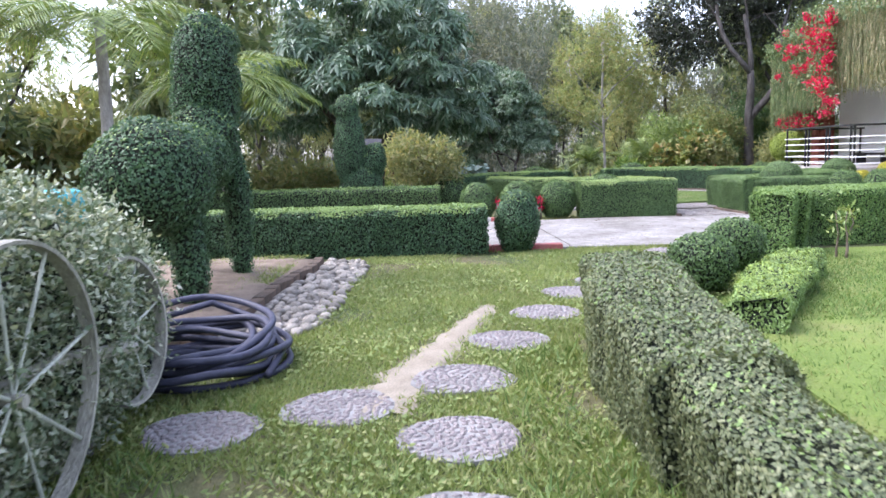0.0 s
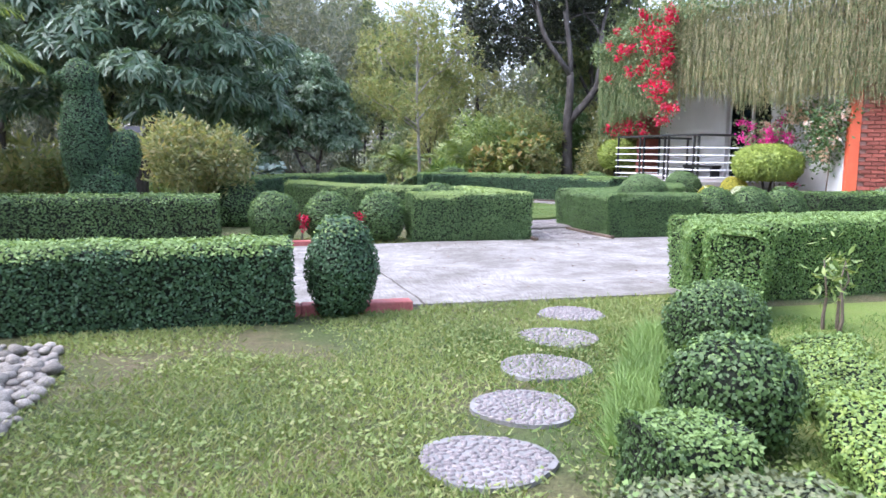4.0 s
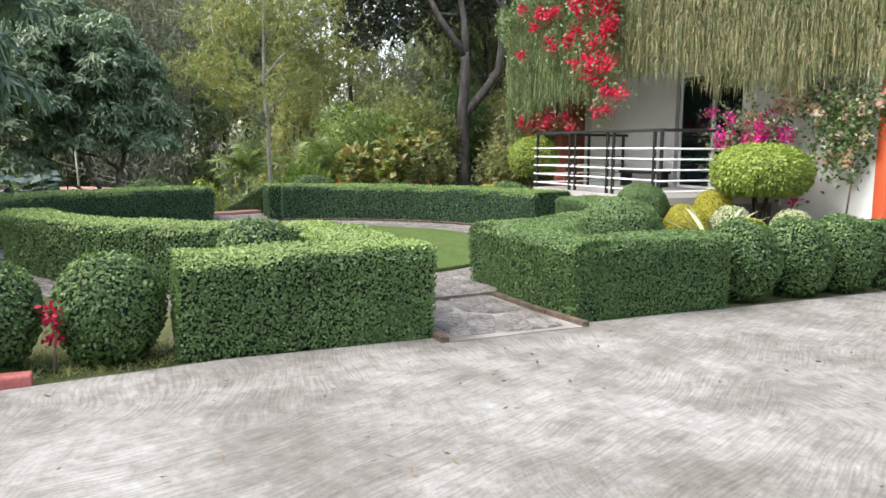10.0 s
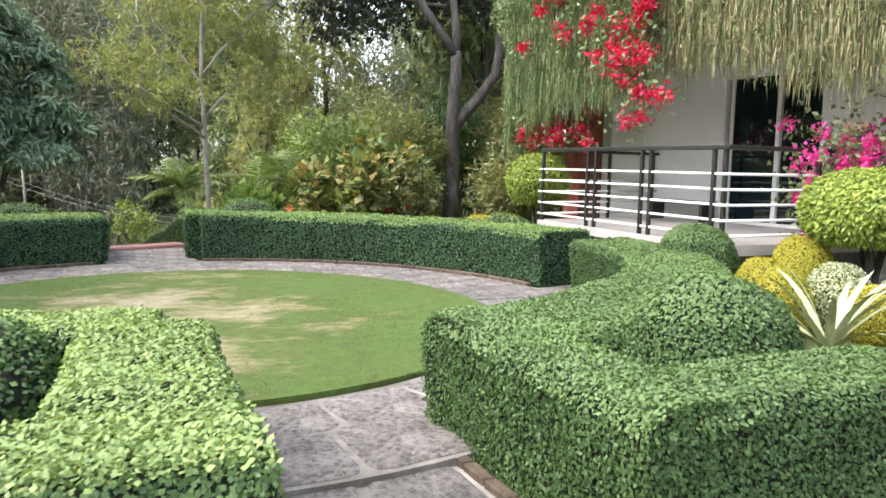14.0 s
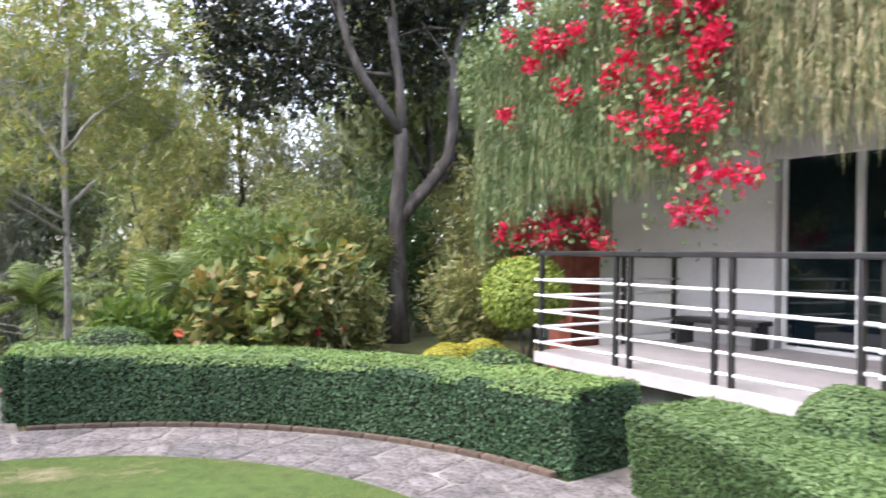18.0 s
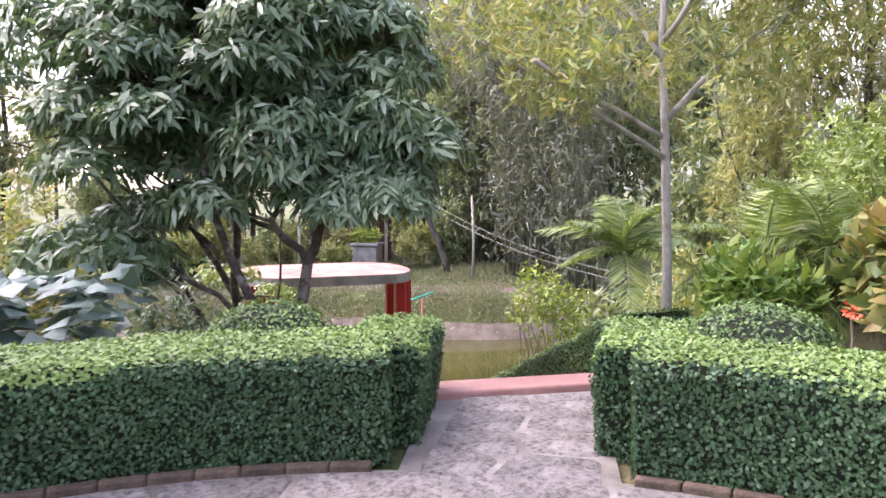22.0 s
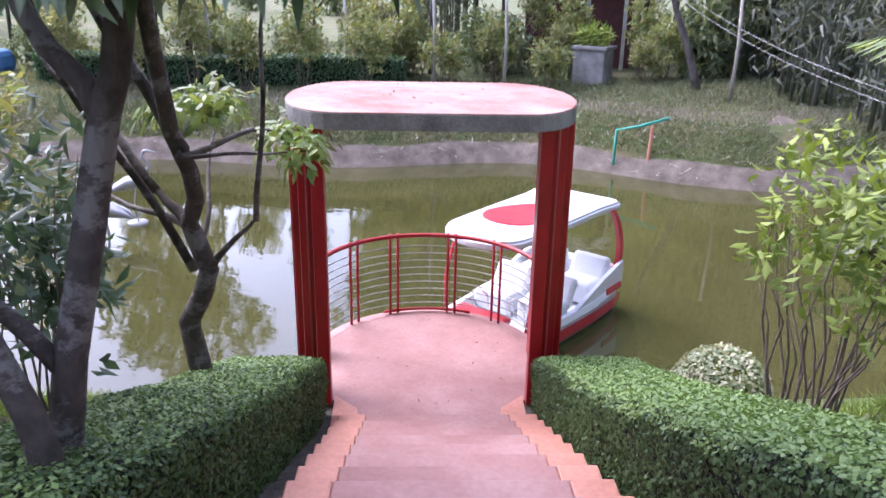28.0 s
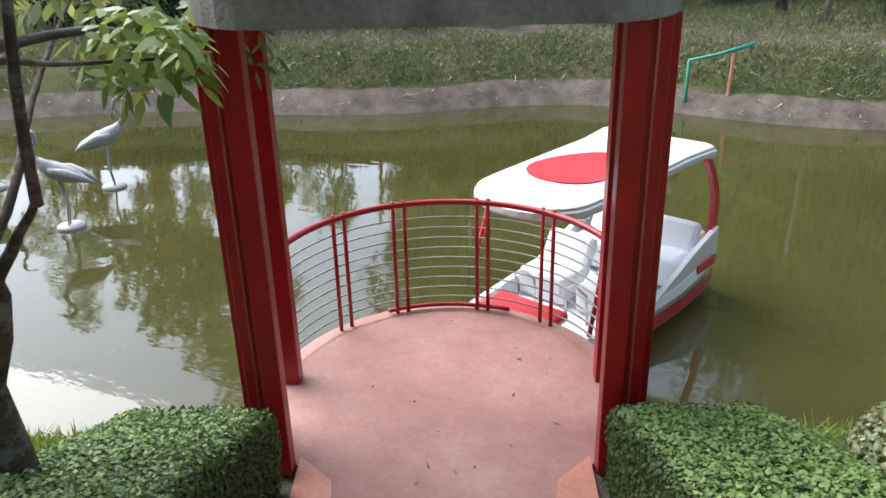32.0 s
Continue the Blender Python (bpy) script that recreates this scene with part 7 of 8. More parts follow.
# long-necked animal, legs on the bed, neck towards the drive
topiary((-2.45, 7.2, 0.05), [((0, 0.1, 1.25), (0.42, 1.0, 0.36), (0, 0, 0)), ((0.02, -0.75, 1.12), (0.52, 0.58, 0.5), (0, 0, 0)), ((0.0, 0.85, 1.4), (0.36, 0.42, 0.5), (0, 0, 0)),
        ((0.0, 1.0, 2.05), (0.36, 0.36, 0.78), (0, 0, 0)), ((0.05, 1.2, 2.5), (0.27, 0.35, 0.22), (0, 0, 0)),
        ((0.3, 0.9, 0.62), (0.15, 0.16, 0.75), (0, 0, 0)), ((-0.3, 0.9, 0.62), (0.15, 0.16, 0.75), (0, 0, 0)), ((0.29, -0.7, 0.62), (0.16, 0.18, 0.78), (0, 0, 0)), ((-0.35, -0.7, 0.62), (0.16, 0.18, 0.75), (0, 0, 0))],
        "large leafy topiary of a long-necked animal on a bed", [((0.3, 0.9, -0.05), (0.28, 0.9, 0.8)), ((0.29, -0.7, -0.05), (0.27, -0.7, 0.8))])
topiary((-1.9, 16.1, 0.0), [((0, 0, 1.45), (0.33, 0.33, 0.95), (0, 0, 0)), ((-0.02, -0.02, 2.3), (0.25, 0.27, 0.3), (0, 0, 0)), ((-0.2, -0.05, 2.32), (0.17, 0.13, 0.11), (0, 0, 0)), ((0.42, 0.1, 1.15), (0.3, 0.3, 0.5), (0, 20, 0)), ((0.2, 0, 0.7), (0.45, 0.35, 0.5), (0, 0, 0))],
        "slim leafy topiary of a sitting bird", [((0, 0, -0.05), (0, 0, 0.8))])


M_WOODPALE = surface("bleached_wood", [(0.36, 0.39, 0.33), (0.55, 0.58, 0.5)], 10, 0.85, 70, 0.5, stretch=(1, 1, 0.2))


def cart():
    th = holder("old_cart", (-1.4, 2.9, 0), "weathered grey cart wheels and shaft half hidden in leaves", "cart")
    for at, r, rz, lean in (((-0.03, -0.44, 0.53), 0.535, 88, 3), ((-0.12, 0.72, 0.5), 0.36, 86, -3)):
        bm = bmesh.new()
        n = 40
        ring = []
        for k in range(n):
            a = 2 * math.pi * k / n
            ring.append([bm.verts.new((rr * math.cos(a), yy, rr * math.sin(a))) for rr, yy in ((r, -0.032), (r, 0.032), (r - 0.014, 0.03), (r - 0.014, -0.03))])
        for k in range(n):
            for j in range(4):
                bm.faces.new((ring[k][j], ring[k][(j + 1) % 4], ring[(k + 1) % n][(j + 1) % 4], ring[(k + 1) % n][j]))
        bmesh.ops.recalc_face_normals(bm, faces=bm.faces)
        rim = part("wheel", bm, M_WOODGREY, th)
        rim.matrix_local = pose(*at, lean, 0, rz)
        bm = bmesh.new()
        tube(bm, [(0, -0.045, 0), (0, 0.045, 0)], 0.024, 14)
        part("hub", bm, M_WOODGREY, rim)
        for k in range(8):
            a = 2 * math.pi * (k + 0.3 + 0.16 * math.sin(k * 2.3)) / 8
            bm = bmesh.new()
            tube(bm, [(0.02 * math.cos(a), 0, 0.02 * math.sin(a)), ((r - 0.006) * math.cos(a), 0, (r - 0.006) * math.sin(a))], [0.0075, 0.008], 6)
            part("spoke", bm, M_WOODPALE, rim)
    bm = bmesh.new()
    tube(bm, [(-0.2, -0.8, 0.5), (-0.1, 0.0, 0.55), (-0.05, 0.6, 0.45)], 0.03, 8)
    part("shaft", bm, M_WOODGREY, th)


cart()
M_BLUEHEDGE = leaf("blue_green_small_leaf", [(0.07, 0.12, 0.055), (0.13, 0.195, 0.1), (0.23, 0.3, 0.19), (0.4, 0.47, 0.36)])


def loose_shrub(at, blobs, label, n, mat, size=0.045):
    th = holder("overgrown_shrub", at, label, "shrub")
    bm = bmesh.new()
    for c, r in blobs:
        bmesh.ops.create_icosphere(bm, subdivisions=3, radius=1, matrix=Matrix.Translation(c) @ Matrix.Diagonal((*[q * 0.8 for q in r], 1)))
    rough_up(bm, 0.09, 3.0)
    # dark body whose colour stands for shade deep among the leaves
    part("core", bm, M_SHADE_CORE, th)
    tufts("leaves", th, blobs, n, 6, size, 0.55, mat, 0.1, 0.9, 0.3, 0.05)
    return th


loose_shrub((-1.85, 3.2, 0.0), [((-0.05, -0.7, 0.6), (0.45, 0.7, 0.78)), ((0.0, 0.0, 0.6), (0.45, 0.6, 0.65)), ((-0.1, 0.75, 0.55), (0.42, 0.5, 0.6)), ((-0.5, 0.3, 0.7), (0.48, 0.85, 0.5))], "overgrown small-leaved shrub around old cart wheels", 19000, M_BLUEHEDGE, 0.036)
bm = bmesh.new()
box(bm, (0.18, 0.16, 0.2), (-1.78, 3.6, 1.09), 0.04)
tube(bm, [(-1.78, 3.6, 0.0), (-1.78, 3.6, 1.02)], 0.03, 8)
tagged(part("teal_water_tank", bm, M_TEAL), "small teal plastic tank behind the shrub", "tank")


def hose():
    th = holder("hose_coil", (-1.52, 4.66, 0.0), "loose coil of dark blue garden hose on the grass", "hose")
    r3 = random.Random(5)
    for k in range(11):
        rx, ry = 0.5 + r3.uniform(-0.16, 0.06), 0.52 + r3.uniform(-0.16, 0.1)
        ox, oy = r3.uniform(-0.08, 0.08), r3.uniform(-0.1, 0.1)
        z = 0.03 + 0.022 * k
        ph, tilt = r3.uniform(0, 6), r3.uniform(-0.12, 0.12) + (0.25 if k > 8 else 0)
        pts = []
        for j in range(40):
            a = 2 * math.pi * j / 40 + ph
            pts.append((ox + rx * math.cos(a), oy + ry * math.sin(a), max(0.025, z + tilt * ry * math.sin(a) * 0.6 + 0.02 * math.sin(3 * a + ph))))
        bm = bmesh.new()
        tube(bm, pts, 0.024, 8, closed=True)
        part("loop", bm, M_HOSE, th, smooth=True)
    bm = bmesh.new()
    tube(bm, [(-0.3, 0.3, 0.3), (-0.1, 0.62, 0.32), (0.25, 0.5, 0.22), (0.5, 0.1, 0.12), (0.48, -0.3, 0.05)], 0.024, 8)
    part("free_end", bm, M_HOSE, th, smooth=True)


hose()

# bed under the topiary, brick edge, pebble strip
bm = bmesh.new()
EDGE = [(-1.82, 5.2), (-1.68, 5.9), (-1.65, 6.6), (-1.66, 7.3), (-1.6, 8.0), (-1.52, 8.7), (-1.55, 9.3)]
rim = EDGE + [(-2.4, 9.8), (-4.2, 9.5), (-4.4, 6.0), (-3.2, 4.9)]
mid = Vector((-2.9, 7.3))
rings = []
for f in (1.0, 0.985, 0.9, 0.75, 0.5, 0.25):
    row = []
    for i in range(len(rim) * 3):
        a, b = Vector(rim[i // 3]), Vector(rim[(i // 3 + 1) % len(rim)])
        q = mid.lerp(a.lerp(b, (i % 3) / 3), f)
        z = -0.1 if f == 1.0 else 0.07 + 0.09 * (1 - f) ** 0.6 + 0.025 * noise.noise(Vector((q.x * 2.5, q.y * 2.5, 1)))
        row.append(bm.verts.new((q.x, q.y, z)))
    rings.append(row)
for a, b in zip(rings, rings[1:]):
    for k in range(len(a)):
        bm.faces.new((a[k], a[(k + 1) % len(a)], b[(k + 1) % len(a)], b[k]))
bm.faces.new(rings[-1])
bmesh.ops.recalc_face_normals(bm, faces=bm.faces)
tagged(part("planting_bed", bm, M_SOIL, smooth=True), "bare brown planting bed with thin grass", "soil", kind="structure")
th = holder("brick_bed_edge", (0, 0, 0), "row of worn bricks edging the planting bed", "edging", kind="structure")
for a, b in zip(EDGE, EDGE[1:]):
    a, b = Vector(a), Vector(b)
    n = max(1, round((b - a).length / 0.23))
    for k in range(n):
        c = a.lerp(b, (k + 0.5) / n)
        bm = bmesh.new()
        box(bm, ((b - a).length / n - 0.008, 0.11, 0.13), (0, 0, 0), 0.01)
        o = part("brick", bm, M_OLD_BRICK, th)
        o.matrix_local = pose(c.x + 0.03, c.y, 0.05 + 0.01 * math.sin(k * 5), 2 * math.sin(k * 3), 0, math.degrees(math.atan2(b.y - a.y, b.x - a.x)) + 3 * math.sin(k * 7 + a.x))


def pebbles():
    th = holder("pebble_strip", (0, 0, 0), "strip of pale rounded river pebbles beside the bed", "pebbles", kind="structure")
    meshes = []
    for k in range(5):
        bm = bmesh.new()
        bmesh.ops.create_icosphere(bm, subdivisions=2, radius=1, matrix=Matrix.Diagonal((1, 0.72 + 0.06 * k, 0.5 + 0.04 * k, 1)))
        rough_up(bm, 0.16, 1.2 + 0.3 * k)
        me = bpy.data.meshes.new("pebble")
        bm.to_mesh(me)
        bm.free()
        me.polygons.foreach_set("use_smooth", np.ones(len(me.polygons), dtype=bool))
        me.materials.append(M_PEBBLE)
        meshes.append(me)
    r3 = random.Random(3)
    done = []
    tries = 0
    while len(done) < 290 and tries < 9000:
        tries += 1
        t = r3.random()
        y = 5.3 + 4.25 * t
        xl = np.interp(y, [e[1] for e in EDGE], [e[0] for e in EDGE]) + 0.12
        w = 0.42 + 0.12 * math.sin(t * 3.1) + 0.1 * (1 - t)
        u = r3.random()
        x = xl + w * u
        r = r3.uniform(0.035, 0.075)
        if any((x - q[0]) ** 2 + (y - q[1]) ** 2 < (0.8 * (r + q[2])) ** 2 for q in done):
            continue
        done.append((x, y, r))
        o = new("pebble", r3.choice(meshes))
        o.parent = th
        o.matrix_local = pose(x, y, r * 0.28 + 0.02 * (1 - u), r3.uniform(-12, 12), r3.uniform(-12, 12), r3.uniform(0, 360)) @ Matrix.Diagonal((r, r, r, 1))
    bm = bmesh.new()
    prism(bm, [(x + 0.08, y) for x, y in EDGE] + [(x + 0.55, y) for x, y in EDGE[::-1]], -0.05, 0.012)
    bmesh.ops.recalc_face_normals(bm, faces=bm.faces)
    part("gravel_bed", bm, M_JOINT, th)


pebbles()


# ---- far bank: pipe, hut, poles, slack cables ----
th = holder("pump_pipe", (-0.6, 43.8, -2.86), "green water pipe on two posts at the pond's edge", "pipe")
inv = th.matrix_world.inverted()
bm = bmesh.new()
tube(bm, [(-0.62, 43.8, -3.26), (-0.62, 43.85, -2.01), (-0.1, 43.9, -1.88), (0.5, 44.3, -1.68)], 0.038, 8)
part("pipe", bm, M_GREEN_PIPE, th, smooth=True).matrix_parent_inverse = inv
bm = bmesh.new()
tube(bm, [(0.18, 43.9, -3.26), (0.2, 44.0, -1.86)], 0.04, 8)
part("post", bm, M_ORANGE_EDGE, th, "rusty orange post").matrix_parent_inverse = inv

# small house behind the far bank, and a cement planter pier before it
HX, HY = -5.0, 52.7
M_DARK_WALL = surface("dark_red_wall", [(0.06, 0.02, 0.02), (0.11, 0.035, 0.03)], 4, 0.8)
M_ROOF_GREY = surface("grey_sheet_roof", [(0.08, 0.08, 0.09), (0.14, 0.138, 0.15)], 2, 0.7, 14, 0.5, stretch=(6, 1, 1))
th = holder("garden_house", (HX, HY, land(HX, HY)), "small house with a grey hipped roof and gabled porch", "house", rz=20)
g = 1.33 - land(HX, HY)
for nm, sz, at in (("wall", (3.6, 0.14, g), (0, -1.2, g / 2)), ("wall", (3.6, 0.14, g), (0, 1.2, g / 2)), ("wall", (0.14, 2.26, g), (-1.73, 0, g / 2)), ("wall", (0.14, 2.26, g), (1.73, 0, g / 2))):
    bm = bmesh.new()
    box(bm, sz, at, 0.01)
    part(nm, bm, M_DARK_WALL, th)
bm = bmesh.new()
lo = [bm.verts.new(p) for p in ((-2.3, -1.75, g - 0.1), (2.3, -1.75, g - 0.1), (2.3, 1.75, g - 0.1), (-2.3, 1.75, g - 0.1))]
hi = [bm.verts.new(p) for p in ((-0.9, 0, g + 1.25), (0.9, 0, g + 1.25))]
for f in ((lo[0], lo[1], hi[1], hi[0]), (lo[1], lo[2], hi[1]), (lo[2], lo[3], hi[0], hi[1]), (lo[3], lo[0], hi[0]), (lo[3], lo[2], lo[1], lo[0])):
    bm.faces.new(f)
part("roof", bm, M_ROOF_GREY, th)
for sx in (-1, 1):
    bm = bmesh.new()
    box(bm, (1.05, 0.12, 0.14), (0, 0, 0), 0.01, pose(0.9 + sx * 0.38, -2.15, g + 0.02, 0, sx * 40, 0))
    part("gable_board", bm, M_WHITE, th, "white gable board")
    bm = bmesh.new()
    box(bm, (1.0, 0.9, 0.06), (0, 0, 0), 0.01, pose(0.9 + sx * 0.38, -1.7, g + 0.1, 0, sx * 40, 0))
    part("porch_roof", bm, M_ROOF_GREY, th)
    bm = bmesh.new()
    box(bm, (0.12, 0.12, g - 0.3), (0.9 + sx * 0.6, -2.05, (g - 0.3) / 2), 0.01)
    part("porch_post", bm, M_WOODGREY, th)
PX, PY = -2.8, 48.15
th = holder("planter_pier", (PX, PY, land(PX, PY)), "grey cement planter pier with a green plant on top", "planter")
g = -0.45 - land(PX, PY)
bm = bmesh.new()
box(bm, (0.95, 0.9, g + 0.1), (0, 0, g / 2 - 0.05), 0.03)
part("pier", bm, M_GREY_CEM, th)
bm = bmesh.new()
box(bm, (1.08, 1.02, 0.1), (0, 0, g), 0.02)
part("cap", bm, M_GREY_CEM, th)
tufts("plant", th, [((0, 0, g + 0.3), (0.5, 0.45, 0.3))], 60, 7, 0.28, 0.2, M_LIME, -0.3, 0.9, 0.8)
for s, q, h in ((16.0, 0.3, 3.4), (16.2, 2.35, 3.2), (14.4, 8.3, 3.0), (14.4, 10.6, 3.6), (16.8, -6.2, 3.2), (16.4, -10, 3.0), (16.6, -2.2, 2.6), (16.2, 11.5, 3.4)):
    x, y = spot(s, q)
    z = land(x, y)
    bm = bmesh.new()
    tube(bm, [(x, y, z - 0.1), (x + 0.03, y, z + h * 0.5), (x - 0.05, y, z + h)], [0.055, 0.05, 0.042], 8)
    tagged(part("pale_pole", bm, M_PALE_BARK, smooth=True), "pale slim trunk standing on the far bank", "pole", "pale trunks on the far bank")
bm = bmesh.new()
tube(bm, bent(local(15.5, 7.8, -1.6), local(15.5, 6.6, 1.7), 8, 0.05, 2.0), [0.13 - 0.009 * k for k in range(8)], 8)
tagged(part("leaning_trunk", bm, M_GREY_BARK, smooth=True), "bare grey trunk leaning on the far bank", "tree trunk")
for z0, z1 in ((1.4, -0.28), (1.2, -0.45)):
    a, b = spot(15.5, 6.67), (6.6, 37.0)
    pts = []
    for k in range(21):
        t = k / 20
        pts.append((a[0] + (b[0] - a[0]) * t, a[1] + (b[1] - a[1]) * t, z0 + (z1 - z0) * t - 1.5 * t * (1 - t)))
    bm = bmesh.new()
    tube(bm, pts, 0.008, 5)
    tagged(part("slack_cable", bm, M_GREY_CEM, smooth=True), "slack pale cable hung across the pond's end", "cable")

# dark clipped hedge and yellowing bushes on the far bank
pts = [spot(16.6, -11 + 1.5 * k) for k in range(8)]
hedge("long dark clipped hedge on the far bank", [(pts, 0.7, 0.85, [land(x, y) - 0.02 for x, y in pts])], mat=M_HEDGE_COOL, density=500, size=0.085, share=0.2)
for k, (s, q, h) in enumerate(((16.0, -6.5, 2.4), (15.8, -5.0, 2.0), (16.0, -3.4, 2.5), (15.7, -8.2, 2.1), (15.9, -1.6, 2.0), (16.3, 0.6, 1.5), (15.7, -10.0, 2.2), (16.2, 3.6, 1.3), (17.2, 2.2, 1.9), (17.6, 4.4, 1.6), (17.4, -0.4, 2.2), (17.0, 7.2, 1.7), (16.6, 6.6, 1.1), (18.6, 4.6, 2.4), (18.4, 6.9, 2.2), (19.5, 3.6, 2.8))):
    x, y = spot(s, q)
    bush((x, y, land(x, y)), 0.6, h, "yellowing leafy bush on the far bank", M_FEATHER if k % 3 else M_PALE_LEAF, 170, 6, 0.19, 0.36, "bank_bush", 5, 0.4)
x, y = spot(17.5, -13.0)
bm = bmesh.new()
box(bm, (1.5, 0.9, 0.7), (0, 0, 0.35), 0.2, pose(x, y, land(x, y), 0, 0, 20))
tagged(part("covered_heap", bm, surface("blue_sheet", [(0.05, 0.16, 0.4), (0.1, 0.25, 0.5)], 4, 0.5)), "low heap under a blue plastic sheet", "heap")


def heron(x, y, turn, tall):
    """Wading-bird statue on a round plinth in the shallow water: one plain mesh."""
    bm = bmesh.new()
    tube(bm, [(0, 0, 0.1), (0, 0, 0.375), (0, 0, 0.395)], [0.16, 0.19, 0.18], 20)
    for side in (-0.04, 0.04):
        tube(bm, [(side, 0.02, 0.38), (side, -0.02, 0.68), (side * 0.8, 0.02, 0.98)], [0.011, 0.012, 0.018], 6)
    tube(bm, [(0, -0.36, 0.95), (0, -0.25, 1.0), (0, -0.08, 1.06), (0, 0.08, 1.12), (0, 0.2, 1.2), (0, 0.25, 1.27)], [0.02, 0.07, 0.115, 0.12, 0.075, 0.04], 12)
    tube(bm, [(0, 0.22, 1.22), (0, 0.3, 1.32), (0, 0.27, 1.42), (0, 0.2, 1.5), (0, 0.22, 1.58), (0, 0.27, 1.605)], [0.05, 0.035, 0.027, 0.025, 0.03, 0.036], 10)
    tube(bm, [(0, 0.26, 1.605), (0, 0.34, 1.6), (0, 0.47, 1.57)], [0.034, 0.018, 0.004], 8)
    for side in (-1, 1):
        tube(bm, [(side * 0.1, 0.1, 1.14), (side * 0.14, -0.1, 1.1), (side * 0.1, -0.34, 1.0), (side * 0.05, -0.46, 0.93)], [0.03, 0.065, 0.045, 0.008], 8)
    ob = part("heron_statue", bm, M_HERON, smooth=True)
    ob.matrix_world = pose(x, y, WATER_Z - 0.36 * tall, 0, 0, turn) @ Matrix.Diagonal((1, 1, tall, 1))
    return tagged(ob, "pale grey wading-bird statue on a round plinth in the pond", "statue", "bird statues in the pond")


M_HERON = surface("grey_white_statue", [(0.2, 0.21, 0.22), (0.34, 0.35, 0.36), (0.5, 0.51, 0.52)], 3.0, 0.6, 40, 0.2, mottle=0.3)
heron(-5.93, 33.39, 130, 1.08)
heron(-6.95, 34.8, -40, 1.1)
heron(-8.6, 33.8, -70, 1.12)


# ---- flagstones ----
def cells(points, x0, x1, y0, y1):
    """Cells of the nearest point, cut to a rectangle."""
    out = []
    for i, p in enumerate(points):
        poly = [Vector((x0, y0)), Vector((x1, y0)), Vector((x1, y1)), Vector((x0, y1))]
        for j, q in enumerate(points):
            if i == j or (p - q).length > 3.0:
                continue
            m, d = (p + q) / 2, q - p
            res = []
            for k in range(len(poly)):
                a, b = poly[k], poly[(k + 1) % len(poly)]
                da, db = (a - m).dot(d), (b - m).dot(d)
                if da <= 0:
                    res.append(a)
                if (da < 0 < db) or (db < 0 < da):
                    res.append(a.lerp(b, da / (da - db)))
            poly = res
            if len(poly) < 3:
                break
        if len(poly) >= 3:
            out.append((p, poly))
    return out


def rounded(poly, gap):
    """The cell shrunk by a joint, its corners cut, its sides a little wavy."""
    c = sum(poly, Vector((0, 0))) / len(poly)
    rad = sum((v - c).length for v in poly) / len(poly)
    k = max(0.5, 1 - gap / rad)
    pts = [c + (v - c) * k for v in poly]
    res = []
    n = len(pts)
    for i in range(n):
        a, b, d = pts[i - 1], pts[i], pts[(i + 1) % n]
        res += [b.lerp(a, 0.16), b.lerp(a, 0.04).lerp(d, 0.04), b.lerp(d, 0.16)]
    return res


paving = holder("stone_paving", (0, 0, 0), "irregular rough grey flagstones set in pale cement", "paving", kind="structure")


def flag(poly, z):
    a = sum(poly[i].x * poly[(i + 1) % len(poly)].y - poly[(i + 1) % len(poly)].x * poly[i].y for i in range(len(poly)))
    if a < 0:
        poly = poly[::-1]
    if abs(a) < 0.02:
        return
    bm = bmesh.new()
    n = len(poly)
    c = sum(poly, Vector((0, 0))) / n
    lo = [bm.verts.new((v.x - c.x, v.y - c.y, -0.02)) for v in poly]
    hi = [bm.verts.new((v.x - c.x, v.y - c.y, 0.006)) for v in poly]
    ins = [bm.verts.new(((v.x - c.x) * 0.93, (v.y - c.y) * 0.93, 0.014 + 0.006 * noise.noise(Vector((v.x * 6, v.y * 6, 0))))) for v in poly]
    mid = bm.verts.new((0, 0, 0.016))
    for i in range(n):
        j = (i + 1) % n
        bm.faces.new((lo[i], lo[j], hi[j], hi[i]))
        bm.faces.new((hi[i], hi[j], ins[j], ins[i]))
        bm.faces.new((ins[i], ins[j], mid))
    o = part("flagstone", bm, M_FLAG, paving)
    o.location = (c.x, c.y, z)


r4 = random.Random(21)
RR = 3.5
turn_len = 2 * math.pi * RR
pts = []
for k in range(34):
    for j in range(2):
        pts.append(Vector((turn_len * (k + 0.5 * j + r4.uniform(-0.3, 0.3)) / 34, 2.9 + 0.31 + 0.6 * j + r4.uniform(-0.13, 0.13))))
for p, poly in cells(pts, 0, turn_len, 2.92, 4.1):
    q = rounded(poly, 0.024)
    flag([Vector((RING_C[0] + v.y * math.cos(v.x / RR), RING_C[1] + v.y * math.sin(v.x / RR))) for v in q], LAND_Z)
for x0, x1, y0, y1, nx, ny, z, skew in ((4.7, 5.78, 14.85, 17.3, 2, 3, 0.02, 0.0), (4.28, 5.34, 24.35, 26.0, 2, 4, LAND_Z, 0.25), (8.85, 10.15, 19.5, 20.9, 2, 3, LAND_Z, 0.0)):
    pts = [Vector((x0 + (x1 - x0) * (i + 0.5 + r4.uniform(-0.22, 0.22)) / nx, y0 + (y1 - y0) * (j + 0.5 + r4.uniform(-0.25, 0.25)) / ny)) for i in range(nx) for j in range(ny)]
    for p, poly in cells(pts, x0, x1, y0, y1):
        flag([v + Vector((0, skew * (v.x - x0) * (v.y - y0) / (y1 - y0))) for v in rounded(poly, 0.05 if y0 < 15 else 0.03)], z)
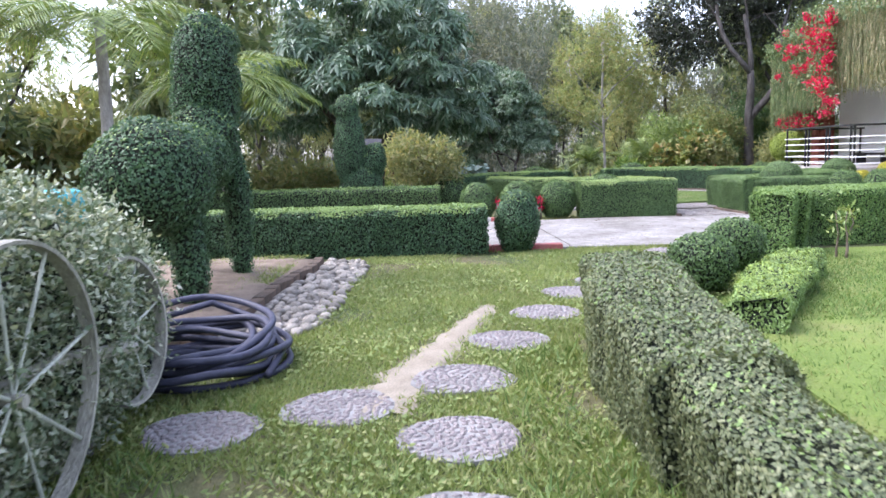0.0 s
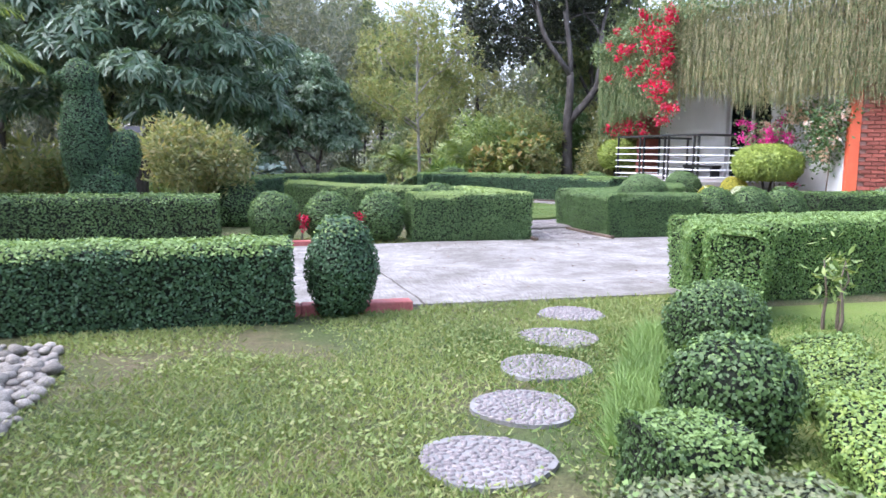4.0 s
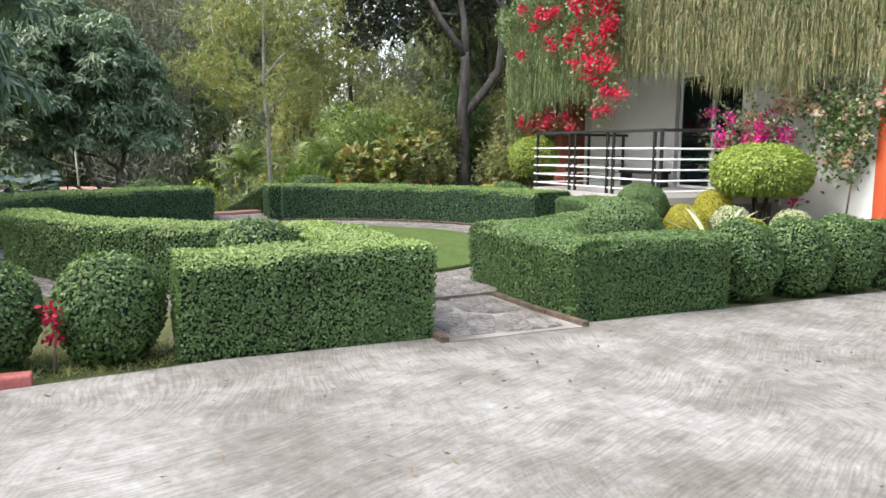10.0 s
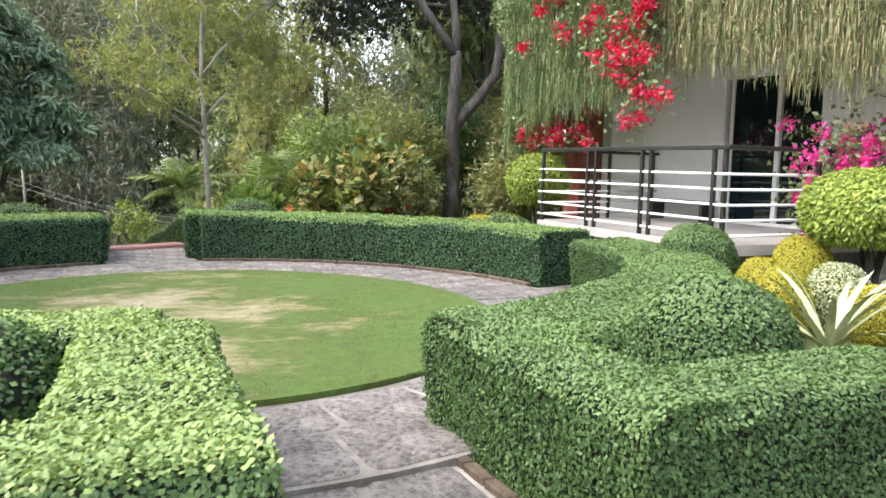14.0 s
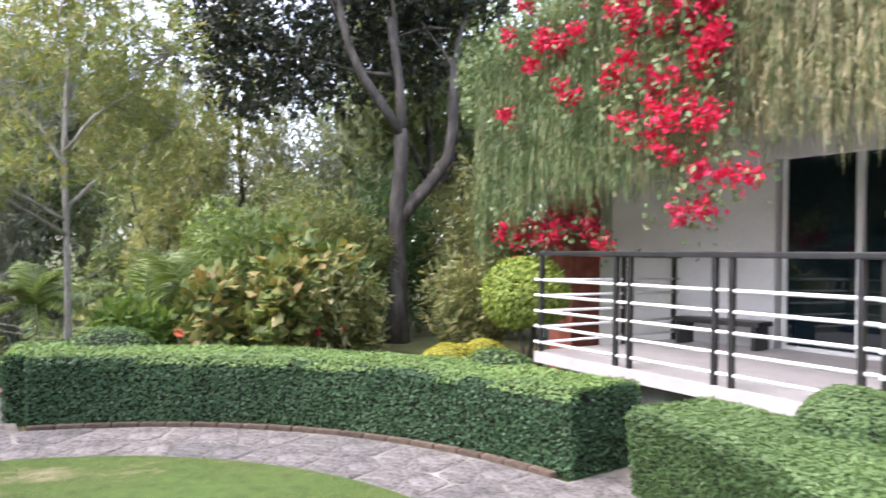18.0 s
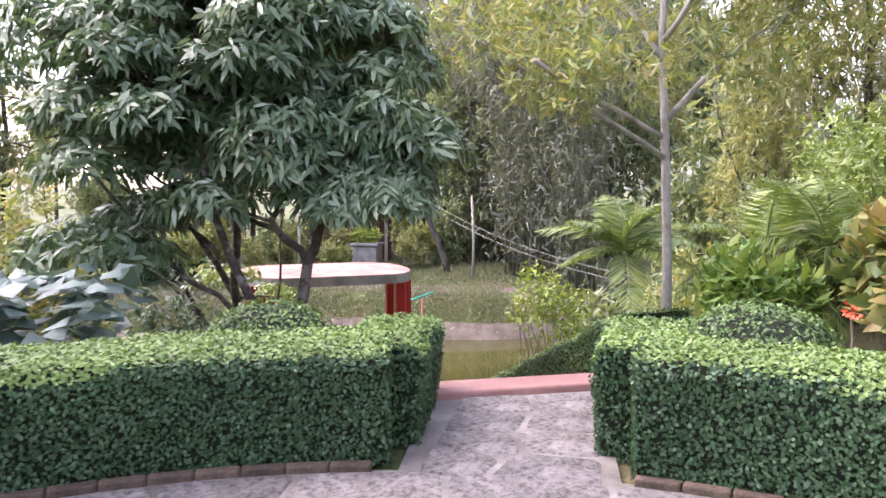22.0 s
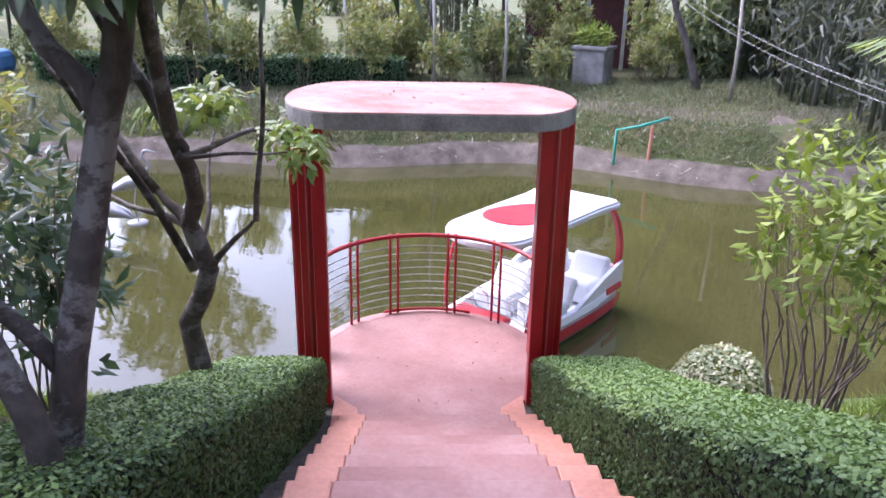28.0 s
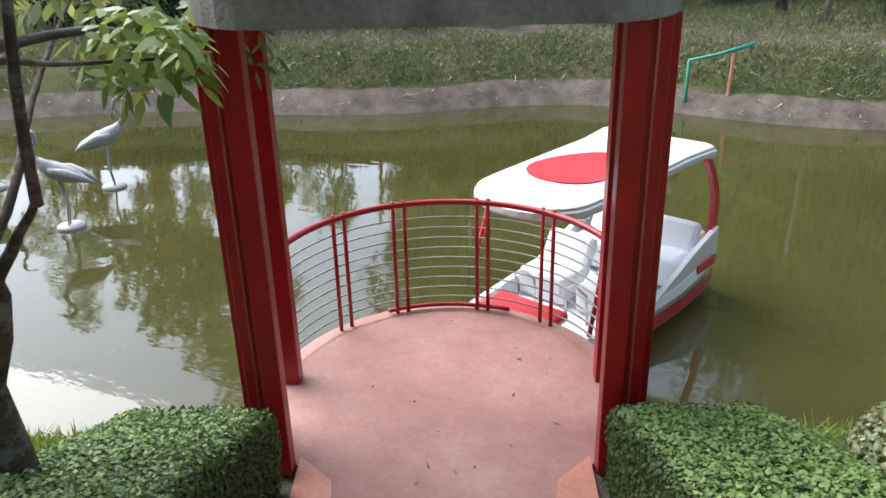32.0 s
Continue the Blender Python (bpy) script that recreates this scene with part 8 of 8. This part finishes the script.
for a0, a1 in ((10, 82), (102, 176), (291, 350)):
    n = int(radians(a1 - a0) * 4.13 / 0.24)
    me = None
    for k in range(n):
        a = radians(a0 + (a1 - a0) * (k + 0.5) / n)
        if me is None:
            bm = bmesh.new()
            box(bm, (0.08, 0.238, 0.11), (0, 0, 0), 0.012)
            o = part("brick", bm, M_OLD_BRICK, paving)
            me = o.data
        else:
            o = new("brick", me)
            o.parent = paving
        o.matrix_local = pose(RING_C[0] + 4.13 * math.cos(a), RING_C[1] + 4.13 * math.sin(a), LAND_Z - 0.01, 0, 0, math.degrees(a))


# ---- grass ----
M_BANKGRASS = leaf("bank_grass_blade", [(0.07, 0.11, 0.045), (0.1, 0.145, 0.06), (0.15, 0.185, 0.085), (0.24, 0.235, 0.15)], 0.6, 0.3, 0.7)
M_DRYTWIG = surface("dry_twig", [(0.3, 0.27, 0.22), (0.5, 0.47, 0.4)], 9, 0.9)


def blades(name, P, h, w, mat, label, lean=0.8):
    n = len(P)
    A = unit(rng.normal(size=(n, 3)) * [lean, lean, 0.2] + [0, 0, 0.75])
    S = unit(np.cross(A, rng.normal(size=(n, 3))))
    ln = h * rng.uniform(0.5, 1.3, n)
    ob = slivers(name, P, A, S, ln, w, mat, None)
    return tagged(ob, label, "grass", kind="stuff")


def field(x0, x1, y0, y1, per):
    n = int((x1 - x0) * (y1 - y0) * per)
    return np.stack([rng.uniform(x0, x1, n), rng.uniform(y0, y1, n)], 1)


def clear(p):
    """Leaves out stones, sand, pebbles and the drive."""
    k = np.ones(len(p), bool)
    for sx, sy in STONES:
        k &= (p[:, 0] - sx) ** 2 + (p[:, 1] - sy) ** 2 > 0.27 ** 2
    t = np.clip((p[:, 1] - 3.75) / 2.75, 0, 1)
    k &= (np.abs(p[:, 0] - (-0.42 + 0.8 * t)) > (0.22 * (1 - t) + 0.14) * rng.uniform(0.2, 1.1, len(p))) | (p[:, 1] < 3.7) | (p[:, 1] > 6.4)
    k &= (p[:, 0] > np.interp(p[:, 1], [e[1] for e in EDGE], [e[0] for e in EDGE]) + 0.6) | (p[:, 1] > 9.6) | (p[:, 1] < 5.3)
    return p[k]


def thin(p, scale, cut):
    v = np.array([noise.noise(Vector((x * scale, y * scale, 2))) for x, y in p])
    return p[v + rng.normal(size=len(p)) * 0.12 > cut]


p = np.concatenate([field(-1.7, 0.9, 1.2, 5.2, 6000), field(-1.3, 1.4, 5.2, 7.0, 4400), field(-1.3, 3.6, 7.0, 10.25, 3000), field(2.6, 4.3, 9.2, 10.35, 2400)])
p = np.concatenate([thin(clear(p), 0.9, -0.26), field(1.7, 4.5, 10.2, 10.45, 2600)])
blades("grass", np.column_stack([p, np.zeros(len(p)) - 0.005]), 0.05, 0.011, M_GRASS, "coarse trodden grass round the stepping stones")
t, o = rng.random(9000), rng.uniform(-0.24, 0.26, 9000)
x, y = np.interp(t, (0, 0.3, 0.7, 1), (1.95, 2.4, 2.95, 3.35)), np.interp(t, (0, 0.3, 0.7, 1), (6.85, 7.6, 8.4, 8.95))
blades("verge_grass", np.column_stack([x + 0.83 * o, y - 0.55 * o, np.zeros(9000) - 0.005]), 0.16, 0.013, M_SPROUT, "taller loose grass along the ball shrubs", 0.65)
p = np.concatenate([field(1.5, 6, 1.5, 9.2, 900), field(1.8, 4.8, 5.6, 9.3, 2600), field(6, 10, 3, 9.0, 350)])
blades("lawn_grass", np.column_stack([p, np.zeros(len(p)) - 0.005]), 0.045, 0.011, M_LAWN, "bright green lawn beyond the hedge")
a = rng.random(110000) * 2 * math.pi
r = 2.9 * np.sqrt(rng.random(110000))
p = thin(np.stack([RING_C[0] + r * np.cos(a), RING_C[1] + r * np.sin(a)], 1), 0.9, -0.1)
p = p[np.hypot((p[:, 0] - WORN[0]) / WORN[2], (p[:, 1] - WORN[1]) / WORN[3]) + rng.normal(size=len(p)) * 0.35 > 0.75]
blades("round_lawn_grass", np.column_stack([p, np.full(len(p), LAND_Z + 0.04)]), 0.022, 0.006, M_LAWN, "short mown grass of the round lawn", 0.9)
q = np.concatenate([field(-3.6, 0.8, 27.6, 31.0, 1000), field(3.0, 6.5, 29.5, 34.0, 700)])
z = np.array([land(x, y) for x, y in q])
k = z > WATER_Z
blades("bank_grass", np.column_stack([q[k], z[k] - 0.01]), 0.14, 0.014, M_FRESH, "long bright grass on the pond bank", 0.5)
q = np.array([spot(s, t) for s, t in zip(rng.uniform(10.2, 17.5, 125000), rng.uniform(-16, 14, 125000))])
z = np.array([land(x, y) for x, y in q])
k = z > WATER_Z + 0.5
k &= np.array([noise.noise(Vector((x * 0.5, y * 0.5, 4))) for x, y in q]) > -0.42
blades("far_bank_grass", np.column_stack([q[k], z[k] - 0.01]), 0.17, 0.028, M_BANKGRASS, "rough grass on the far bank", 0.75)
q = np.array([spot(s, t) for s, t in zip(rng.uniform(10.0, 15.5, 3200), rng.uniform(-14, 13, 3200))])
z = np.array([land(x, y) for x, y in q])
k = z > WATER_Z + 0.06
n = int(k.sum())
A = unit(rng.normal(size=(n, 3)) * [1, 1, 0.15])
S = unit(np.cross(A, np.tile([0.0, 0.0, 1.0], (n, 1))))
tagged(slivers("dry_twigs", np.column_stack([q[k], z[k] + 0.025]), A, S, rng.uniform(0.08, 0.4, n), 0.03, M_DRYTWIG, None), "bleached twigs and dead leaves on the far bank", "twigs", kind="stuff")

# thin grass on the planting bed, litter on the drive and the stage
p = np.concatenate([field(-4.2, -1.7, 7.4, 9.6, 2000), field(-4.2, -1.9, 5.6, 7.4, 600)])
p = thin(p, 0.8, -0.22)
blades("bed_grass", np.column_stack([p, np.full(len(p), 0.09)]), 0.05, 0.01, M_GRASS, "thin grass on the planting bed")


M_DRYLEAF = leaf("dry_leaf", [(0.05, 0.035, 0.02), (0.1, 0.07, 0.035), (0.16, 0.12, 0.07)], 0.8, 0.1)


def litter(name, n, x0, x1, y0, y1, z, size, label):
    P = np.stack([rng.uniform(x0, x1, n), rng.uniform(y0, y1, n), np.full(n, z)], 1)
    a = rng.random(n) * 2 * math.pi
    A = unit(np.stack([np.cos(a), np.sin(a), rng.uniform(0, 0.25, n)], 1))
    S = unit(np.cross(A, [0, 0, 1.0] + rng.normal(size=(n, 3)) * 0.3))
    ob = leaves(name, P, A, S, size * rng.uniform(0.5, 1.4, n), size * 0.4, M_DRYLEAF, None, 0.25)
    return tagged(ob, label, "leaf litter", kind="stuff")


litter("dry_leaves", 260, -3, 12, 10.6, 14.7, 0.04, 0.05, "scattered dry leaves and crumbs on the concrete drive")
litter("dry_leaves", 70, 2.2, 8, 17, 23.6, LAND_Z + 0.025, 0.05, "scattered dry leaves on the stone paving")
p = field(-0.1, 2.7, 14.95, 15.75, 900)
blades("dry_grass", np.column_stack([p, np.zeros(len(p)) - 0.005]), 0.07, 0.011, M_FEATHER, "dry straggling grass under the ball shrubs")
p = np.concatenate([field(0.32, 0.9, 1.4, 5.0, 700), field(-1.5, -0.9, 2.2, 4.0, 500), field(-1.0, 1.2, 1.2, 3.2, 120)])
p = thin(clear(p), 1.6, 0.0)
blades("tall_weeds", np.column_stack([p, np.zeros(len(p)) - 0.005]), 0.11, 0.014, M_LAWN, "taller bright grass at the hedge's foot", 0.7)
p = thin(clear(np.concatenate([field(-1.6, 0.9, 1.2, 5.2, 520), field(-1.2, 2.6, 5.2, 9.6, 380)])), 1.3, 0.02)
n = len(p)
a = rng.random(n) * 2 * math.pi
A = unit(np.stack([np.cos(a), np.sin(a), rng.uniform(0.0, 0.5, n)], 1))
S = unit(np.cross(A, [0, 0, 1.0] + rng.normal(size=(n, 3)) * 0.3))
tagged(leaves("clover", np.column_stack([p, np.full(n, 0.03)]), A, S, rng.uniform(0.02, 0.045, n), 0.02, M_GRASS, None, 0.15), "small broad-leaved weeds in the grass", "weeds", kind="stuff")
litter("dry_leaves", 16, 0.5, 2.2, 30.6, 32.6, DECK_Z + 0.01, 0.045, "few dry leaves on the landing stage floor")
litter("dry_leaves", 14, 0.4, 1.6, 31.1, 32.4, DECK_Z + 2.718, 0.06, "few dry leaves on the landing stage roof")
